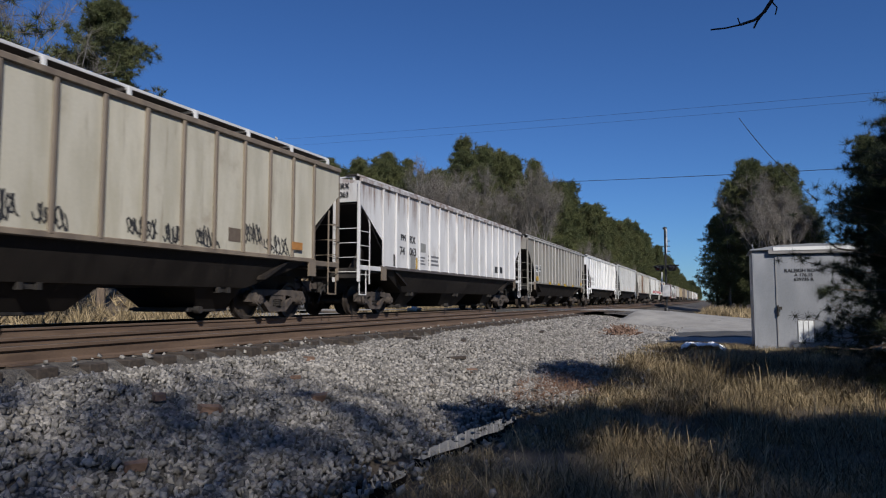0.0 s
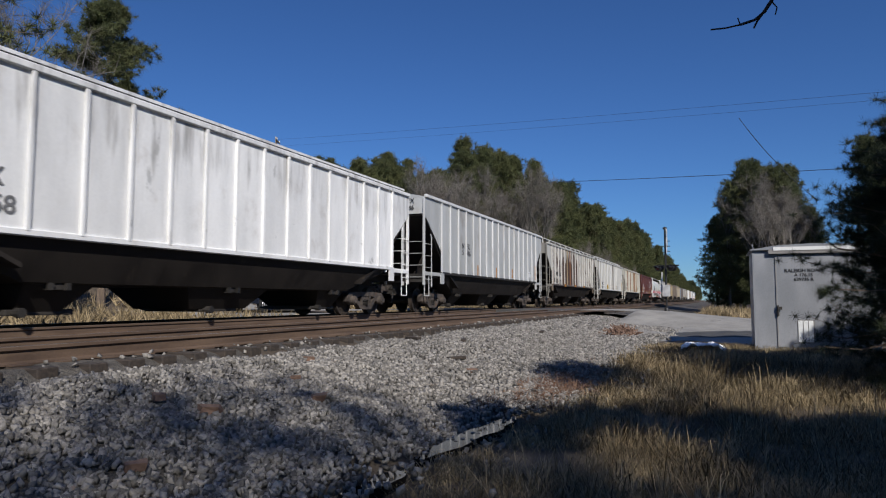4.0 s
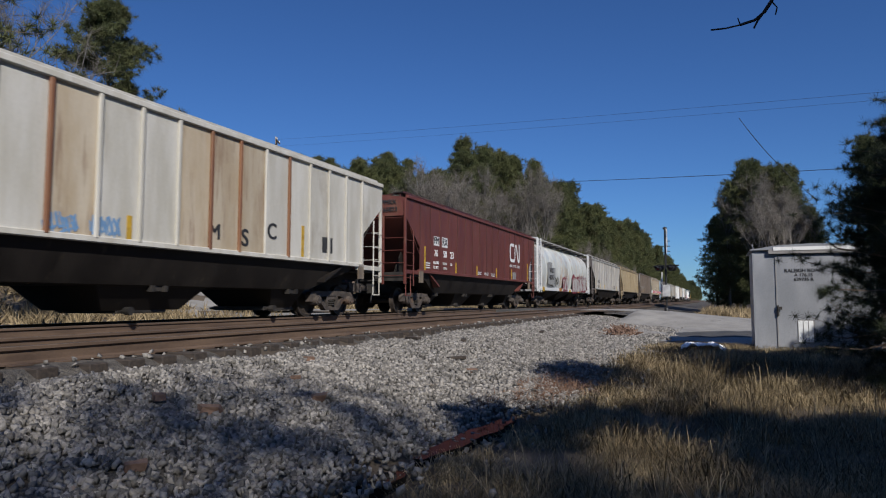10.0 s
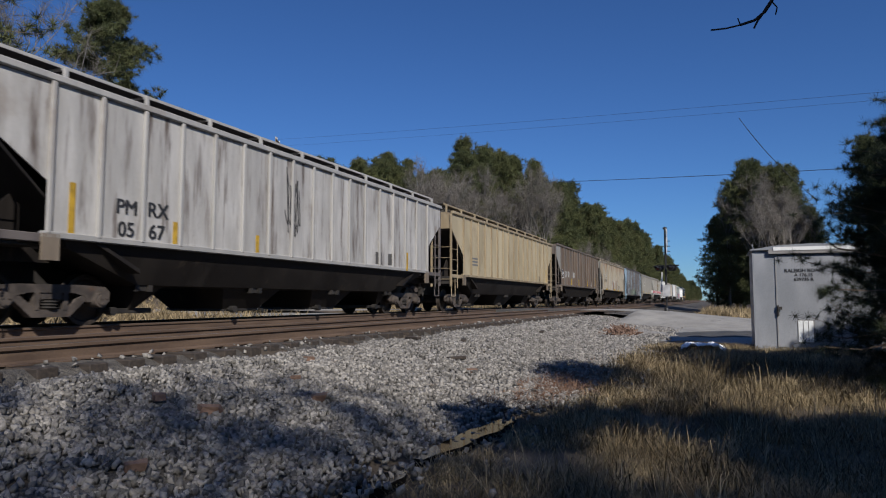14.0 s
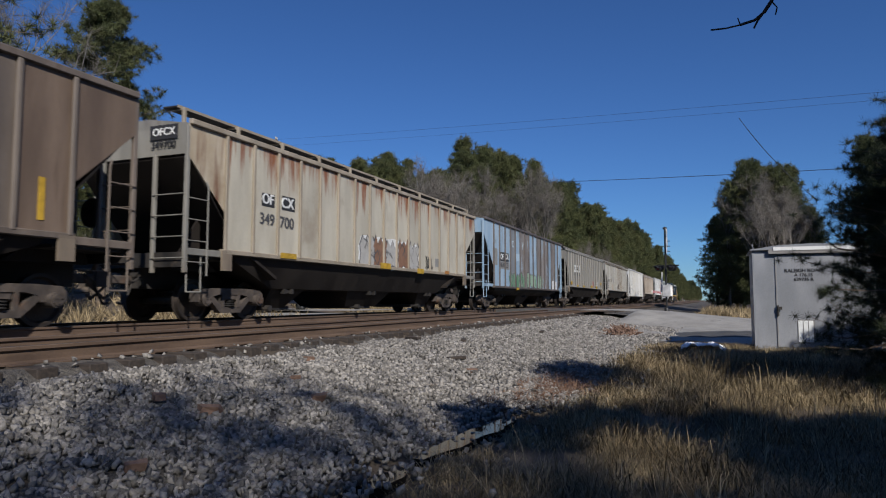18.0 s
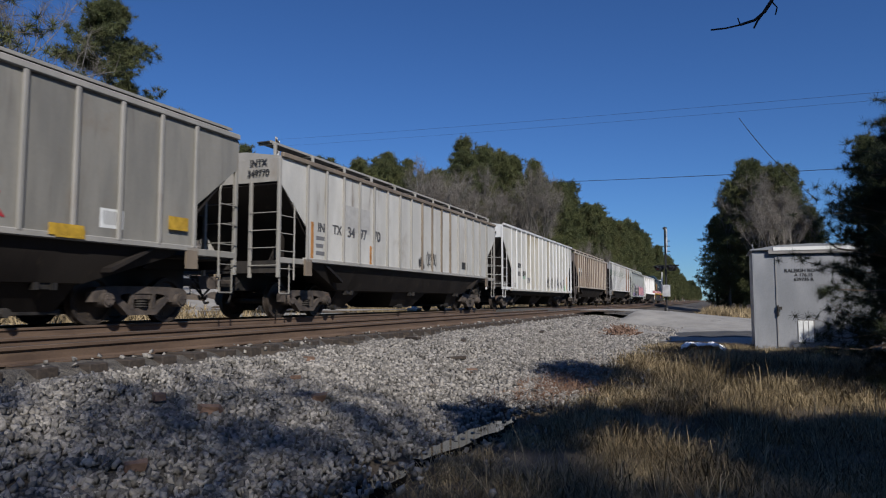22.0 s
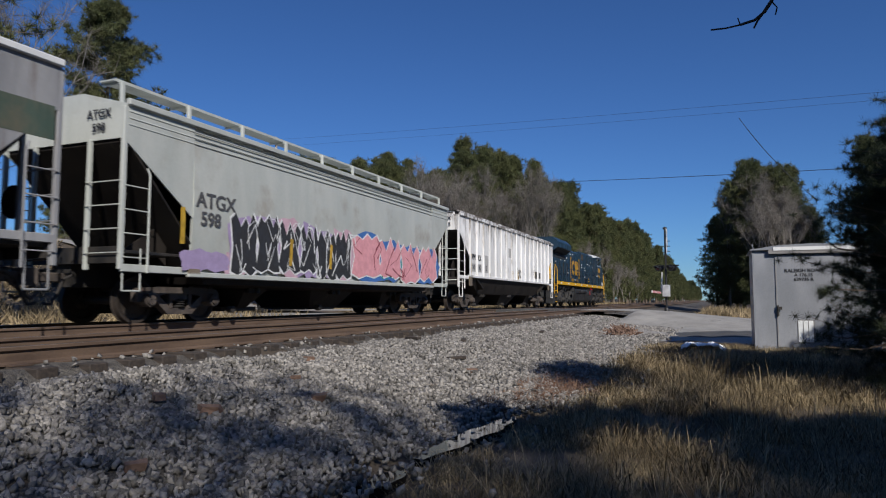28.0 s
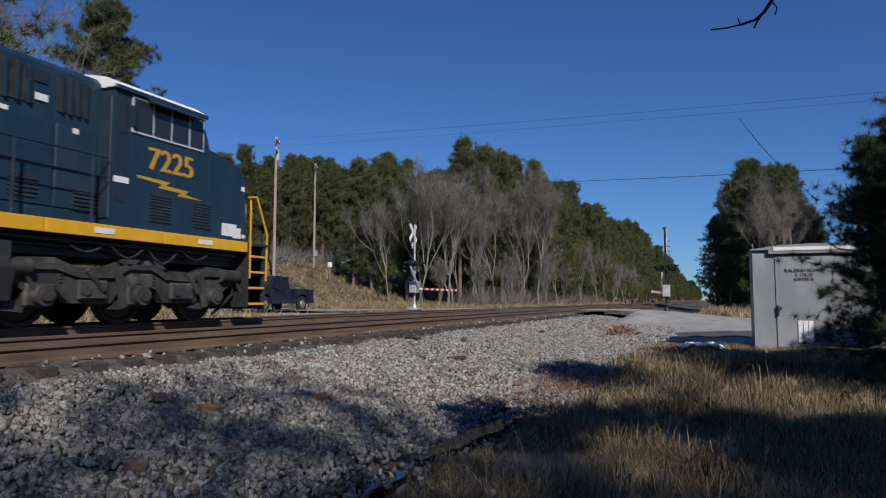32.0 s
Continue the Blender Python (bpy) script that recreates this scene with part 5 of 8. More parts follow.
CARS = [
    dict(key="A", s=-1.4, L=17.49, ze=4.05, body=CREAM, rib=CREAM_RIB, chord=CREAM_RIB, sill=CREAM_RIB, ends=CREAM_RIB, bracket_mat=WHITE_RIB, label="cream covered hopper car with brown ribs and sprayed tags"),
    dict(key="B", s=17.30, L=17.65, ze=4.02, body=WHITE_STREAK, ends=WHITE_STREAK, board=0.22, sill=DARK_RIB, label="white covered hopper car streaked with brown rust"),
    dict(key="C", s=36.53, L=17.27, ze=3.97, body=GREY_C, rib=GREY_RIB, ends=GREY_C, board=0.24, sill=GREY_C, bays=4, label="grey covered hopper car with yellow reflectors"),
    dict(key="D", s=55.35, L=17.05, ze=4.03, body=BRIGHT, ends=BRIGHT, rib=BRIGHT, board=0.24, label="bright white covered hopper car with grey streaks"),
    dict(key="E", s=73.80, L=17.50, ze=4.24, body=PALE, rib=WHITE_RIB, ends=PALE, board=0.0, camber=0.22, sill=BLACK_GRIME, tab=PALE, cut=1.45, label="tall pale grey covered hopper car with white ribs"),
    dict(key="F", s=92.78, L=17.85, ze=4.03, body=FLAKE, rib=OLD_WHITE, ends=STONE, sill=DARK_RIB, corner=OLD_WHITE, chord=OLD_WHITE, panels={i: FLAKE_MORE for i in range(3, 9)}, ribs={5: TAN_RIB, 6: RUST_RIB}, bracket_mat=OLD_WHITE, label="white covered hopper car with large flaked brown patches"),
    dict(key="G", s=111.99, L=17.32, ze=4.05, body=OLD_WHITE, rib=WHITE_RIB, ends=OLD_WHITE, bracket_mat=WHITE_RIB, ribs={9: DARK_RIB}, label="off-white covered hopper car with yellow reflectors"),
    dict(key="H", s=130.78, L=17.19, ze=4.03, body=IVORY, ends=IVORY, board=0.20, panels={2: IVORY_RUST, 5: IVORY_RUST, 8: IVORY_RUST, 9: IVORY_RUST, 10: IVORY_RUST}, ribs={2: RUST_RIB, 5: RUST_RIB, 9: RUST_RIB, 10: RUST_RIB, 12: RUST_RIB}, label="ivory covered hopper car with orange rust stripes"),
    dict(key="I", s=149.79, L=17.36, ze=3.98, body=MAROON, ends=MAROON, rib=MAROON_SEAM, chord=MAROON, sill=MAROON, rib_w=0.034, rib_d=0.018, board=0.22, slope=MAROON, bays=4, label="maroon covered hopper car with white lettering"),
    dict(key="J", s=168.23, L=16.92, tank=True, label="rounded white tank-like hopper car with red graffiti"),
    dict(key="K", s=186.88, L=17.68, ze=3.98, body=SOOTY, rib=GREY_RIB, ends=DARK_RIB, chord=GREY_RIB, corner=SOOTY, bracket_mat=GREY_RIB, bays=4, label="soot-streaked grey and white covered hopper car"),
    dict(key="L", s=205.78, L=17.57, ze=3.96, body=TAN, rib=TAN_RIB, ends=TAN_RIB, chord=TAN_RIB, label="tan yellow covered hopper car with brown dust"),
    dict(key="M", s=224.73, L=17.00, ze=4.16, body=MUD, rib=MUD_RIB, ends=MUD_GREY, chord=MUD_GREY, board=0.0, camber=0.2, corner=STONE_RIB, panels=spread([MUD, MUD_GREY], 8), bays=4, label="mud-brown covered hopper car with faded patches"),
    dict(key="N", s=243.05, L=17.16, ze=4.03, body=BUFF, rib=BUFF_RIB, ends=STONE, corner=IVORY_RUST, label="buff covered hopper car with rust streaks and graffiti"),
    dict(key="O", s=261.48, L=16.50, zb=1.12, ze=4.20, body=SKY_BLUE, rib=DARK_RIB, ends=SKY_BLUE, chord=DARK_RIB, board=0.0, panels={i: m for i, m in enumerate([SKY_BLUE, SKY_BLUE, SKY_BLUE, BLUE_GREY, SKY_BLUE, DIRT_BROWN, DIRT_BROWN, SKY_BLUE, SKY_BLUE, DIRT_BROWN, DIRT_BROWN, DIRT_BROWN, SKY_BLUE, DIRT_BROWN, SKY_BLUE])}, label="faded blue hopper car with brown panels and graffiti"),
    dict(key="P", s=279.35, L=16.89, ze=4.02, body=STONE, rib=STONE_RIB, ends=STONE, board=0.24, label="stone grey covered hopper car with yellow reflectors"),
    dict(key="Q", s=297.84, L=16.99, ze=3.98, body=OLD_WHITE, rib=STONE_RIB, chord=CREAM_RIB, ends=STONE_RIB, ribs={i: CREAM_RIB for i in (8, 9, 10, 11)}, label="dusty white covered hopper car with brown ribs"),
    dict(key="R", s=316.16, L=16.96, zb=1.02, ze=4.22, body=EGGSHELL, rib=WHITE_RIB, ends=WHITE_RIB, board=0.0, camber=0.2, pitch=0.98, sill=EGGSHELL, panels={3: EGG_STAIN, 4: EGG_STAIN, 5: EGG_STAIN, 8: EGG_STAIN}, label="tall eggshell white hopper car with small black tags"),
    dict(key="S", s=334.32, L=16.21, ze=4.0, body=RUSTY_BROWN, rib=OLD_RIB, panels=spread([RUSTY_BROWN, PATCHY, IVORY_RUST], 6, [5, 5, 1]), ends=DARK_RIB, chord=OLD_RIB, corner=PATCHY, bracket_mat=OLD_RIB, label="rust-brown covered hopper car with chalky ribs"),
    dict(key="T", s=352.43, L=17.07, ze=4.25, body=PEWTER, rib=WHITE_RIB, ends=PEWTER, board=0.0, camber=0.2, panels=spread([PEWTER, DIRT_BROWN], 4, [5, 2]), ribs={12: RUST_RIB, 14: RUST_RIB}, rib_w=0.11, band=True, label="pewter grey hopper car with white ribs and green band"),
    dict(key="U", s=370.80, L=15.50, zb=0.98, ze=4.0, smooth=True, body=SAGE, ends=SAGE, board=0.52, camber=0.3, board_mat=SAGE, bracket_mat=SAGE, cut=1.55, label="smooth grey-green hopper car covered with graffiti"),
    dict(key="V", s=387.65, L=17.00, ze=4.0, body=CHALK, ends=CHALK, board=0.22, label="chalky white covered hopper car with dark streaks"),
]
for spec in CARS:
    if spec.get("tank"):
        mark_car(tank_hopper(spec), spec["key"], -1.665)
        continue
    car = hopper_car(spec)
    x0, x1, n, step = panel_plan(spec)
    mark_car(car, spec["key"], -HALF - (0.035 if spec.get("smooth") else 0.004), [x0 + i * step for i in range(n + 1)] if spec.get("rib_d", 0.06) > 0.03 else ())
    hh, ze = spec["L"] / 2, spec["ze"]
    if spec.get("band"):
        part("painted_band", Solid().box(-hh + 0.1, hh - 0.1, -HALF - 0.003, -HALF, 3.0, 3.55), GREEN_BAND, car, "faded green band")
# ---- the locomotive at the tail ----
LOCO_BLUE = surface("locomotive_blue", (0.0100, 0.0285, 0.049), (0.0145, 0.0365, 0.060), 1.2, (1.5, 1.5, 0.5), rough=0.42, bump=0.03, stain=(0.035, 0.05, 0.06), amount=0.25, stain_stretch=(3, 3, 0.4))
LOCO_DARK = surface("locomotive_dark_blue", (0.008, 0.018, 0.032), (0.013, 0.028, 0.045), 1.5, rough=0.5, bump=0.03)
LOCO_YELLOW = surface("locomotive_yellow", (0.60, 0.32, 0.012), (0.68, 0.37, 0.02), 2, rough=0.45, bump=0.03, stain=(0.32, 0.19, 0.03), amount=0.24)
LOCO_GREY = surface("running_gear_grey", (0.026, 0.025, 0.024), (0.052, 0.049, 0.046), 3, rough=0.7, bump=0.2, stain=(0.10, 0.083, 0.07), amount=0.36)
TANK_BLACK = surface("fuel_tank_black", (0.022, 0.022, 0.023), (0.036, 0.036, 0.037), 2, rough=0.5, bump=0.08)
GRILLE = surface("intake_grille", (0.012, 0.014, 0.016), (0.03, 0.032, 0.034), 6, rough=0.7, bump=0.2)
ROOF_WHITE = surface("cab_roof_white", (0.66, 0.66, 0.65), (0.76, 0.76, 0.75), 3, rough=0.6)
ALU = plain("aluminium_frame", (0.62, 0.64, 0.66), 0.35, 0.3)
RED = plain("signal_red", (0.50, 0.03, 0.04), 0.4)


def glass_mat(name, tint=(0.02, 0.025, 0.03)):
    m = bpy.data.materials.new(name)
    m.use_nodes = True
    b = m.node_tree.nodes["Principled BSDF"]
    b.inputs["Base Color"].default_value = (*tint, 1)
    b.inputs["Roughness"].default_value = 0.06
    b.inputs["Specular IOR Level"].default_value = 0.6
    return m


GLASS = glass_mat("dark_window_glass")


def three_axle_truck(loco, x, flip):
    """A six-wheel locomotive truck with its big side frames, boxes and dampers."""
    t = part("locomotive_truck", Solid().box(-2.3, 2.3, -0.6, 0.6, 0.62, 0.95, 0.04), LOCO_GREY, loco, "dusty grey six-wheel truck", at=pose(x, 0, 0, 0, 0, 180 if flip else 0))
    for side in (-1, 1):
        y0, y1 = side * 1.18 - 0.09, side * 1.18 + 0.09
        s = Solid()
        top = [(-2.75, 1.02), (-2.35, 1.14), (-1.75, 1.16), (-1.35, 1.02), (-0.75, 1.04), (-0.35, 1.22), (0.35, 1.22), (0.75, 1.04), (1.35, 1.02), (1.75, 1.16), (2.35, 1.14), (2.75, 1.02)]
        low = [(2.75, 0.80), (2.42, 0.72), (2.30, 0.62), (1.68, 0.62), (1.45, 0.40), (0.62, 0.40), (0.42, 0.66), (0.0, 0.76), (-0.42, 0.66), (-0.62, 0.40), (-1.45, 0.40), (-1.68, 0.62), (-2.30, 0.62), (-2.42, 0.72), (-2.75, 0.80)]
        s.prism(top + low, "y", y0, y1)
        part("side_frame", s, LOCO_GREY, t)
        rib = Solid().prism([(-2.6, 1.02), (-1.8, 1.06), (-1.3, 0.92), (-0.7, 0.94), (-0.3, 1.12), (0.3, 1.12), (0.7, 0.94), (1.3, 0.92), (1.8, 1.06), (2.6, 1.02), (2.6, 0.94), (1.75, 0.96), (1.3, 0.83), (0.62, 0.85), (0.25, 1.02), (-0.25, 1.02), (-0.62, 0.85), (-1.3, 0.83), (-1.75, 0.96), (-2.6, 0.94)], "y", side * 1.27, side * 1.33)
        part("frame_rib", rib, LOCO_GREY, t)
        for dx in (-1.04, 1.04):
            part("frame_pocket", Solid().box(dx - 0.30, dx + 0.30, side * 1.30 - 0.05, side * 1.30 + 0.05, 0.46, 0.80, 0.03).tube((dx - 0.16, side * 1.30, 0.62), (dx - 0.16, side * 1.38, 0.62), 0.09, n=10), LOCO_GREY, t)
            part("brake_hanger", Solid().prism([(dx + 0.42, 1.0), (dx + 0.54, 1.0), (dx + 0.68, 0.34), (dx + 0.56, 0.30)], "y", side * 1.36 - 0.03, side * 1.36 + 0.03), LOCO_GREY, t)
        for dx in (-1.98, 0.0, 1.98):
            q = Solid().box(dx - 0.27, dx + 0.27, y0 - 0.02, y1, 0.34, 0.74, 0.04)
            q.tube((dx, side * 1.28, 0.53), (dx, side * 1.42, 0.53), 0.17, n=16).tube((dx, side * 1.42, 0.53), (dx, side * 1.46, 0.53), 0.10, n=12)
            q.prism([(dx - 0.62, 0.30), (dx - 0.25, 0.26), (dx - 0.2, 0.50), (dx - 0.5, 0.44)], "y", side * 1.16 - 0.06, side * 1.16 + 0.1)
            part("journal_box", q, LOCO_GREY, t)
            part("axle_spring", Solid().lathe([(0.72 + 0.03 * k, 0.09 if k % 2 else 0.07) for k in range(9)], (dx + 0.36, side * 1.2, 0), "z", 10), TANK_BLACK, t)
        for dx in (-2.5, 2.45):
            part("brake_cylinder", Solid().tube((dx - 0.28, side * 1.3, 0.98), (dx + 0.28, side * 1.3, 0.98), 0.14, n=14).tube((dx + 0.2, side * 1.32, 0.9), (dx + 0.45, side * 1.32, 0.55), 0.035, n=8), LOCO_GREY, t)
        part("damper", Solid().tube((-1.2, side * 1.36, 0.98), (-0.85, side * 1.36, 0.62), 0.05, n=8), LOCO_GREY, t)
        part("damper", Solid().tube((1.2, side * 1.36, 0.98), (1.45, side * 1.36, 0.6), 0.05, n=8), LOCO_GREY, t)
        part("sand_pipe", Solid().path([(2.6, side * 1.25, 0.9), (2.72, side * 1.2, 0.6), (2.62, side * 0.95, 0.3), (2.5, side * 0.8, 0.14)], 0.03), TANK_BLACK, t)
        part("air_hose", Solid().path([(-2.1, side * 1.2, 1.42), (-1.5, side * 1.25, 1.28), (-0.9, side * 1.25, 1.36), (-0.3, side * 1.25, 1.24), (0.4, side * 1.25, 1.38), (1.2, side * 1.22, 1.26)], 0.03), TANK_BLACK, t)
    for dx in (-1.98, 0.0, 1.98):
        w = part("wheelset", shared(("wheelset", 0.533), wheelset_solid(0.533), WHEEL_METAL), None, t, "large worn steel wheels on an axle", at=pose(dx, 0, 0.533))
        WHEELSETS.append((w, (dx, 0, 0.533), -0.533 if flip else 0.533))
    return t


def locomotive():
    c = 416.15
    loco = thing("diesel_locomotive", "dark blue diesel locomotive with a yellow sill", "locomotive", pose(c, TRAIN_Y, 0))
    MOVERS.append((loco, c))
    P = lambda name, s, m, label="", parent=None: part(name, s, m, parent or loco, label)
    # frame and walkway
    P("underframe", Solid().box(-10.4, 10.4, -1.2, 1.2, 1.2, 1.56), TANK_BLACK)
    for k in range(4):                   # cables that sag from the frame to the trucks
        for x in (-8.9, 5.4):
            P("sagging_cable", Solid().path([(x + 0.86 * k + 0.5 * u, -1.40 - 0.02 * (k % 2), 1.44 - (0.17 + 0.06 * (k % 3)) * math.sin(math.pi * u / 1.6)) for u in (0, 0.4, 0.8, 1.2, 1.6)], 0.022), TANK_BLACK)
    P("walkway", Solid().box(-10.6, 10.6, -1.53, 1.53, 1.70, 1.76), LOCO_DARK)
    for side in (-1, 1):
        n = 8
        for i in range(n):
            a = -9.85 + 19.7 * i / n
            P("sill_panel", Solid().box(a, a + 19.7 / n - 0.02, side * 1.54 - 0.03, side * 1.54 + 0.03, 1.53, 1.76, 0.008), LOCO_YELLOW, "yellow painted sill")
            P("reflector", Solid().box(a + 0.9, a + 1.3, side * 1.576 - 0.004, side * 1.576 + 0.004, 1.60, 1.70), PATCH_WHITE)
        P("pipe_run", Solid().path([(-9.6, side * 1.42, 1.45), (-4, side * 1.42, 1.44), (4, side * 1.42, 1.45), (9.6, side * 1.42, 1.44)], 0.035).path([(-9.6, side * 1.35, 1.34), (9.6, side * 1.35, 1.36)], 0.025), TANK_BLACK)
    # long hood in bays, with doors
    H = 1.12
    hood = P("long_hood", Solid().prism([(-H, 1.76), (-H, 4.16), (-H + 0.2, 4.33), (H - 0.2, 4.33), (H, 4.16), (H, 1.76)], "x", -9.35, 0.25), LOCO_BLUE)
    wide = P("equipment_cabin", Solid().prism([(-1.2, 1.76), (-1.2, 4.32), (-1.1, 4.42), (1.1, 4.42), (1.2, 4.32), (1.2, 1.76)], "x", 0.25, 6.2), LOCO_BLUE)
    P("rear_hood_panel", Solid().box(-9.385, -9.345, -1.0, 1.0, 1.9, 3.7, 0.01), LOCO_YELLOW, "yellow end of the hood")
    for k, x in enumerate((-8.9, -8.25, -7.6, -6.95, -6.3, -5.65, -5.0, -4.35)):
        d = part("hood_door", Solid().box(x, x + 0.58, -H - 0.022, -H + 0.005, 2.05, 3.35 if k < 7 else 3.1, 0.008), LOCO_BLUE, hood)
        part("door_grille", Solid().box(x + 0.1, x + 0.48, -H - 0.03, -H - 0.02, 2.25, 3.2), GRILLE, d) if k % 2 == 0 else part("latch", Solid().box(x + 0.45, x + 0.52, -H - 0.04, -H - 0.02, 2.6, 2.72), LOCO_DARK, d)
    for x in (-3.6, -2.9, -2.2, -1.5, -0.8, -0.1):
        part("hood_door", Solid().box(x - 0.33, x + 0.33, -H - 0.016, -H + 0.005, 2.0, 3.95, 0.006), LOCO_BLUE, hood)
    # radiator wings
    for side in (-1, 1):
        P("radiator_wing", Solid().prism([(side * 0.6, 4.78), (side * 1.2, 4.78), (side * 1.55, 4.45), (side * 1.55, 4.08), (side * 1.2, 3.84), (side * 0.6, 3.84)], "x", -9.65, -5.12), LOCO_BLUE, "overhanging radiator housing")
        P("radiator_grille", Solid().prism([(side * 1.54, 4.05), (side * 1.555, 4.03), (side * 1.235, 3.79), (side * 1.2, 3.81)], "x", -9.3, -5.5), GRILLE)
        P("radiator_grille", Solid().box(-9.1, -5.3, side * H - 0.012, side * H + 0.012, 3.42, 3.82), GRILLE)
    P("radiator_roof", Solid().box(-9.65, -5.12, -0.62, 0.62, 4.3, 4.79, 0.02), LOCO_BLUE)
    P("exhaust_housing", Solid().prism([(-4.9, 4.3), (-4.75, 4.66), (-3.95, 4.66), (-3.8, 4.3)], "y", -0.45, 0.45), LOCO_DARK)
    P("air_horn", Solid().tube((-2.6, -0.3, 4.4), (-2.1, -0.3, 4.42), 0.07, 0.11, 10).tube((-2.6, -0.1, 4.42), (-2.15, -0.1, 4.5), 0.05, 0.1, 10).box(-2.65, -2.4, -0.35, 0.0, 4.3, 4.4), TANK_BLACK)
    # cabin behind the cab: intakes, doors, steps
    P("intake_screen", Solid().box(0.55, 1.4, -1.225, -1.19, 3.72, 4.2), plain("brown_screen", (0.06, 0.045, 0.035), 0.8), "brown screened opening")
    for x, w in ((2.95, 0.85), (4.1, 0.8), (5.3, 0.62)):
        slot = P("blower_intake", Solid().box(x, x + w, -1.215, -1.19, 3.62, 4.22), GRILLE)
        for k in range(4):
            part("slat", Solid().box(x + w * (k + 0.3) / 4, x + w * (k + 0.55) / 4, -1.26, -1.2, 3.6, 4.24), LOCO_BLUE, slot)
    P("small_window", Solid().box(4.72, 5.12, -1.22, -1.19, 4.0, 4.2), GLASS)
    for x, w in ((3.2, 1.0), (4.3, 0.95), (5.3, 0.8)):
        P("cabinet_door", Solid().box(x, x + w, -1.222, -1.195, 2.0, 3.4, 0.008), LOCO_BLUE)
    for x, z in ((4.5, 2.1), (5.65, 2.0)):
        g = P("louvre", Solid().box(x, x + 0.5, -1.225, -1.2, z, z + 0.36), GRILLE)
        for k in range(5):
            part("slat", Solid().box(x, x + 0.5, -1.245, -1.21, z + 0.07 * k, z + 0.07 * k + 0.03), LOCO_BLUE, g)
    st = P("walkway_steps", Solid().box(2.0, 2.75, -1.5, -1.22, 1.98, 2.02).box(2.1, 2.75, -1.45, -1.22, 2.2, 2.24).box(2.65, 2.7, -1.5, -1.25, 1.76, 2.4), LOCO_DARK)
    part("step_edge", Solid().box(2.0, 2.75, -1.51, -1.49, 1.99, 2.03).box(2.1, 2.75, -1.46, -1.44, 2.21, 2.25), LOCO_YELLOW, st)
    # safety cab and nose, full width
    W = 1.52
    cab = P("cab", Solid().prism([(6.2, 1.76), (6.2, 4.30), (8.35, 4.30), (8.62, 3.55), (8.62, 1.76)], "y", -W, W), LOCO_BLUE)
    part("cab_roof", Solid().prism([(-1.56, 4.30), (-1.3, 4.46), (-0.8, 4.56), (0.8, 4.56), (1.3, 4.46), (1.56, 4.30), (1.56, 4.26), (-1.56, 4.26)], "x", 6.15, 8.45), ROOF_WHITE, cab, "white painted cab roof")
    part("rain_gutter", Solid().box(6.15, 8.45, -1.60, -1.54, 4.22, 4.30, 0.01), LOCO_BLUE, cab)
    part("sun_visor", Solid().prism([(-1.54, 4.24), (-1.72, 4.10), (-1.74, 4.12), (-1.54, 4.27)], "x", 6.85, 8.2), LOCO_DARK, cab)
    for x0, x1 in ((6.58, 7.02), (7.06, 7.48), (7.52, 7.95), (8.0, 8.36)):
        fr = part("window_frame", Solid().box(x0 - 0.03, x1 + 0.03, -W - 0.025, -W + 0.01, 3.52, 4.2), ALU, cab)
        part("pane", Solid().box(x0, x1, -W - 0.03, -W - 0.02, 3.56, 4.16), GLASS, fr)
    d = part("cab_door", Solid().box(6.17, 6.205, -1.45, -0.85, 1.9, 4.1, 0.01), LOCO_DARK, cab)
    # no real recess: its shade is a flat plate in darker blue
    part("door_recess", Solid().box(6.22, 6.5, -W - 0.006, -W + 0.02, 2.2, 4.15), LOCO_DARK, cab, "flat dark plate for the shaded cab door recess")
    part("door_window", Solid().box(6.27, 6.44, -W - 0.014, -W - 0.004, 3.45, 4.0), GLASS, cab)
    part("sill_plate", Solid().box(6.2, 6.52, -W - 0.02, -W + 0.0, 2.55, 2.66), PATCH_WHITE, cab)
    part("mirror", Solid().box(6.53, 6.56, -W - 0.12, -W - 0.02, 3.62, 4.0), LOCO_DARK, cab)
    part("nose", Solid().prism([(8.62, 1.76), (8.62, 3.62), (8.9, 3.58), (9.6, 3.40), (9.78, 3.15), (9.86, 1.76)], "y", -1.5, 1.5), LOCO_BLUE, cab)
    part("windshield", Solid().prism([(8.375, 4.24), (8.625, 3.62), (8.64, 3.62), (8.39, 4.24)], "y", -1.35, 1.35), GLASS, cab)
    for x in (7.45, 8.55):
        g = part("louvre", Solid().box(x - 0.42, x + 0.1, -W - 0.012, -W + 0.005, 1.92, 2.48), GRILLE, cab)
        for k in range(9):
            part("slat", Solid().box(x - 0.42, x + 0.1, -W - 0.025, -W - 0.008, 1.94 + k * 0.06, 1.965 + k * 0.06), LOCO_BLUE, g)
    part("notice", Solid().box(9.05, 9.5, -1.515, -1.5, 1.85, 2.12).box(9.4, 9.65, -1.516, -1.5, 1.82, 2.05), PATCH_WHITE, cab)
    part("notice", Solid().box(9.7, 9.8, -1.514, -1.5, 1.84, 1.92).box(9.66, 9.76, -1.514, -1.5, 2.9, 3.0), PATCH_WHITE, cab)
    lettering("7225", 0.60, INKS["gold"], cab, pose(7.55, -W - 0.006, 3.1), "road_number")
    part("lightning_stripe", Solid().prism([(6.72, 2.76), (7.52, 2.74), (7.42, 2.66), (8.02, 2.64), (7.92, 2.56), (8.42, 2.50), (7.72, 2.50), (7.80, 2.57), (7.22, 2.59), (7.32, 2.67), (6.72, 2.71)], "y", -W - 0.002, -W - 0.006), INKS["gold"], cab, "gold zigzag stripe")
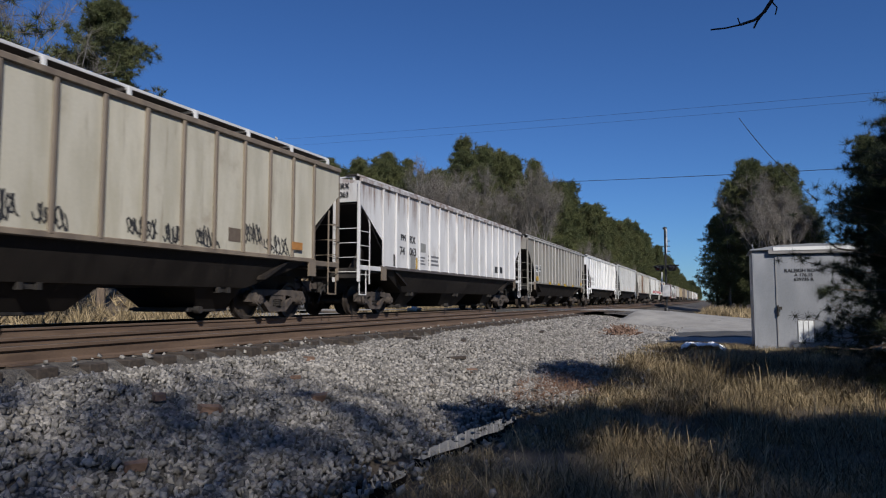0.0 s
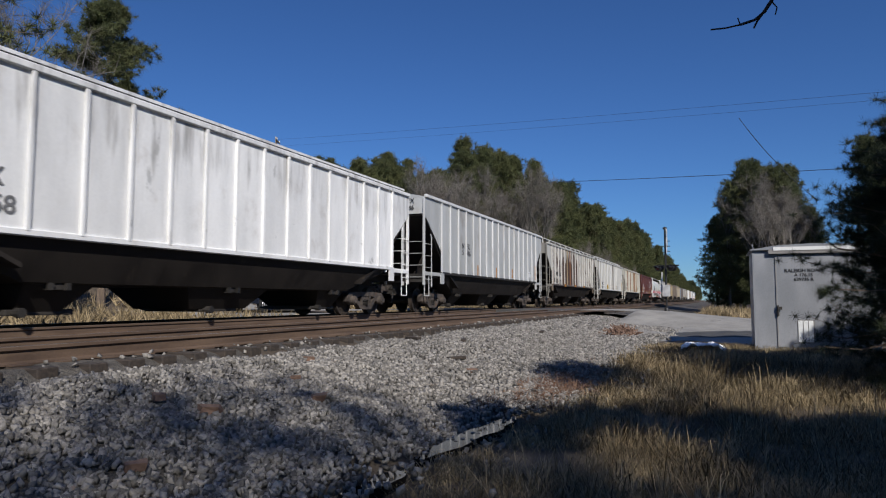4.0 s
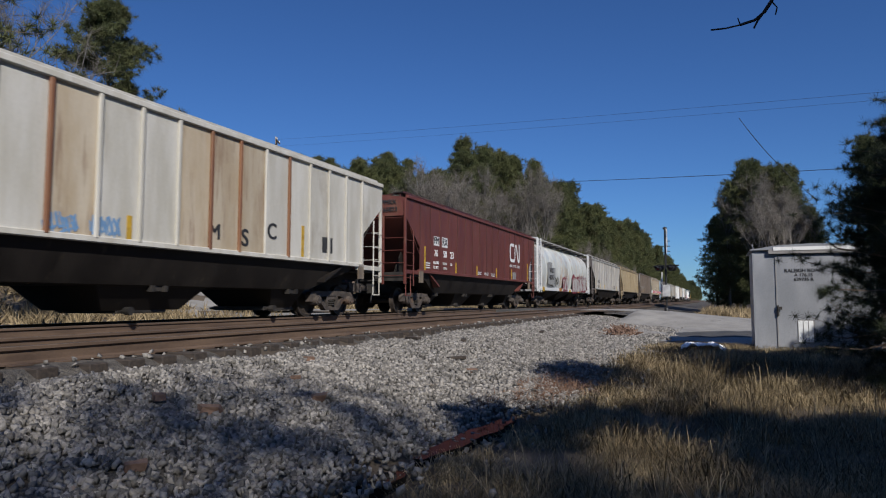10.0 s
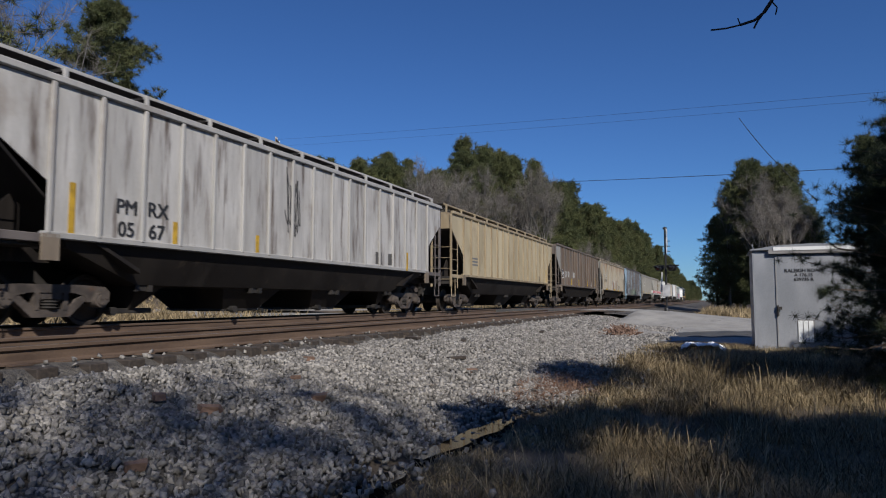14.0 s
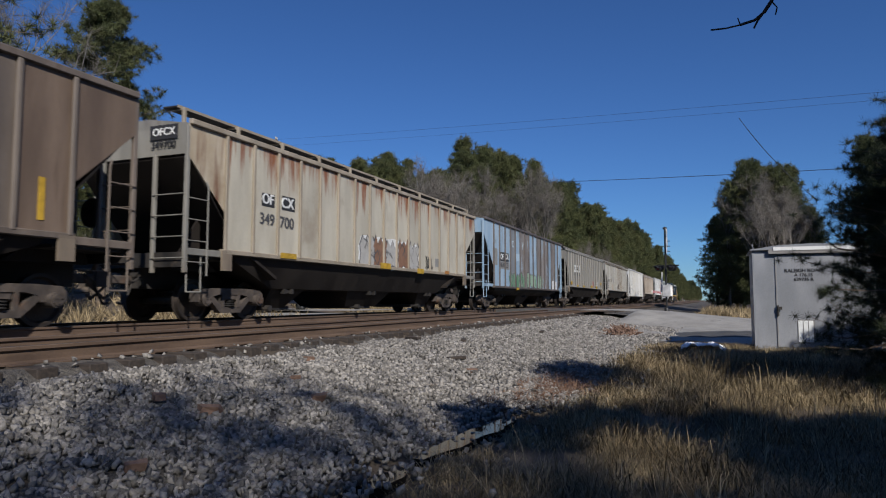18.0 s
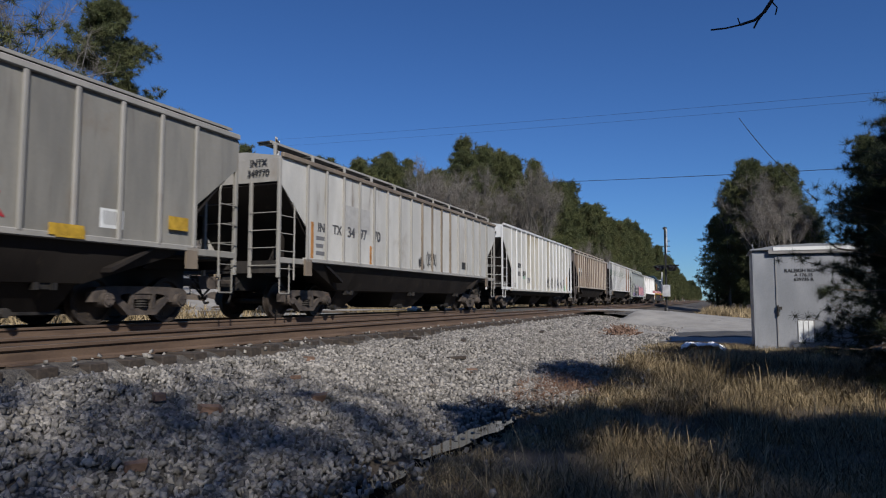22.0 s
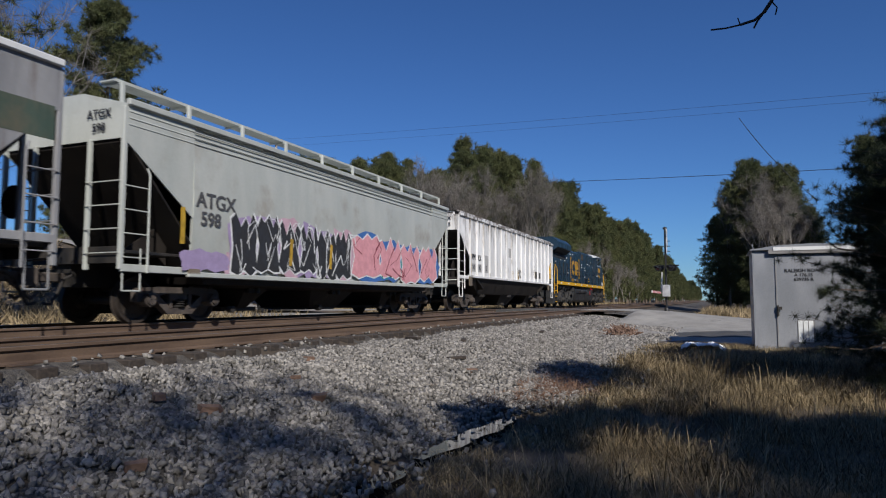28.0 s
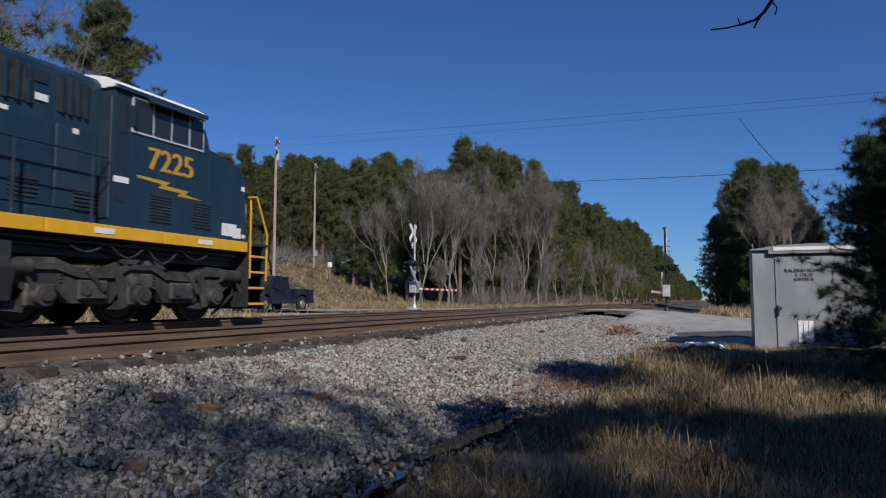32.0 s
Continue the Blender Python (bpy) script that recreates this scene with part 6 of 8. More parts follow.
    lettering("722", 0.34, LETTER_BLACK, loco, pose(-9.39, -0.2, 3.45) @ pose(0, 0, 0, 0, 0, -90), "road_number")
    # emblem: plain gold shapes between brackets
    y = -H - 0.03
    for name, s in (("bracket", Solid().box(-3.55, -3.38, y - 0.004, y, 2.2, 3.75).box(-3.38, -3.15, y - 0.004, y, 3.6, 3.75).box(-3.38, -3.2, y - 0.004, y, 2.2, 2.35)),
                    ("bracket", Solid().box(-0.10, 0.07, y - 0.004, y, 2.2, 3.75).box(-0.33, -0.1, y - 0.004, y, 3.6, 3.75).box(-0.33, -0.1, y - 0.004, y, 2.2, 2.35))):
        part("emblem_bracket", s, INKS["gold"], hood)
    def ring(cx, cz, rx, rz, a0, a1, t):
        n = 14
        o = [(cx + rx * math.cos(a0 + (a1 - a0) * i / n), cz + rz * math.sin(a0 + (a1 - a0) * i / n)) for i in range(n + 1)]
        i_ = [(cx + (rx - t) * math.cos(a0 + (a1 - a0) * i / n), cz + (rz - t) * math.sin(a0 + (a1 - a0) * i / n)) for i in range(n + 1)]
        return o + i_[::-1]
    part("emblem", Solid().prism(ring(-2.45, 2.98, 0.62, 0.56, 0.6, 5.7, 0.27), "y", y, y - 0.004), INKS["gold"], hood, "gold emblem shape")
    part("emblem", Solid().box(-1.72, -1.12, y - 0.004, y, 2.42, 3.52).box(-1.02, -0.82, y - 0.004, y, 2.42, 3.52).box(-0.62, -0.42, y - 0.004, y, 2.42, 3.52).box(-0.82, -0.62, y - 0.004, y, 2.72, 3.2), INKS["gold"], hood, "gold emblem blocks")
    for x in (-3.0, -2.6, -1.0, -0.65):
        part("emblem_dot", Solid().lathe([(y, 0.13), (y - 0.004, 0.13)], (x, 0, 2.02), "y", 16), INKS["gold"], hood)
    r = random.Random(12)
    for x, z in ((-8.6, 3.1), (-7.0, 3.3), (-5.6, 3.3), (-4.9, 3.55), (-4.6, 2.45), (-3.6, 3.9), (-2.6, 3.95), (-1.8, 2.0), (0.75, 3.3), (0.75, 3.1), (2.1, 3.1), (2.1, 2.9), (3.3, 3.45), (4.3, 3.4), (4.9, 3.7), (5.6, 3.3), (6.7, 2.75), (2.0, 2.35)):
        P("notice", Solid().box(x, x + r.uniform(0.10, 0.22), -1.228 if x > 0.2 else -1.152, -1.2 if x > 0.2 else -1.12, z, z + r.uniform(0.07, 0.12)), PATCH_WHITE)
    # handrails
    for a, b in ((-9.7, 6.0),):
        rail = P("handrail", Solid().path([(-9.7, -1.5, 2.75), (1.6, -1.5, 2.75), (1.95, -1.5, 2.95), (6.1, -1.5, 2.95)], 0.018).path([(-9.7, -1.5, 2.25), (1.6, -1.5, 2.25), (2.3, -1.5, 2.65), (6.1, -1.5, 2.6)], 0.015), LOCO_DARK)
        for i in range(12):
            x = -9.6 + i * 1.4
            part("stanchion", Solid().tube((x, -1.5, 1.76), (x, -1.5, 2.78 if x < 1.7 else 2.97), 0.024, n=8), LOCO_DARK, rail)
    # steps and pilots at both ends
    for e in (-1, 1):
        P("pilot", Solid().box(min(e * 10.5, e * 10.66), max(e * 10.5, e * 10.66), -1.45, 1.45, 0.25, 1.75, 0.02), TANK_BLACK)
        P("end_deck", Solid().box(min(e * 9.86, e * 10.6), max(e * 9.86, e * 10.6), -0.95, 0.95, 1.56, 1.78), TANK_BLACK)
        P("coupler", shared("coupler", coupler_solid, TRUCK_METAL), None).matrix_basis = pose(e * 10.5, 0, 0, 0, 0, 0 if e > 0 else 180)
        for side in (-1, 1):
            well = P("step_well", Solid().box(min(e * 9.9, e * 9.95), max(e * 9.9, e * 9.95), side * 1.3 - 0.22, side * 1.3 + 0.22, 0.3, 1.7).box(min(e * 10.5, e * 10.55), max(e * 10.5, e * 10.55), side * 1.3 - 0.22, side * 1.3 + 0.22, 0.3, 1.7), TANK_BLACK)
            for k in range(4):
                z = 0.36 + 0.36 * k
                tr = part("tread", Solid().box(min(e * 9.95, e * 10.5), max(e * 9.95, e * 10.5), side * 1.3 - 0.2, side * 1.3 + 0.2, z, z + 0.03), TANK_BLACK, well)
                part("tread_edge", Solid().box(min(e * 9.95, e * 10.5), max(e * 9.95, e * 10.5), side * 1.52 - 0.02, side * 1.52 + 0.02, z - 0.01, z + 0.04), LOCO_YELLOW, tr)
            P("grab_rail", Solid().path([(e * 9.95, side * 1.55, 0.95), (e * 9.95, side * 1.55, 2.5), (e * 10.0, side * 1.5, 2.75)], 0.02).path([(e * 10.6, side * 1.5, 0.9), (e * 10.62, side * 1.5, 2.0), (e * 10.25, side * 1.48, 2.85), (e * 9.95, side * 1.48, 2.8)], 0.022), LOCO_YELLOW)
        P("end_rail", Solid().path([(e * 10.55, -0.9, 1.78), (e * 10.55, -0.9, 2.75), (e * 10.55, 0.9, 2.75), (e * 10.55, 0.9, 1.78)], 0.022), LOCO_YELLOW)
        P("mu_hoses", Solid().path([(e * 10.7, -0.6, 1.2), (e * 10.85, -0.62, 0.7), (e * 10.72, -0.55, 0.45)], 0.03).path([(e * 10.7, 0.6, 1.2), (e * 10.85, 0.62, 0.7), (e * 10.72, 0.55, 0.45)], 0.03), TANK_BLACK)
    # fuel tank, air reservoirs
    P("fuel_tank", Solid().prism([(-1.45, 0.95), (-1.35, 0.45), (-1.0, 0.3), (1.0, 0.3), (1.35, 0.45), (1.45, 0.95)], "x", -3.95, 4.55), TANK_BLACK)
    P("battery_box", Solid().box(2.2, 4.5, -1.44, -0.9, 0.9, 1.36, 0.03), TANK_BLACK)
    P("valve_box", Solid().box(-3.95, -2.75, -1.42, -0.9, 0.9, 1.34, 0.03), TANK_BLACK)
    for a, b in ((-2.6, -0.45), (-0.15, 2.05)):
        P("air_reservoir", Solid().lathe([(a, 0.06), (a + 0.06, 0.19), (a + 0.16, 0.235), (b - 0.16, 0.235), (b - 0.06, 0.19), (b, 0.06)], (0, -1.2, 1.18), "x", 20), TANK_BLACK)
    P("red_placard", Solid().box(3.0, 3.12, -1.46, -1.43, 0.95, 1.25), RED)
    for x, r0 in ((3.3, 0.09), (3.9, 0.1)):
        P("red_valve", Solid().tube((x, -1.4, 1.42), (x, -1.5, 1.42), r0, n=12), RED)
    P("sand_valve", Solid().box(-4.3, -4.0, -1.5, -1.2, 1.1, 1.4, 0.02).tube((-4.15, -1.4, 0.85), (-4.15, -1.4, 1.5), 0.07, n=8), LOCO_GREY)
    three_axle_truck(loco, 7.08, False)
    three_axle_truck(loco, -7.08, True)
    return loco


locomotive()
# ---- trees ----
BARK = surface("pine_bark", (0.10, 0.075, 0.055), (0.19, 0.14, 0.10), 5, (3, 3, 0.6), rough=0.95, bump=0.8, grain=18, distance=0.04)
GREY_BARK = surface("grey_bark", (0.15, 0.135, 0.118), (0.25, 0.228, 0.20), 4, (2, 2, 0.5), rough=0.95, bump=0.4)
NEEDLES = surface("pine_needles", (0.046, 0.058, 0.021), (0.095, 0.101, 0.039), 0.35, rough=0.7, bump=0, island=0.5, stain=(0.10, 0.082, 0.042), amount=0.3, stain_scale=0.5, spec=0.3)
TWIGS = surface("bare_twigs", (0.125, 0.112, 0.098), (0.195, 0.175, 0.155), 0.7, rough=0.95, bump=0, island=0.3, spec=0.2)


def mesh_np(name, v, f, mat):
    """Triangles from arrays."""
    me = bpy.data.meshes.new(name)
    v, f = np.asarray(v, np.float32), np.asarray(f, np.int32)
    me.vertices.add(len(v))
    me.vertices.foreach_set("co", v.ravel())
    me.loops.add(f.size)
    me.loops.foreach_set("vertex_index", f.ravel())
    me.polygons.add(len(f))
    me.polygons.foreach_set("loop_start", np.arange(0, f.size, 3, dtype=np.int32))
    me.polygons.foreach_set("loop_total", np.full(len(f), 3, np.int32))
    me.materials.append(mat)
    me.update(calc_edges=True)
    me.validate()
    return me


def blades(centres, count, length, width, rng, up=0.25, flat=1.0):
    """Thin pointed triangles that spray from each centre."""
    c = np.repeat(np.asarray(centres, float), count, axis=0)
    d = rng.normal(size=c.shape)
    d[:, 2] = d[:, 2] * flat + up
    d /= np.linalg.norm(d, axis=1)[:, None] + 1e-9
    s = np.cross(d, rng.normal(size=c.shape))
    s /= np.linalg.norm(s, axis=1)[:, None] + 1e-9
    ln = length * rng.uniform(0.6, 1.2, len(c))[:, None]
    w = width * rng.uniform(0.6, 1.3, len(c))[:, None]
    a = c + d * ln * 0.05
    v = np.stack([a - s * w / 2, a + s * w / 2, c + d * ln], axis=1).reshape(-1, 3)
    return v, np.arange(len(v)).reshape(-1, 3)


def bent(rng, p, q, wob, n=5):
    p, q = np.array(p, float), np.array(q, float)
    out = [p + (q - p) * i / n + (rng.normal(size=3) * wob * (0 < i < n)) for i in range(n + 1)]
    return out


def pine_parts(seed, H, crown, reach, limbs, size=0.5, count=14, per=5, thin=0.08):
    """Trunk with limbs, and a crown of needle tufts in uneven tiers."""
    rng = np.random.default_rng(seed)
    s = Solid()
    lean = rng.normal(size=2) * 0.02 * H
    tp = [np.array([lean[0] * (k / 8) ** 2, lean[1] * (k / 8) ** 2, H * k / 8]) for k in range(9)]
    r0 = H * 0.014
    for k in range(8):
        s.tube(tp[k], tp[k + 1], r0 * (1 - k / 8.6), r0 * (1 - (k + 1) / 8.6), n=7, caps=False)
    cs = []
    for i in range(limbs):
        u = crown + (1 - crown) * ((i + rng.uniform(0, 1)) / limbs) ** 0.9
        z = u * H
        k = (u - crown) / (1 - crown)
        ln = reach * (1.0 - k) ** 0.55 * rng.uniform(0.45, 1.15) * (0.55 + 0.45 * smooth(0.0, 0.25, k)) + 0.3
        az = rng.uniform(0, 2 * math.pi)
        base = np.array([lean[0] * u ** 2, lean[1] * u ** 2, z])
        tip = base + np.array([math.cos(az) * ln, math.sin(az) * ln, ln * rng.uniform(-0.05, 0.45)])
        pts = bent(rng, base, tip, ln * 0.05, 3)
        for a, b, ra, rb in zip(pts, pts[1:], (1, 0.7, 0.45), (0.7, 0.45, 0.15)):
            s.tube(a, b, ra * 0.02 * ln ** 0.6, rb * 0.02 * ln ** 0.6, n=4, caps=False)
        for _ in range(per):
            t = rng.uniform(0.35, 1.05)
            cs.append(base + (tip - base) * t + rng.normal(size=3) * size * np.array([0.6, 0.6, 0.4]))
    v, f = blades(cs, count, size, size * thin, rng, 0.35)
    return s, v, f


def bare_parts(seed, H, spread, twig=0.9):
    """A leafless tree: trunk, forking limbs and sprays of twigs."""
    rng = np.random.default_rng(seed)
    s = Solid()
    ends = []

    def grow(p, d, ln, r, depth):
        pts = [p]
        for k in range(3):
            d = d + rng.normal(size=3) * 0.12
            d[2] += 0.10
            d /= np.linalg.norm(d)
            pts.append(pts[-1] + d * ln / 3)
        for k in range(3):
            s.tube(pts[k], pts[k + 1], r * (1 - 0.12 * k), r * (1 - 0.12 * (k + 1)), n=5 if depth < 2 else 3, caps=False)
        if depth >= 2:
            ends.append(pts[1])
            ends.append(pts[2])
        if depth >= 4:
            ends.append(pts[-1])
            ends.append(pts[-2])
            return
        for k in range(3 if depth else 4):
            nd = d + rng.normal(size=3) * (spread + 0.12)
            nd[2] += 0.42
            grow(pts[-1] if k < 2 else pts[-2], nd / np.linalg.norm(nd), ln * rng.uniform(0.6, 0.85), r * 0.6, depth + 1)

    grow(np.zeros(3), np.array([0, 0, 1.0]), H * 0.32, H * 0.0075, 0)
    v, f = blades(ends, 11, twig, 0.016, rng, 0.45)
    return s, v, f


PINES, BARES, BUSHY = [], [], []
for k, (H, crown, reach, limbs) in enumerate(((18, 0.42, 3.4, 80), (20, 0.5, 3.2, 75), (16, 0.3, 3.2, 85))):
    s, v, f = pine_parts(10 + k, H, crown, reach, limbs, 0.40, 40, 16, 0.07)
    PINES.append((H, s.mesh("trunk", BARK), mesh_np("crown", v, f, NEEDLES)))
for k, (H, crown, reach, limbs) in enumerate(((18, 0.08, 2.7, 130), (17, 0.12, 2.9, 120), (15, 0.06, 2.5, 120), (19, 0.2, 2.8, 120))):
    s, v, f = pine_parts(20 + k, H, crown, reach, limbs, 0.55, 32, 11, 0.07)
    BUSHY.append((H, s.mesh("trunk", BARK), mesh_np("crown", v, f, NEEDLES)))
ROUND = []
for k, (H, crown, reach, limbs) in enumerate(((15, 0.05, 4.0, 150), (16, 0.08, 3.7, 150))):
    s, v, f = pine_parts(28 + k, H, crown, reach, limbs, 0.50, 30, 12, 0.07)
    ROUND.append((H, s.mesh("trunk", BARK), mesh_np("crown", v, f, NEEDLES)))
for k, (H, sp_) in enumerate(((15, 0.24), (16, 0.28), (13, 0.30), (14, 0.22))):
    s, v, f = bare_parts(40 + k, H, sp_)
    BARES.append((H, s.mesh("trunk", GREY_BARK), mesh_np("twigs", v, f, TWIGS)))


def tree(kind, i, x, y, height, turn, label, z=None, group=""):
    H, trunk, crown = kind[i % len(kind)]
    t = thing("bare_tree" if kind is BARES else "pine_tree", label, "tree", group=group)
    k = height / H
    t.matrix_basis = Matrix.Translation((x, y, profile(x, y) - 0.1 if z is None else z)) @ Matrix.Rotation(turn, 4, "Z") @ Matrix.Diagonal((k, k, k, 1))
    part("trunk", trunk, None, t)
    part("crown", crown, None, t, "fine leafless twigs" if kind is BARES else "dark green needle tufts")
    return t


rng = random.Random(5)
for i in range(72):                      # pine wood on the bank beyond the road
    u = (i % 36) / 35
    back = 9 * (i // 36)
    x, y = 62 + 28 * u + rng.uniform(-3, 3) + back * 0.9, 80 - 42 * u + rng.uniform(-3, 3) + back * 0.5
    tree(BUSHY, i, x, y, rng.uniform(13.5, 17.0) + 0.2 * back, rng.uniform(0, 6), "dense pine in the wood on the bank", group="pines on the bank")
for i in range(16):                      # leafless trees at the edge of the wood
    u = (i % 8) / 7
    x, y = 59 + 12 * u + rng.uniform(-1.5, 1.5) + 2 * (i // 8), 26 - 8.5 * u + rng.uniform(-1, 2) + 3 * (i // 8)
    tree(BARES, i, x, y, rng.uniform(11.5, 17.5), rng.uniform(0, 6), "leafless grey tree at the edge of the wood", group="bare trees")
for i in range(9):                       # low leafless saplings under them
    tree(BARES, i + 2, 57 + 1.8 * i + rng.uniform(-1, 1), 25 - 1.0 * i + rng.uniform(-1.5, 1), rng.uniform(4, 7), rng.uniform(0, 6), "low leafless sapling at the edge of the wood", group="bare trees")
for i in range(13):                      # leafless undergrowth before the pines
    tree(BARES, i, 72 + 8.0 * i + rng.uniform(-1.5, 1.5), 18.2 + rng.uniform(-0.6, 1.0), rng.uniform(6, 11), rng.uniform(0, 6), "leafless brown tree before the pines", group="bare trees")
tree(PINES, 0, 66, 25, 16.4, 0.5, "tall pine among the bare trees")
tree(PINES, 2, 69, 24, 15.5, 2.5, "tall pine among the bare trees")
for i in range(11):
    tree(BUSHY, i, 61 + 1.7 * i, 35 - 1.25 * i, rng.uniform(12.0, 13.5) + 3.5 * smooth(2, 6, i), rng.uniform(0, 6), "pine behind the bare trees", group="pines along the railway")
for i in range(86):                      # pines along the far side of the railway
    j = i // 2
    x = 73 + 3.0 * j + 0.12 * j * j + rng.uniform(-1.5, 1.5)
    tree(BUSHY, i, x, 20.5 + rng.uniform(-1, 1.5) + 6 * (i % 2), rng.uniform(16.5, 19.5) + (1.8 if i % 2 else 0) + 2.5 * smooth(110, 200, x), rng.uniform(0, 6), "pine beside the railway", group="pines along the railway")
for i in range(18):                      # trees beyond the road on the near side
    y = -0.6 - 0.5 * i + rng.uniform(-0.5, 0.5)
    hh = 9.5 + 5.0 * math.sin(math.pi * min(1, (i + 1) / 14)) + rng.uniform(-1, 1)
    tree(BARES if i % 4 == 2 else ROUND, i + 1, 66 + rng.uniform(0, 14), y, hh, rng.uniform(0, 6), "leafless tree beyond the road" if i % 4 == 2 else "dark pine beyond the road", group="trees beyond the road")
for i in range(10):
    tree(BUSHY, i, 58 + 3 * i, -11 - 1.5 * i + rng.uniform(-1, 1), rng.uniform(10, 14), rng.uniform(0, 6), "dark pine beyond the road", group="trees beyond the road")
for i in range(50):
    tree(BUSHY, i + 1, 95 + 13 * i, -8 - 3 * (i % 3) + rng.uniform(-2, 2), rng.uniform(15, 19), rng.uniform(0, 6), "pine beside the railway", group="pines along the railway")
s, v, f = pine_parts(31, 17, 0.3, 4.7, 140, 0.38, 40, 22, 0.07)
tree([(17, s.mesh("trunk", BARK), mesh_np("crown", v, f, NEEDLES))], 0, 25.8, 30.0, 16.3, 0.4, "single tall pine with gaps in its crown")
tree(BARES, 1, 15.2, 27.4, 15.0, 1.4, "leafless tree with thin twigs behind the tracks")
tree(PINES, 2, 11.4, 20.2, 15.5, 1.1, "pine whose boughs reach out over the tracks")
for i in range(46):
    tree(BUSHY, i, 412 + 14 * i, 20.5 + rng.uniform(-1, 3), rng.uniform(15, 19), rng.uniform(0, 6), "pine beside the railway", group="pines along the railway")
for i in range(5):
    tree(BARES, i, 60 + 1.5 * i, -3.6 - 0.9 * i, 10.5 + i % 3, 1.3 * i, "leafless tree beyond the road", group="trees beyond the road")
tree(PINES, 1, 11.0, 30.0, 18.0, 2.2, "tall pine behind the tracks")
# unseen trees round the camera's own place, added to shade the foreground
THIN = []
for k in range(3):
    s, v, f = pine_parts(60 + k, 18, 0.3, 3.9, 46, 0.36, 11, 6, 0.12)
    THIN.append((18, s.mesh("trunk", BARK), mesh_np("crown", v, f, NEEDLES)))
for i, (x, y, hh) in enumerate(((-17.8, -12.0, 19.6), (-16.2, -12.4, 19.4), (-14.4, -11.8, 18.8), (-13.0, -12.2, 18.0), (-11.8, -12.0, 17.2), (-10.4, -12.2, 16.0), (-19.6, -12.2, 19.8))):
    tree(THIN, i, x, y, hh, i * 1.3, "tall unseen pine added behind the clearing", group="pines behind the clearing")
for i, (x, y, hh) in enumerate(((-18.6, -10.8, 18.4), (-16.8, -10.4, 17.6), (-16.6, -15.6, 19.0), (-11.6, -16.2, 18.6), (-9.4, -15.6, 18.0), (-13.0, -14.4, 18.2), (-14.8, -14.0, 18.8), (-15.2, -10.6, 18.0), (-12.2, -13.2, 17.4), (-13.4, -16.6, 19.0))):
    tree(THIN, i + 1, x, y, hh, i * 2.3, "tall unseen pine added behind the clearing", group="pines behind the clearing")
HIGH = []
for seed, H, crown, reach, limbs in ((91, 5.5, 0.84, 0.55, 40), (92, 9.3, 0.86, 0.75, 44)):
    s, v, f = pine_parts(seed, H, crown, reach, limbs, 0.26, 26, 10)
    HIGH.append((H, s.mesh("trunk", BARK), mesh_np("crown", v, f, NEEDLES)))
for row, x0, y0, x1, y1, n in ((0, 1.75, -2.45, 2.75, -5.0, 3), (1, 2.5, -5.6, 3.4, -7.6, 2)):
    for i in range(n):                   # unseen rows of high-crowned pines, shaped so that their shadows cross the grass in bands
        u = i / (n - 1)
        tree([HIGH[row]], 0, x0 + (x1 - x0) * u, y0 + (y1 - y0) * u, HIGH[row][0] * (1 + 0.03 * math.sin(i * 2.7)), i * 1.3, "unseen high-crowned pine added for its shadow", group="pines behind the clearing")
# more unseen crowns, added to darken the grass at the lower right
for x, y in ((0.9, -5.5), (0.4, -6.2), (1.5, -6.6), (2.0, -5.9), (2.7, -6.5)):
    tree([HIGH[0]], 0, x, y, 5.6, x * 3.1, "unseen high-crowned pine added for its shadow", group="pines behind the clearing")
# out of view, added to throw shade on the young pine
for i, (x, y, hh) in enumerate(((5.2, -8.2, 9.0), (6.8, -8.0, 8.0), (8.2, -7.6, 7.0))):
    tree(BUSHY, i, x, y, hh, i * 1.3, "unseen dense pine added to shade the young pine", group="pines behind the clearing")
# unseen lower pines, added to close the place behind the camera
for i in range(14):
    tree(BUSHY, i, -44 + 5.2 * i, -26 + 4 * math.sin(i * 2.1), rng.uniform(9, 12), i * 1.7, "unseen pine added behind the clearing", group="pines behind the clearing")
# the young pine that reaches into the view beside the shed
s, v, f = pine_parts(77, 4.35, 0.02, 2.05, 320, 0.14, 64, 20, 0.036)
young = thing("young_pine", "dark young pine with drooping needle sprays", "tree", pose(11.2, -3.15, profile(11, -2.7) - 0.1))
part("trunk", s, BARK, young)
# darker copy of the pine needles: the shade on these trees is in the colour
SHADED_NEEDLES = surface("shaded_pine_needles", (0.015, 0.024, 0.010), (0.032, 0.042, 0.016), 0.8, rough=0.6, bump=0, island=0.4, spec=0.3)
part("crown", mesh_np("crown", v, f, SHADED_NEEDLES), None, young, "long green needles with shade in their colour")
s, v, f = pine_parts(78, 3.4, 0.02, 1.8, 240, 0.15, 60, 18, 0.04)
behind = thing("young_pine", "dark young pine crowding behind another", "tree", pose(13.6, -5.2, profile(13, -4.7) - 0.1))
part("trunk", s, BARK, behind)
part("crown", mesh_np("crown", v, f, SHADED_NEEDLES), None, behind, "long green needles with shade in their colour")

for i in range(12):                      # an unseen thicker row behind the camera, added to hold back sky light
    tree(BUSHY, i, -34 + 4.2 * i + 0.8 * math.sin(i * 3.7), -20 + math.sin(i * 2.3), (16.0 if i > 5 else 19.0) + math.sin(i * 1.9), i * 2.1, "unseen pine added behind the clearing", group="pines behind the clearing")

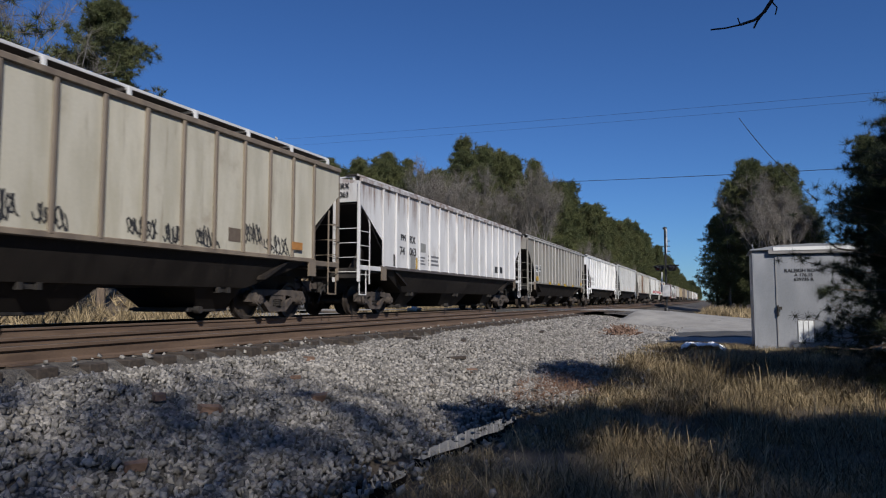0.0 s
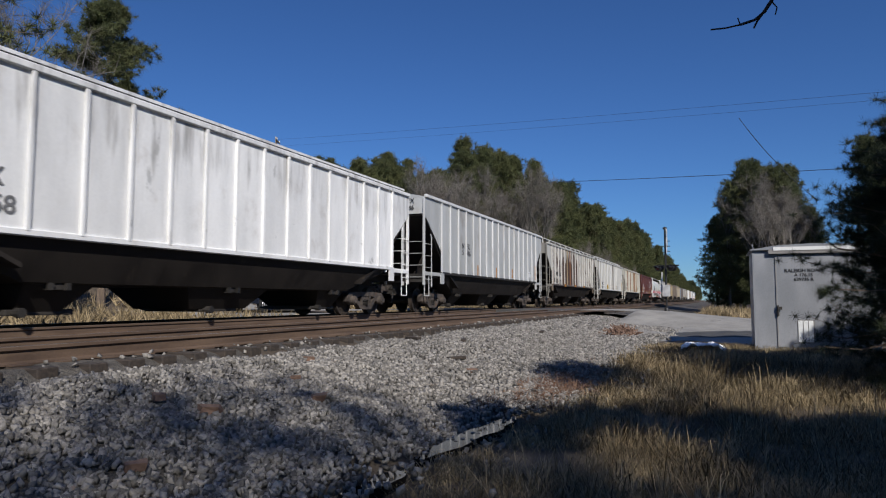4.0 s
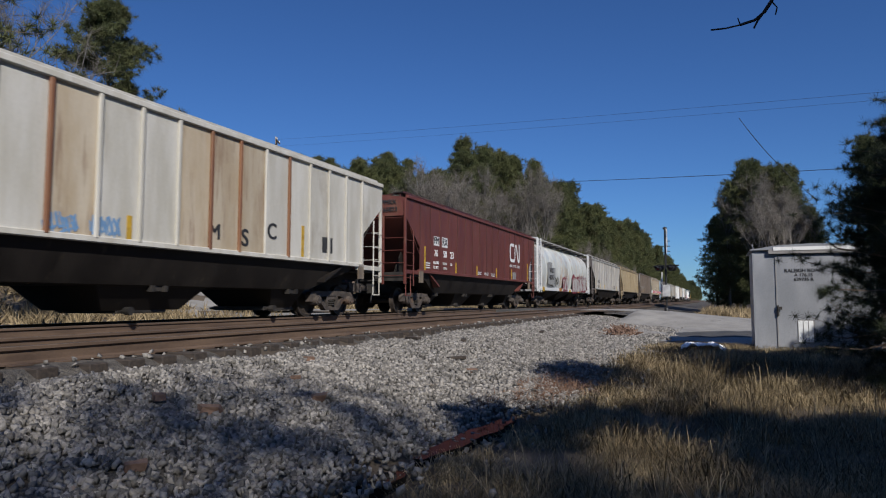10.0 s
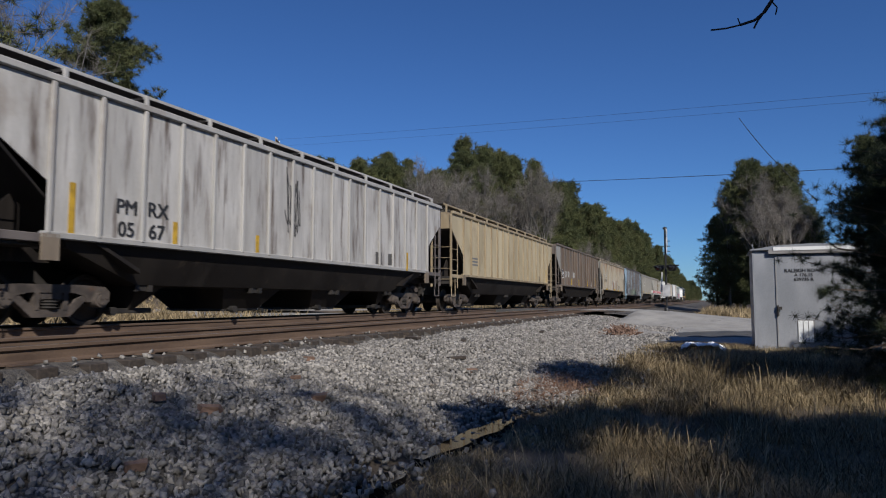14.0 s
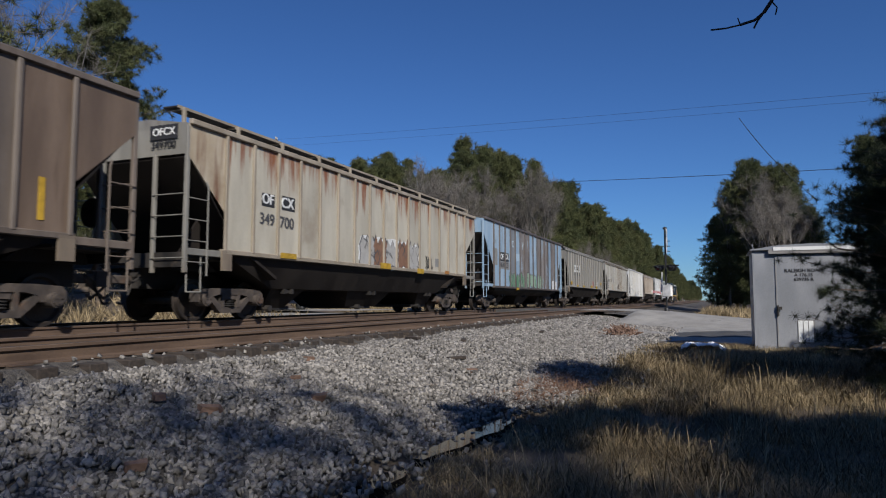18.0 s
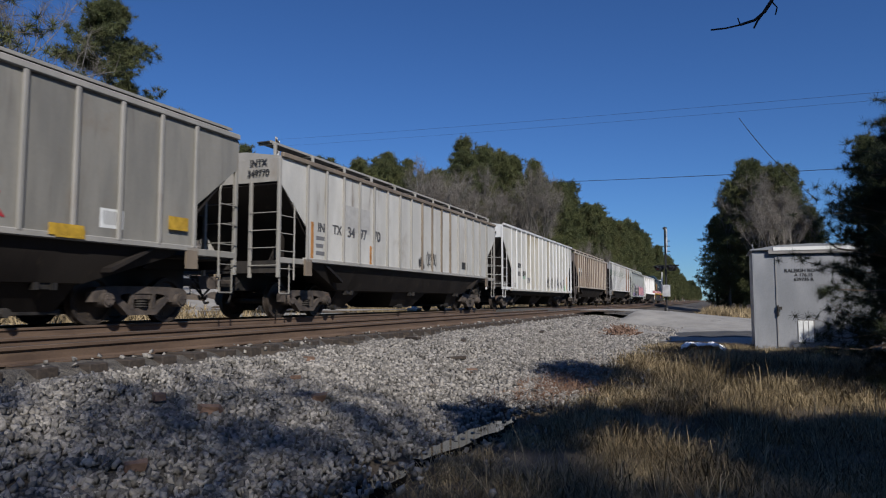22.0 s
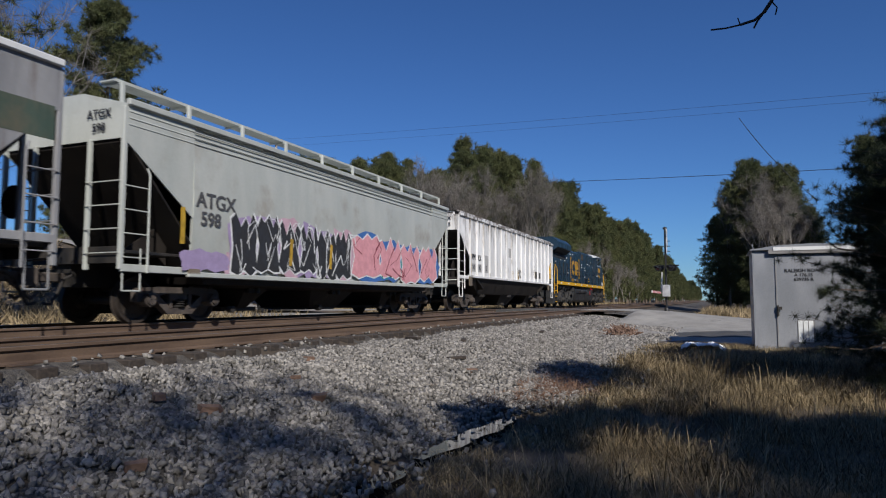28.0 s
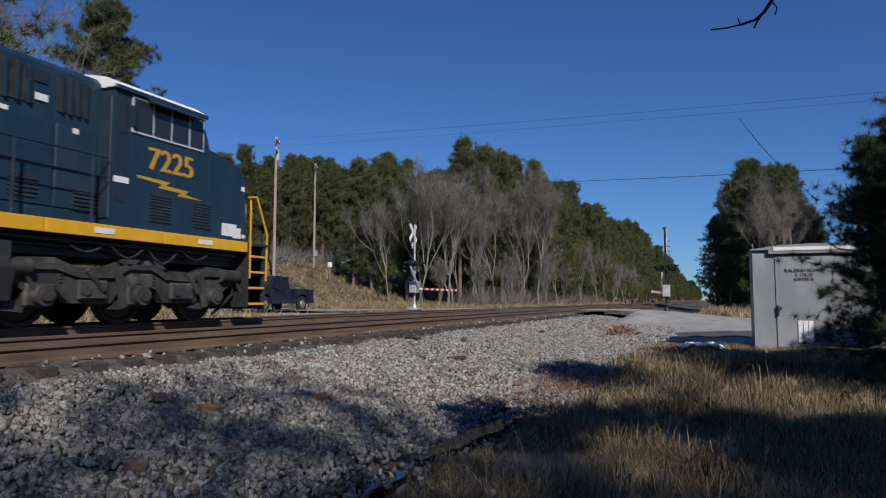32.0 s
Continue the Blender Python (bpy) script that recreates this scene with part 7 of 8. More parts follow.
# ---- loose stones, grass, weeds ----
STONE_MAT = surface("crushed_granite", (0.155, 0.143, 0.128), (0.27, 0.252, 0.228), 5, rough=0.85, bump=0.3, grain=60, island=0.6, stain=(0.20, 0.15, 0.11), amount=0.22, stain_scale=4)
ICO = []
for k in range(8):                       # angular chips: cubes with displaced corners
    r = random.Random(90 + k)
    v = np.array([(x * r.uniform(0.45, 1.15), y * r.uniform(0.45, 1.15), z * r.uniform(0.45, 1.15)) for x in (-1, 1) for y in (-1, 1) for z in (-1, 1)])
    f = np.array([(0, 1, 3), (0, 3, 2), (4, 6, 7), (4, 7, 5), (0, 4, 5), (0, 5, 1), (2, 3, 7), (2, 7, 6), (0, 2, 6), (0, 6, 4), (1, 5, 7), (1, 7, 3)])
    ICO.append((v, f))
gen = np.random.default_rng(4)


def scatter(n, x0, x1, y0, y1, lo, hi):
    """Random stones: place, size and turn of each."""
    out = []
    for _ in range(n):
        x, y = gen.uniform(x0, x1), gen.uniform(y0, y1)
        edge = foot(x)
        if y < edge and gen.uniform() > math.exp(-(edge - y) * 4.0):
            continue
        if y > 5.64 and gen.uniform() < 0.97:
            continue
        sz = gen.uniform(lo, hi) * (1.3 if gen.uniform() < 0.08 else 1.0)
        z = profile(x, y) + bumps(x, y, 1.6, 0.05) + sz * 0.25 + gen.uniform(0, 0.02)
        out.append((x, y, z, sz))
    return out


def stone_field(rows, name):
    V, F, base = [], [], 0
    for k, (x, y, z, sz) in enumerate(rows):
        v, f = ICO[k % 8]
        q = np.array(Euler(gen.uniform(0, 6.28, 3)).to_matrix())
        V.append((v * np.array([1.0, gen.uniform(0.6, 1), gen.uniform(0.35, 0.75)]) * sz) @ q.T + (x, y, z))
        F.append(f + base)
        base += len(v)
    return mesh_np(name, np.concatenate(V), np.concatenate(F), STONE_MAT)


near = scatter(33000, 1.2, 9.0, 1.2, 6.3, 0.013, 0.033)
mid = scatter(30000, 9.0, 18.0, 1.0, 6.3, 0.015, 0.033)
wide = scatter(20000, 18.0, 33.0, 1.2, 6.3, 0.024, 0.044)
tagged(part("loose_ballast", stone_field(near + mid + wide, "loose_ballast"), None, bed, "pale grey crushed stones"), kind="stuff")
single = [ICO_ME.mesh("stone", STONE_MAT, False) for ICO_ME in [Solid().add(v * np.array([1, 0.85, 0.7]), f.tolist()) for v, f in ICO]]
r = random.Random(31)
for k in range(290):
    x, y = r.uniform(3.0, 6.5), r.uniform(2.7, 4.9)
    k_ = r.uniform(0.018, 0.031)
    part("stone", single[k % 8], None, bed, at=Matrix.LocRotScale((x, y, profile(x, y) + bumps(x, y, 1.6, 0.05) + k_ * 0.5), Euler((r.uniform(0, 6), r.uniform(0, 6), r.uniform(0, 6))), (k_, k_, k_)))

STRAW = surface("dead_grass", (0.12, 0.09, 0.05), (0.35, 0.272, 0.16), 0.9, rough=0.9, bump=0, island=0.6, spec=0.2)
REDWEED = surface("reddish_weeds", (0.14, 0.075, 0.05), (0.23, 0.145, 0.095), 1.5, rough=0.9, bump=0, island=0.4, spec=0.2)


def stems(centres, count, length, width, lean, droop, spread):
    """Grass stems that bend over: a base, a knee and a hanging tip."""
    c = np.repeat(np.asarray(centres, float), count, axis=0)
    k = len(c)
    c[:, :2] += gen.normal(size=(k, 2)) * spread
    az = gen.uniform(0, 2 * math.pi, k)
    out = np.stack([np.cos(az), np.sin(az), np.zeros(k)], axis=1)
    side = np.stack([-np.sin(az), np.cos(az), np.zeros(k)], axis=1) * (width / 2 * gen.uniform(0.6, 1.4, k))[:, None]
    ln = (length * gen.uniform(0.45, 1.25, k))[:, None]
    tip = gen.uniform(0.1, 1.0, k)[:, None]
    up = np.array([0.0, 0.0, 1.0])
    knee = c + (up + out * lean * gen.uniform(0.2, 1.6, k)[:, None]) * ln * 0.6
    end = knee + (out * (0.5 + tip) + up * (0.9 - droop * tip)) * ln * 0.42
    v = np.stack([c - side, c + side, knee - side * 0.8, knee + side * 0.8, end], axis=1).reshape(-1, 3)
    b = np.arange(k)[:, None] * 5
    return v, np.concatenate([b + np.array([[0, 1, 3]]), b + np.array([[0, 3, 2]]), b + np.array([[2, 3, 4]])])


def tufts(rows, count, length, width, up, name, mat, parent=None):
    v, f = blades(np.array(rows), count, length, width, gen, up, 0.7)
    return part(name, mesh_np(name, v, f, mat), None, parent)


def turf(rows, count, length, width, lean, droop, spread, name):
    v, f = stems(np.array(rows), count, length, width, lean, droop, spread)
    return part(name, mesh_np(name, v, f, STRAW), None)


def grass_spots(n, x0, x1, y0, y1, keep=0.0, reach=0.0):
    out = []
    for _ in range(n):
        x, y = gen.uniform(x0, x1), gen.uniform(y0, y1)
        if noise.noise((x * 0.9, y * 0.9, 2.0)) + gen.uniform(-0.5, 0.5) < keep:
            continue
        edge = foot(x) - 0.25 - 0.35 * smooth(9.6, 7.6, x)
        if -0.3 < y - edge and y < 16 and gen.uniform() < min(1.0, (y - edge + 0.3) * 3):
            continue
        out.append((x, y, profile(x, y) + bumps(x, y, 0.7, 0.07) - 0.06))
    return out


spots = grass_spots(10500, 2.5, 9.5, -4.5, 2.3, -0.12)
tagged(turf(spots, 14, 0.16, 0.005, 1.2, 2.0, 0.06, "dead_grass"), "short tangled dead grass on the ground", "grass", kind="stuff")
tagged(turf(grass_spots(8500, 9.5, 17.5, -6, 2.2, -0.4), 11, 0.20, 0.007, 0.9, 1.7, 0.06, "dead_grass"), "dead straw-coloured grass beside the ballast", "grass", kind="stuff")
tall = grass_spots(1100, 8.5, 14.0, -3.2, 1.9, 0.05) + grass_spots(1100, 3.5, 8.5, -3.0, 1.7, 0.1)
tagged(turf(tall, 14, 0.36, 0.006, 0.75, 1.9, 0.07, "tall_grass"), "taller drooping tufts of dry grass", "grass", kind="stuff")
stalk = grass_spots(70, 4.0, 12.5, -2.6, 1.4, -0.3)
tagged(turf(stalk, 1, 0.62, 0.008, 0.25, 0.8, 0.0, "dry_stalks"), "single tall dry stalks standing in the grass", "grass", kind="stuff")
weed = [(10.9 + gen.normal() * 0.2, 0.2 + gen.normal() * 0.2, profile(10.9, 0.2)) for _ in range(22)]
tagged(tufts(weed, 9, 0.62, 0.007, 1.7, "weed_clump", STRAW), "tall clump of dry weeds", "weeds", kind="stuff")
red = [(gen.uniform(7.6, 13.5), 2.15 + gen.normal() * 0.30, -0.80 + gen.uniform(-0.03, 0.05)) for _ in range(420)]
tagged(tufts(red, 9, 0.13, 0.006, 0.8, "reddish_weeds", REDWEED), "reddish-brown weeds along the ballast edge", "weeds", kind="stuff")
far_spots = grass_spots(5200, 8, 75, 16.5, 46, -0.2)
tagged(tufts([p for p in far_spots if not 31.5 < p[0] < 39.5 and not (26 < p[0] < 40 and p[1] < 28)], 12, 0.75, 0.06, 1.2, "bank_grass", STRAW), "tall tan grass on the bank beyond the tracks", "grass", kind="stuff")
verge = grass_spots(1800, 40, 140, 15.5, 19.5, -0.5) + grass_spots(700, 40, 64, -7, 0.8, -0.4)
tagged(tufts(verge, 12, 0.8, 0.06, 1.2, "verge_grass", STRAW), "tall tan grass beside the railway", "grass", kind="stuff")
brush = grass_spots(420, 60, 120, 18.5, 24, -0.4) + grass_spots(260, 44, 75, 40, 60, -0.4)
tagged(tufts(brush, 40, 2.6, 0.05, 0.9, "brush", TWIGS), "tangled leafless brush at the edge of the wood", "brush", kind="stuff")
# ---- equipment shed ----
SHED_GREY = surface("shed_aluminium", (0.235, 0.245, 0.26), (0.285, 0.295, 0.315), 1.2, (1, 1, 0.6), rough=0.45, metal=0.15, bump=0.03, stain=(0.30, 0.28, 0.26), amount=0.2)
SHED_DARK = surface("shed_trim", (0.20, 0.19, 0.18), (0.27, 0.26, 0.25), 2, rough=0.6)
shed = thing("equipment_shed", "grey metal railway signal shed with one door", "shed", pose(16.97, -0.82, -0.68))
x1, y1, hh = 1.85, -2.45, 2.28
part("wall", Solid().box(0, 0.04, y1, 0, 0.02, hh), SHED_GREY, shed)
part("wall", Solid().box(0.04, x1, -0.04, 0, 0.02, hh), SHED_GREY, shed)
part("wall", Solid().box(0.04, x1, y1, y1 + 0.04, 0.02, hh), SHED_GREY, shed)
part("wall", Solid().box(x1 - 0.04, x1, y1 + 0.04, -0.04, 0.02, hh), SHED_GREY, shed)
part("roof", Solid().prism([(0.06, hh), (0.06, hh + 0.02), (-0.5, hh + 0.10), (-1.22, hh + 0.13), (-1.95, hh + 0.10), (y1 - 0.06, hh + 0.02), (y1 - 0.06, hh)], "x", -0.08, x1 + 0.08), SHED_GREY, shed)
part("eave_strip", Solid().box(-0.10, -0.02, y1 + 0.3, -0.32, hh - 0.09, hh + 0.01), SHED_DARK, shed)
part("eave_strip", Solid().box(-0.115, -0.10, y1 + 0.42, -0.42, hh - 0.02, hh + 0.06), PATCH_WHITE, shed, "white strip under the eave")
part("foundation", Solid().box(0.02, x1 - 0.02, y1 + 0.02, -0.02, -0.25, 0.02), SHED_DARK, shed)
for y in (-0.005, y1 + 0.005):
    part("corner_trim", Solid().box(-0.012, 0.03, y - 0.02, y + 0.02, 0.02, hh), SHED_GREY, shed)
door = part("door", Solid().box(-0.022, 0.002, -1.62, -0.46, 0.08, hh - 0.12, 0.005), SHED_GREY, shed)
part("door_gap", Solid().box(-0.026, -0.018, -0.475, -0.455, 0.08, hh - 0.12), SHED_DARK, door)
part("handle", Solid().box(-0.07, -0.02, -0.50, -0.46, 0.78, 1.02, 0.006).box(-0.09, -0.06, -0.56, -0.47, 0.92, 0.99), BLACK_GRIME, door, "black door handle")
vent = part("vent", Solid().box(-0.03, -0.02, -1.20, -0.86, 0.18, 0.70), SHED_DARK, door)
for k in range(3):
    part("vent_slat", Solid().box(-0.045, -0.028, -0.965 - k * 0.105, -0.875 - k * 0.105, 0.2, 0.68), PATCH_WHITE, vent)
turn = pose(0, 0, 0, 0, 0, -90)
for words, z, size in (("RALEIGH ROAD", 1.80, 0.108), ("A 176.15", 1.70, 0.102), ("629735 R", 1.60, 0.102)):
    lettering(words, size, LETTER_BLACK, door, pose(-0.03, -1.02, z) @ turn)
part("antenna", Solid().tube((0.1, -0.02, hh), (0.08, 0.0, hh + 0.16), 0.012, n=6), SHED_GREY, shed)

# ---- crossing signals ----
SIGNAL_GALV = surface("galvanised_steel", (0.38, 0.38, 0.38), (0.50, 0.50, 0.49), 4, rough=0.5, metal=0.4, bump=0.05)
SIGNAL_BLACK = plain("signal_black", (0.012, 0.012, 0.013), 0.5)
WHITE_PAINT = plain("sign_white", (0.74, 0.74, 0.72), 0.5)
LENS = plain("red_lens", (0.10, 0.008, 0.008), 0.25)


def crossing_signal(x, y, z, facing, label, mast_mat, arm_dir, bar_turn=0):
    """A mast with crossbuck, flashing lights, gate mechanism and lowered arm. facing: degrees round z that its signs look to."""
    sg = thing("crossing_signal", label, "railway signal", pose(x, y, z, 0, 0, facing), "signals at the level crossing")
    part("mast", Solid().tube((0, 0, 0), (0, 0, 4.55), 0.055, n=12).lathe([(0.0, 0.16), (0.10, 0.15), (0.25, 0.09)], (0, 0, 0), "z", 14), mast_mat, sg)
    part("foundation", Solid().box(-0.3, 0.3, -0.3, 0.3, -0.3, 0.06, 0.03), SIGNAL_GALV, sg)
    for a in (45, -45):
        part("crossbuck_board", shared("crossbuck_board", lambda: Solid().box(-0.6, 0.6, -0.012, 0.012, -0.11, 0.11), WHITE_PAINT), None, sg, at=pose(0, -0.08 - 0.015 * (a > 0), 4.1, 0, a, 0))
    part("track_sign", Solid().box(-0.2, 0.2, -0.085, -0.07, 3.25, 3.6), WHITE_PAINT, sg)
    bar = part("light_bar", Solid().tube((-0.8, 0, 2.55), (0.8, 0, 2.55), 0.035, n=8), SIGNAL_BLACK, sg, at=pose(0, 0, 0, 0, 0, bar_turn))
    for lx in (-0.38, 0.38):
        for back in (-1, 1):
            lamp = part("flasher", Solid().lathe([(0.0, 0.17), (0.02, 0.18), (0.03, 0.11), (0.2, 0.10), (0.24, 0.02)], (0, 0, 0), "y", 18), SIGNAL_BLACK, bar, at=pose(lx, back * 0.18, 2.42, 0, 0, 0 if back < 0 else 180))
            part("lens", Solid().lathe([(-0.012, 0.10), (0.0, 0.11)], (lx, back * 0.18, 2.42), "y", 14), LENS, bar)
            part("hood", Solid().prism([(lx + 0.11 * math.cos(q), 2.42 + 0.11 * math.sin(q)) for q in [math.pi * i / 8 for i in range(9)]] + [(lx + 0.10 * math.cos(q), 2.42 + 0.10 * math.sin(q)) for q in [math.pi * i / 8 for i in range(8, -1, -1)]], "y", back * 0.18, back * 0.42), SIGNAL_BLACK, bar)
    mech = part("gate_mechanism", Solid().box(-0.28, 0.28, -0.2, 0.2, 0.85, 1.5, 0.03), SIGNAL_GALV, sg)
    part("counterweight", Solid().prism([(-0.9 * arm_dir, 1.85), (-1.15 * arm_dir, 2.15), (-1.02 * arm_dir, 2.25), (-0.1 * arm_dir, 1.25), (-0.1 * arm_dir, 1.1)], "y", 0.24, 0.30), SIGNAL_GALV, mech)
    gate = part("gate_arm", Solid().box(min(0, arm_dir * 5.6), max(0, arm_dir * 5.6), 0.26, 0.30, 1.02, 1.12), WHITE_PAINT, mech)
    for k in range(7):
        a, b = arm_dir * (0.4 + 0.75 * k), arm_dir * (0.8 + 0.75 * k)
        part("red_stripe", Solid().box(min(a, b), max(a, b), 0.255, 0.305, 1.016, 1.124), RED, gate)
    part("bell", Solid().lathe([(4.55, 0.02), (4.56, 0.12), (4.66, 0.11), (4.7, 0.03)], (0, 0, 0), "z", 14), SIGNAL_BLACK, sg)
    for k in range(4):
        part("step_bracket", Solid().box(0.04, 0.28, -0.015, 0.015, 3.05 + 0.28 * k, 3.09 + 0.28 * k), SIGNAL_BLACK, sg, at=pose(0, 0, 0, 0, 0, -bar_turn))
    return sg


crossing_signal(32.7, 15.0, 0.0, 180, "grey crossing signal mast with white crossbuck and lowered gate", SIGNAL_GALV, -1)
crossing_signal(38.5, 2.5, -0.2, 0, "dark crossing signal mast with flashers and gate", SIGNAL_BLACK, -1, 62)

# ---- poles and wires ----
POLE_WOOD = surface("weathered_pole", (0.22, 0.18, 0.14), (0.34, 0.29, 0.24), 4, (4, 4, 0.4), rough=0.9, bump=0.3)
WIRE = plain("black_wire", (0.02, 0.02, 0.022), 0.6)


def utility_pole(x, y, z, h, label, arms):
    p = thing("utility_pole", label, "utility pole", pose(x, y, z), "poles beyond the tracks")
    part("pole", Solid().tube((0, 0, -0.6), (0, 0, h), 0.15, 0.10, 12), POLE_WOOD, p)
    for k in range(arms):
        zz = h - 0.35 - 0.9 * k
        arm = part("crossarm", Solid().box(-0.9, 0.9, -0.16, -0.06, zz - 0.06, zz + 0.06, 0.01), POLE_WOOD, p, at=pose(0, 0, 0, 0, 0, 25))
        for q in (-0.8, -0.3, 0.8):
            part("insulator", Solid().lathe([(zz + 0.06, 0.03), (zz + 0.10, 0.06), (zz + 0.2, 0.05), (zz + 0.24, 0.02)], (q, -0.11, 0), "z", 10), SIGNAL_GALV, arm)
    part("transformer", Solid().tube((0.32, 0.1, h - 2.0), (0.32, 0.1, h - 1.1), 0.22, n=14), SIGNAL_GALV, p) if arms > 1 else part("junction_box", Solid().box(-0.2, 0.2, -0.35, -0.1, 1.2, 1.8, 0.02), SIGNAL_GALV, p)
    return p


utility_pole(47.4, 35.0, 3.0, 11.6, "tall wooden utility pole with crossarms and transformer", 2)
utility_pole(61.2, 40.0, 4.0, 11.3, "wooden utility pole with guy wires", 1)


def wire(name, p, q, sag, r, label):
    p, q = Vector(p), Vector(q)
    pts = [p.lerp(q, i / 16) - Vector((0, 0, sag * 4 * (i / 16) * (1 - i / 16))) for i in range(17)]
    return tagged(part(name, Solid().path(pts, r, 5), WIRE), label, "wire")


wire("power_line", (80.2, 21.2, 15.05), (68.0, -21.0, 12.1), 0.15, 0.03, "black power line across the railway")
wire("power_line", (47.4, 35, 14.4), (30.0, -8.5, 8.5), 0.1, 0.006, "thin overhead wire from the pole")
wire("power_line", (47.4, 35, 13.8), (30.0, -8.5, 8.2), 0.1, 0.005, "thin overhead wire from the pole")
wire("guy_wire", (61.2, 39.9, 14.6), (55.5, 40.5, 4.2), 0.0, 0.03, "guy wire of the utility pole")
wire("guy_wire", (61.2, 39.9, 13.0), (57.0, 40.5, 4.4), 0.0, 0.025, "guy wire of the utility pole")
wire("sagging_wire", (21.54, -0.8, 5.9), (18.0, -2.3, 2.85), 0.15, 0.010, "loose sagging wire near the shed")

# ---- pickup waiting beyond the tracks ----
TRUCK_PAINT = surface("dark_blue_car_paint", (0.012, 0.016, 0.028), (0.018, 0.023, 0.038), 1.5, rough=0.3, bump=0.0, stain=(0.05, 0.045, 0.04), amount=0.2)
RUBBER = plain("tyre_rubber", (0.016, 0.016, 0.016), 0.85)
CHROME = plain("bright_metal", (0.55, 0.55, 0.56), 0.25, 0.8)
pk = thing("pickup_truck", "dark blue pickup truck waiting on the gravel", "pickup", pose(32.8, 24.4, -0.24, 0, 0, 180) @ Matrix.Diagonal((1.1, 1.08, 1.2, 1)))
side_line = [(-2.7, 0.45), (-2.7, 1.12), (-0.55, 1.14), (-0.35, 1.15), (1.15, 1.12), (2.35, 1.05), (2.65, 0.92), (2.7, 0.45), (2.2, 0.42), (2.1, 0.75), (1.9, 0.88), (1.5, 0.88), (1.3, 0.75), (1.2, 0.42), (-1.15, 0.42), (-1.25, 0.75), (-1.45, 0.88), (-1.85, 0.88), (-2.05, 0.75), (-2.15, 0.42)]
part("body", Solid().prism(side_line, "y", -0.93, 0.93), TRUCK_PAINT, pk)
part("cab", Solid().prism([(-0.6, 1.12), (-0.45, 1.72), (0.55, 1.76), (1.25, 1.12)], "y", -0.80, 0.80), TRUCK_PAINT, pk)
part("bed_floor", Solid().box(-2.6, -0.7, -0.75, 0.75, 1.13, 1.15), BLACK_GRIME, pk)
for s_ in (-1, 1):
    part("side_window", Solid().prism([(-0.42, 1.18), (-0.36, 1.64), (0.05, 1.66), (0.05, 1.18)], "y", s_ * 0.795, s_ * 0.81), GLASS, pk)
    part("side_window", Solid().prism([(0.12, 1.18), (0.12, 1.66), (0.50, 1.68), (1.0, 1.2)], "y", s_ * 0.795, s_ * 0.81), GLASS, pk)
    part("headlight", Solid().box(2.6, 2.72, s_ * 0.72 - 0.16, s_ * 0.72 + 0.16, 0.72, 0.90, 0.02), CHROME, pk)
    part("tail_light", Solid().box(-2.73, -2.66, s_ * 0.82 - 0.08, s_ * 0.82 + 0.08, 0.75, 1.05), RED, pk)
    part("mirror", Solid().box(0.75, 0.9, s_ * 1.0 - 0.1, s_ * 1.0 + 0.1, 1.15, 1.32, 0.02), SIGNAL_BLACK, pk)
    for wx in (1.7, -1.65):
        tyre = part("wheel", Solid().lathe([(-0.11, 0.2), (-0.12, 0.33), (-0.09, 0.39), (0.09, 0.39), (0.12, 0.33), (0.11, 0.2)], (wx, s_ * 0.82, 0.39), "y", 22), RUBBER, pk)
        part("rim", Solid().lathe([(s_ * 0.10, 0.22), (s_ * 0.125, 0.2), (s_ * 0.11, 0.05), (s_ * 0.13, 0.04)], (wx, s_ * 0.82, 0.39), "y", 16), CHROME, tyre)
part("windshield", Solid().prism([(0.60, 1.74), (1.27, 1.14), (1.30, 1.15), (0.63, 1.76)], "y", -0.7, 0.7), GLASS, pk)
part("blank_plate", Solid().box(2.82, 2.835, -0.16, 0.16, 0.46, 0.58), WHITE_PAINT, pk)
part("grille", Solid().box(2.66, 2.73, -0.5, 0.5, 0.62, 0.92), SIGNAL_BLACK, pk)
part("bumper", Solid().box(2.62, 2.82, -0.92, 0.92, 0.42, 0.62, 0.04), CHROME, pk)
part("bumper", Solid().box(-2.84, -2.66, -0.9, 0.9, 0.45, 0.62, 0.03), SIGNAL_BLACK, pk)
yard = part("gravel_yard", Solid().grid(lambda x, y: (x, y, -0.26 + 0.04 * smooth(26, 40, y) + 0.05 * noise.noise((x, y, 0)) - 0.2 * smooth(26.5, 24.5, x) + (profile(x, y) + 0.3) * smooth(25, 30, y)), steps((24, 32.6, 12)), steps((15.6, 29, 16))), ROAD_GRAVEL)
tagged(yard, "pale gravel yard beyond the tracks", "gravel", kind="structure")
for px_, py_, pz_ in ((58, 36, 3.2), (64, 38, 3.6)):
    sg = thing("small_sign", "small white sign on a stake", "sign", pose(px_, py_, pz_ - 0.4), "signs on the bank")
    part("stake", Solid().box(-0.03, 0.03, -0.03, 0.03, 0, 1.4), POLE_WOOD, sg)
    part("board", Solid().box(-0.25, 0.25, -0.05, -0.03, 1.0, 1.5).box(-0.05, -0.03, -0.25, 0.25, 1.0, 1.5), WHITE_PAINT, sg)

# ---- puddle, plastic sheet, debris ----
water = bpy.data.materials.new("still_water")
water.use_nodes = True
wb = water.node_tree.nodes["Principled BSDF"]
wb.inputs["Base Color"].default_value = (0.012, 0.011, 0.010, 1)
wb.inputs["Roughness"].default_value = 0.02
wb.inputs["IOR"].default_value = 1.33


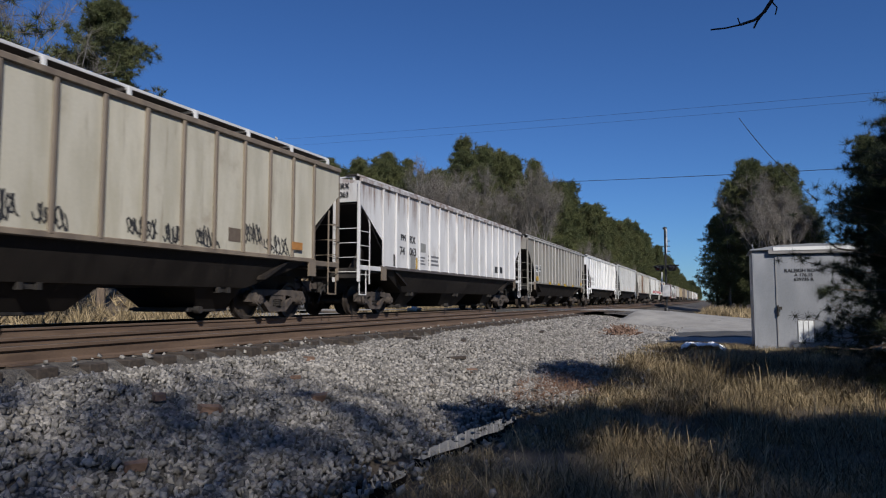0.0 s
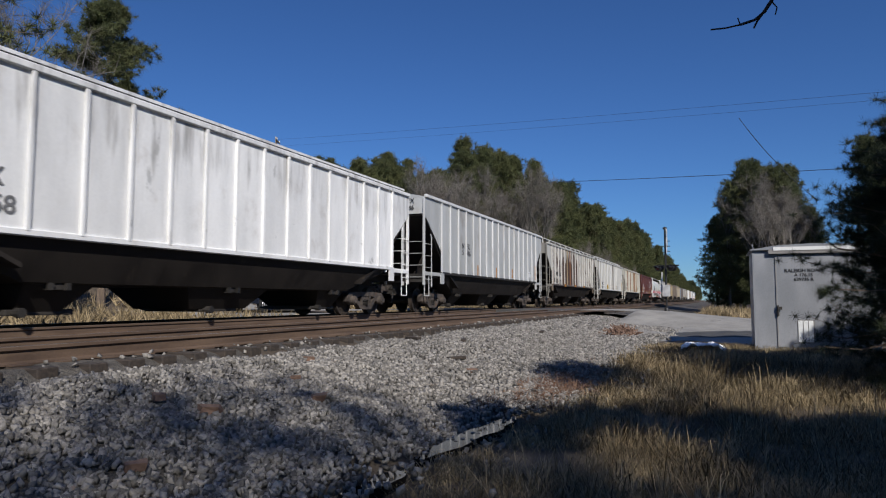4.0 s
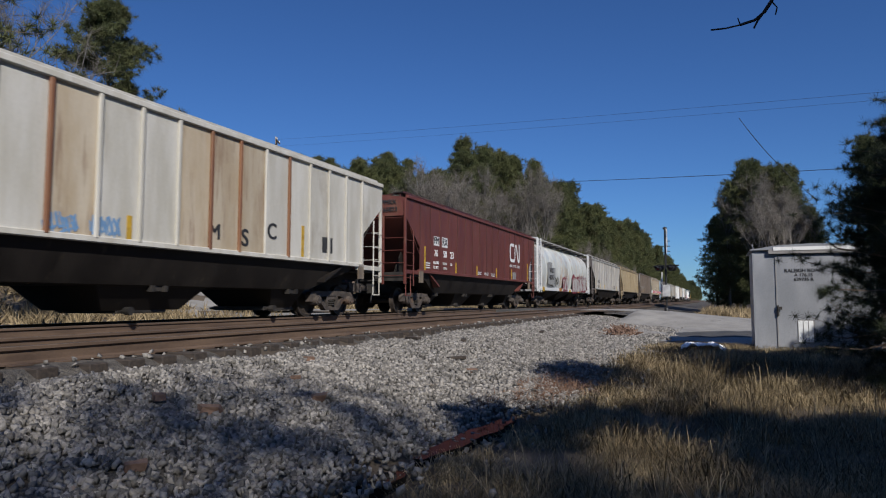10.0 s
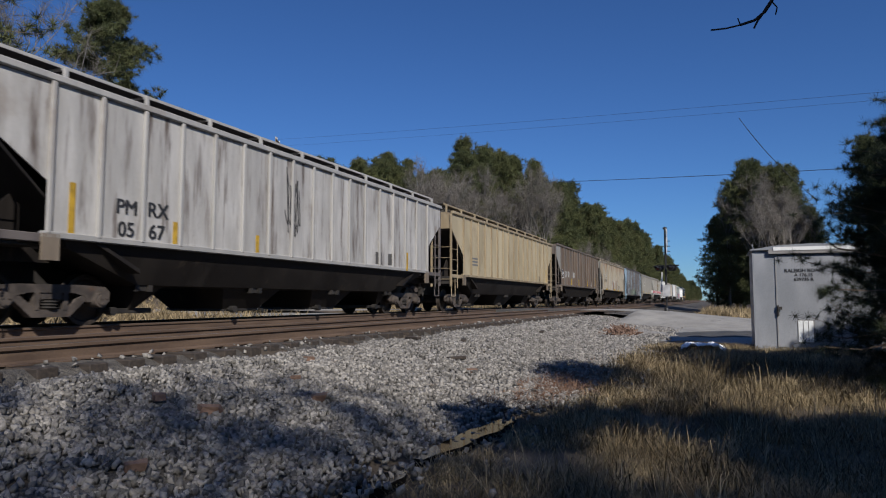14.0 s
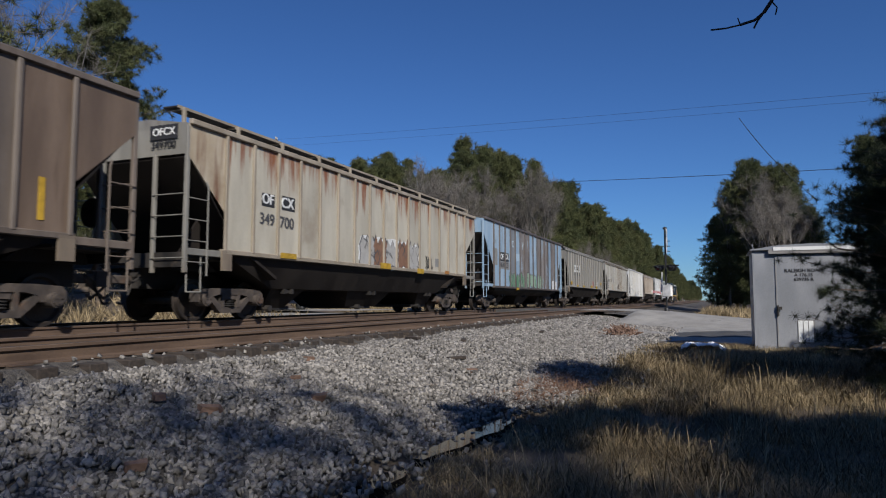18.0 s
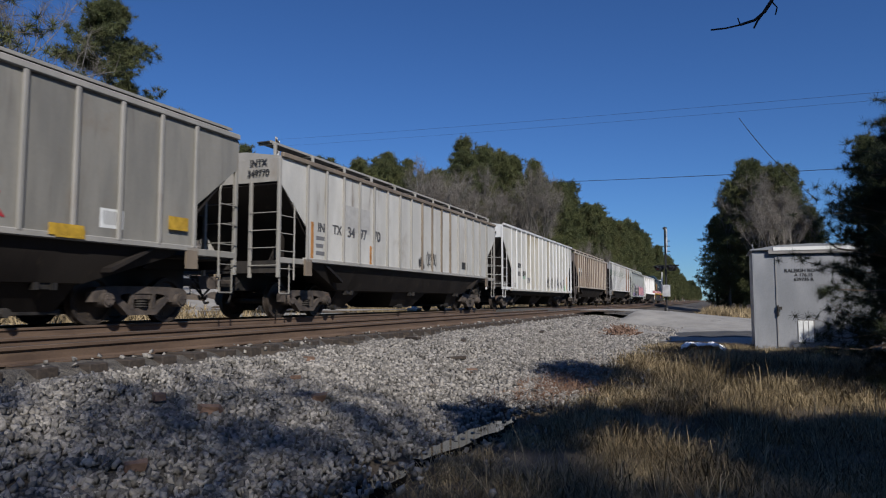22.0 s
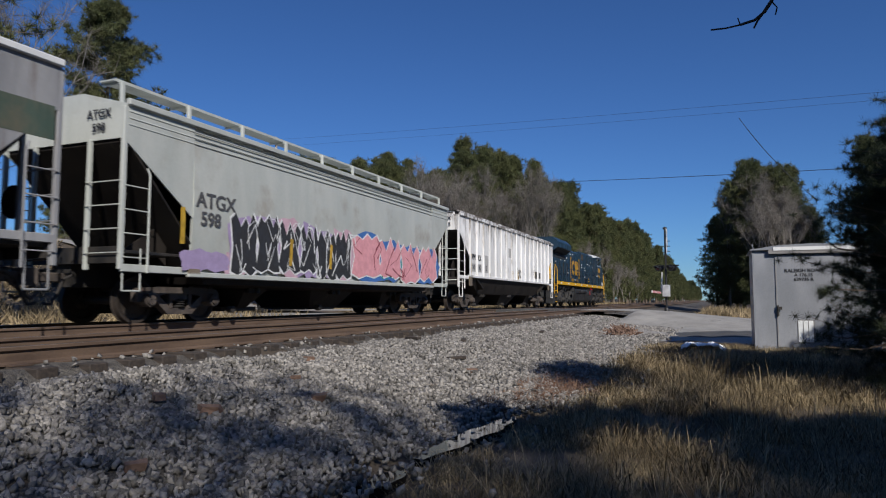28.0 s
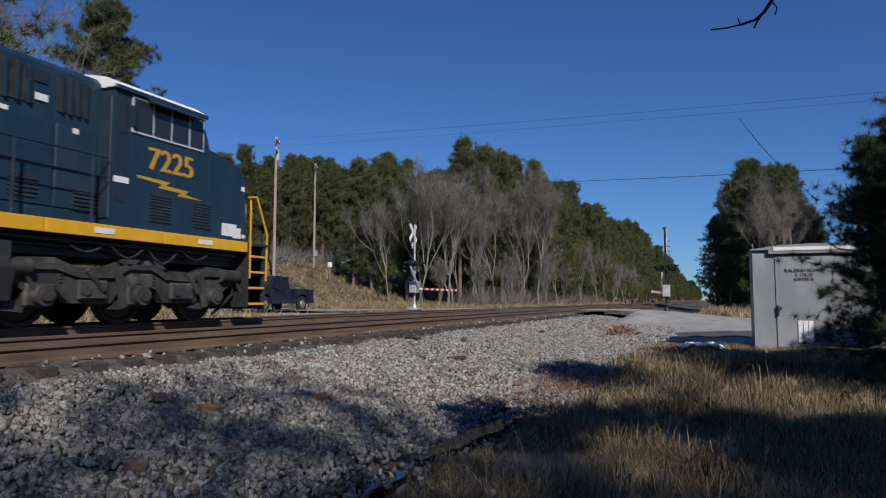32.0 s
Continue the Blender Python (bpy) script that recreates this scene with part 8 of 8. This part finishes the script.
def puddle(x0, y0, x1, y1, w, z, seed):
    r = random.Random(seed)
    d = Vector((x1 - x0, y1 - y0))
    nrm = Vector((-d.y, d.x)).normalized()
    left = [Vector((x0, y0)) + d * t + nrm * (w / 2 * math.sin(math.pi * min(1, max(0.06, t))) ** 0.5 * r.uniform(0.75, 1.2)) for t in [i / 12 for i in range(13)]]
    right = [Vector((x0, y0)) + d * t - nrm * (w / 2 * math.sin(math.pi * min(1, max(0.06, t))) ** 0.5 * r.uniform(0.75, 1.2)) for t in [i / 12 for i in range(12, -1, -1)]]
    return tagged(part("puddle", Solid().prism([(p.x, p.y) for p in left + right], "z", z - 0.15, z), water), "narrow rut filled with still water", "puddle", "puddles in the rut")


puddle(5.35, 2.42, 7.75, 2.22, 0.28, -0.912, 1)
puddle(4.1, 2.5, 5.1, 2.42, 0.24, -0.94, 2)
SHEETING = surface("white_plastic", (0.80, 0.80, 0.80), (0.86, 0.86, 0.86), 3, rough=0.25, bump=0.1)
pl = Solid().grid(lambda x, y: (x, y, -0.56 + 0.12 * abs(noise.noise((x * 6, y * 5, 1))) + 0.03 * noise.noise((x * 14, y * 14, 4)) - 0.08 * smooth(0.25, 0.5, abs(y - 0.30) + 0.25 * noise.noise((x * 4, y * 4, 9)))), steps((15.8, 16.5, 16)), steps((-0.18, 0.76, 24)))
tagged(part("plastic_sheet", pl, SHEETING), "crumpled white plastic sheet lying on the ground", "plastic sheet")
pt_ = part("asphalt_patch", Solid().grid(lambda x, y: (x, y, profile(x, y) + bumps(x, y, 0.7, 0.07) + 0.045 + 0.02 * noise.noise((x * 2, y * 2, 0)) - 0.2 * smooth(0.75, 1.05, math.hypot((x - 23.2) / 2.6, (y + 0.3) / 2.2) + 0.25 * noise.noise((x * 0.9, y * 0.9, 3)))), steps((20.2, 26.2, 30)), steps((-3, 2.4, 28))), ASPHALT)
tagged(pt_, "dark broken asphalt patch", "asphalt", kind="structure")
RUSTY_ROCK = surface("rusty_rock", (0.13, 0.075, 0.05), (0.22, 0.14, 0.10), 6, rough=0.9, bump=0.5, grain=40)
r = random.Random(8)
for x, y, k_ in ((4.75, 4.15, 0.10), (4.6, 4.6, 0.07), (6.1, 3.9, 0.11), (6.55, 4.5, 0.06), (7.6, 5.0, 0.07), (9.8, 3.5, 0.08), (3.4, 3.6, 0.07)):
    v, f = ICO[r.randrange(8)]
    tagged(part("brown_rock", Solid().add(v * np.array([1.2, 0.8, 0.5]) * k_, f.tolist()), RUSTY_ROCK, None, smooth=False, at=pose(x, y, profile(x, y) + 0.05, 0, 0, r.uniform(0, 360))), "rusty brown rock lying on the ballast", "rock", "brown rocks")
heap = Solid()
for k in range(170):
    a, q = r.uniform(0, 6.28), r.uniform(0, 1) ** 0.5
    x, y = 21.4 + 1.9 * q * math.cos(a), 2.75 + 0.45 * q * math.sin(a)
    d = Vector((r.uniform(-1, 1), r.uniform(-1, 1), r.uniform(0, 0.5))).normalized() * r.uniform(0.08, 0.3)
    p0 = Vector((x, y, profile(x, y) + 0.22 * (1 - q)))
    heap.tube(p0 - d, p0 + d, r.uniform(0.008, 0.03), n=4)
tagged(part("debris_heap", heap, RUSTY_ROCK), "low heap of dead sticks and dark debris", "debris", kind="stuff")
for x, y, a, ln in ((12.6, 4.7, 20, 0.5), (10.4, 4.0, -30, 0.35), (17.5, 4.3, 10, 0.6), (11.5, 5.3, 60, 0.4)):
    tagged(part("wood_scrap", Solid().box(-ln / 2, ln / 2, -0.05, 0.05, 0, 0.05, 0.01), TIE_WOOD, None, at=pose(x, y, profile(x, y) + 0.03, 0, 0, a)), "dark scrap of old tie wood", "wood scrap", "wood scraps")

# ---- twig hanging into the view ----
TWIG = plain("dark_twig", (0.035, 0.025, 0.02), 0.9)
branch = thing("hanging_branch", "thin bare dark branch hanging overhead", "branch", pose(4.34, -0.43, 2.45))
part("stem", Solid().path([(0.02, -0.06, 0.35), (0.0, 0.0, 0.0), (-0.01, 0.07, -0.21), (-0.02, 0.113, -0.276)], 0.011).path([(-0.02, 0.113, -0.276), (-0.04, 0.168, -0.324), (-0.07, 0.247, -0.351)], 0.008).path([(-0.07, 0.247, -0.351), (-0.10, 0.326, -0.371), (-0.134, 0.411, -0.381)], 0.005), TWIG, branch)
part("side_twig", Solid().path([(-0.02, 0.113, -0.276), (-0.033, 0.152, -0.33), (-0.037, 0.172, -0.371)], 0.006).path([(-0.01, 0.07, -0.21), (0.0, 0.04, -0.25), (0.01, 0.05, -0.29)], 0.004).path([(-0.07, 0.247, -0.351), (-0.08, 0.26, -0.31)], 0.004), TWIG, branch)
def motions():
    """The train rolls past at a steady speed, and its wheels turn."""
    for car, at in MOVERS:
        walk(car, [(t, pose(at - SPEED * t, TRAIN_Y, 0)) for t in (-2.0, 0.0, 8.0, 16.0, 24.0, SECONDS, SECONDS + 2.0)])
    for w, (x, y, z), r in WHEELSETS:
        turn = math.degrees(SPEED / r)  # a truck that faces backwards turns its wheels the other way
        walk(w, [(k / FPS, pose(x, y, z, 0, -turn * k / FPS, 0)) for k in range(0, round(SECONDS * FPS) + 1)])

    sway = [(0, 0.0), (3, 0.05), (6, 0.0), (9, -0.25), (13, -0.55), (17, -0.55), (19, -0.25), (23, -0.25), (28, -0.25), (30, -0.1), (SECONDS, 0.0)]
    walk(branch, [(t, pose(4.34, -0.43, 2.45, 0.35 * a, 0, a)) for t, a in sway])


motions()
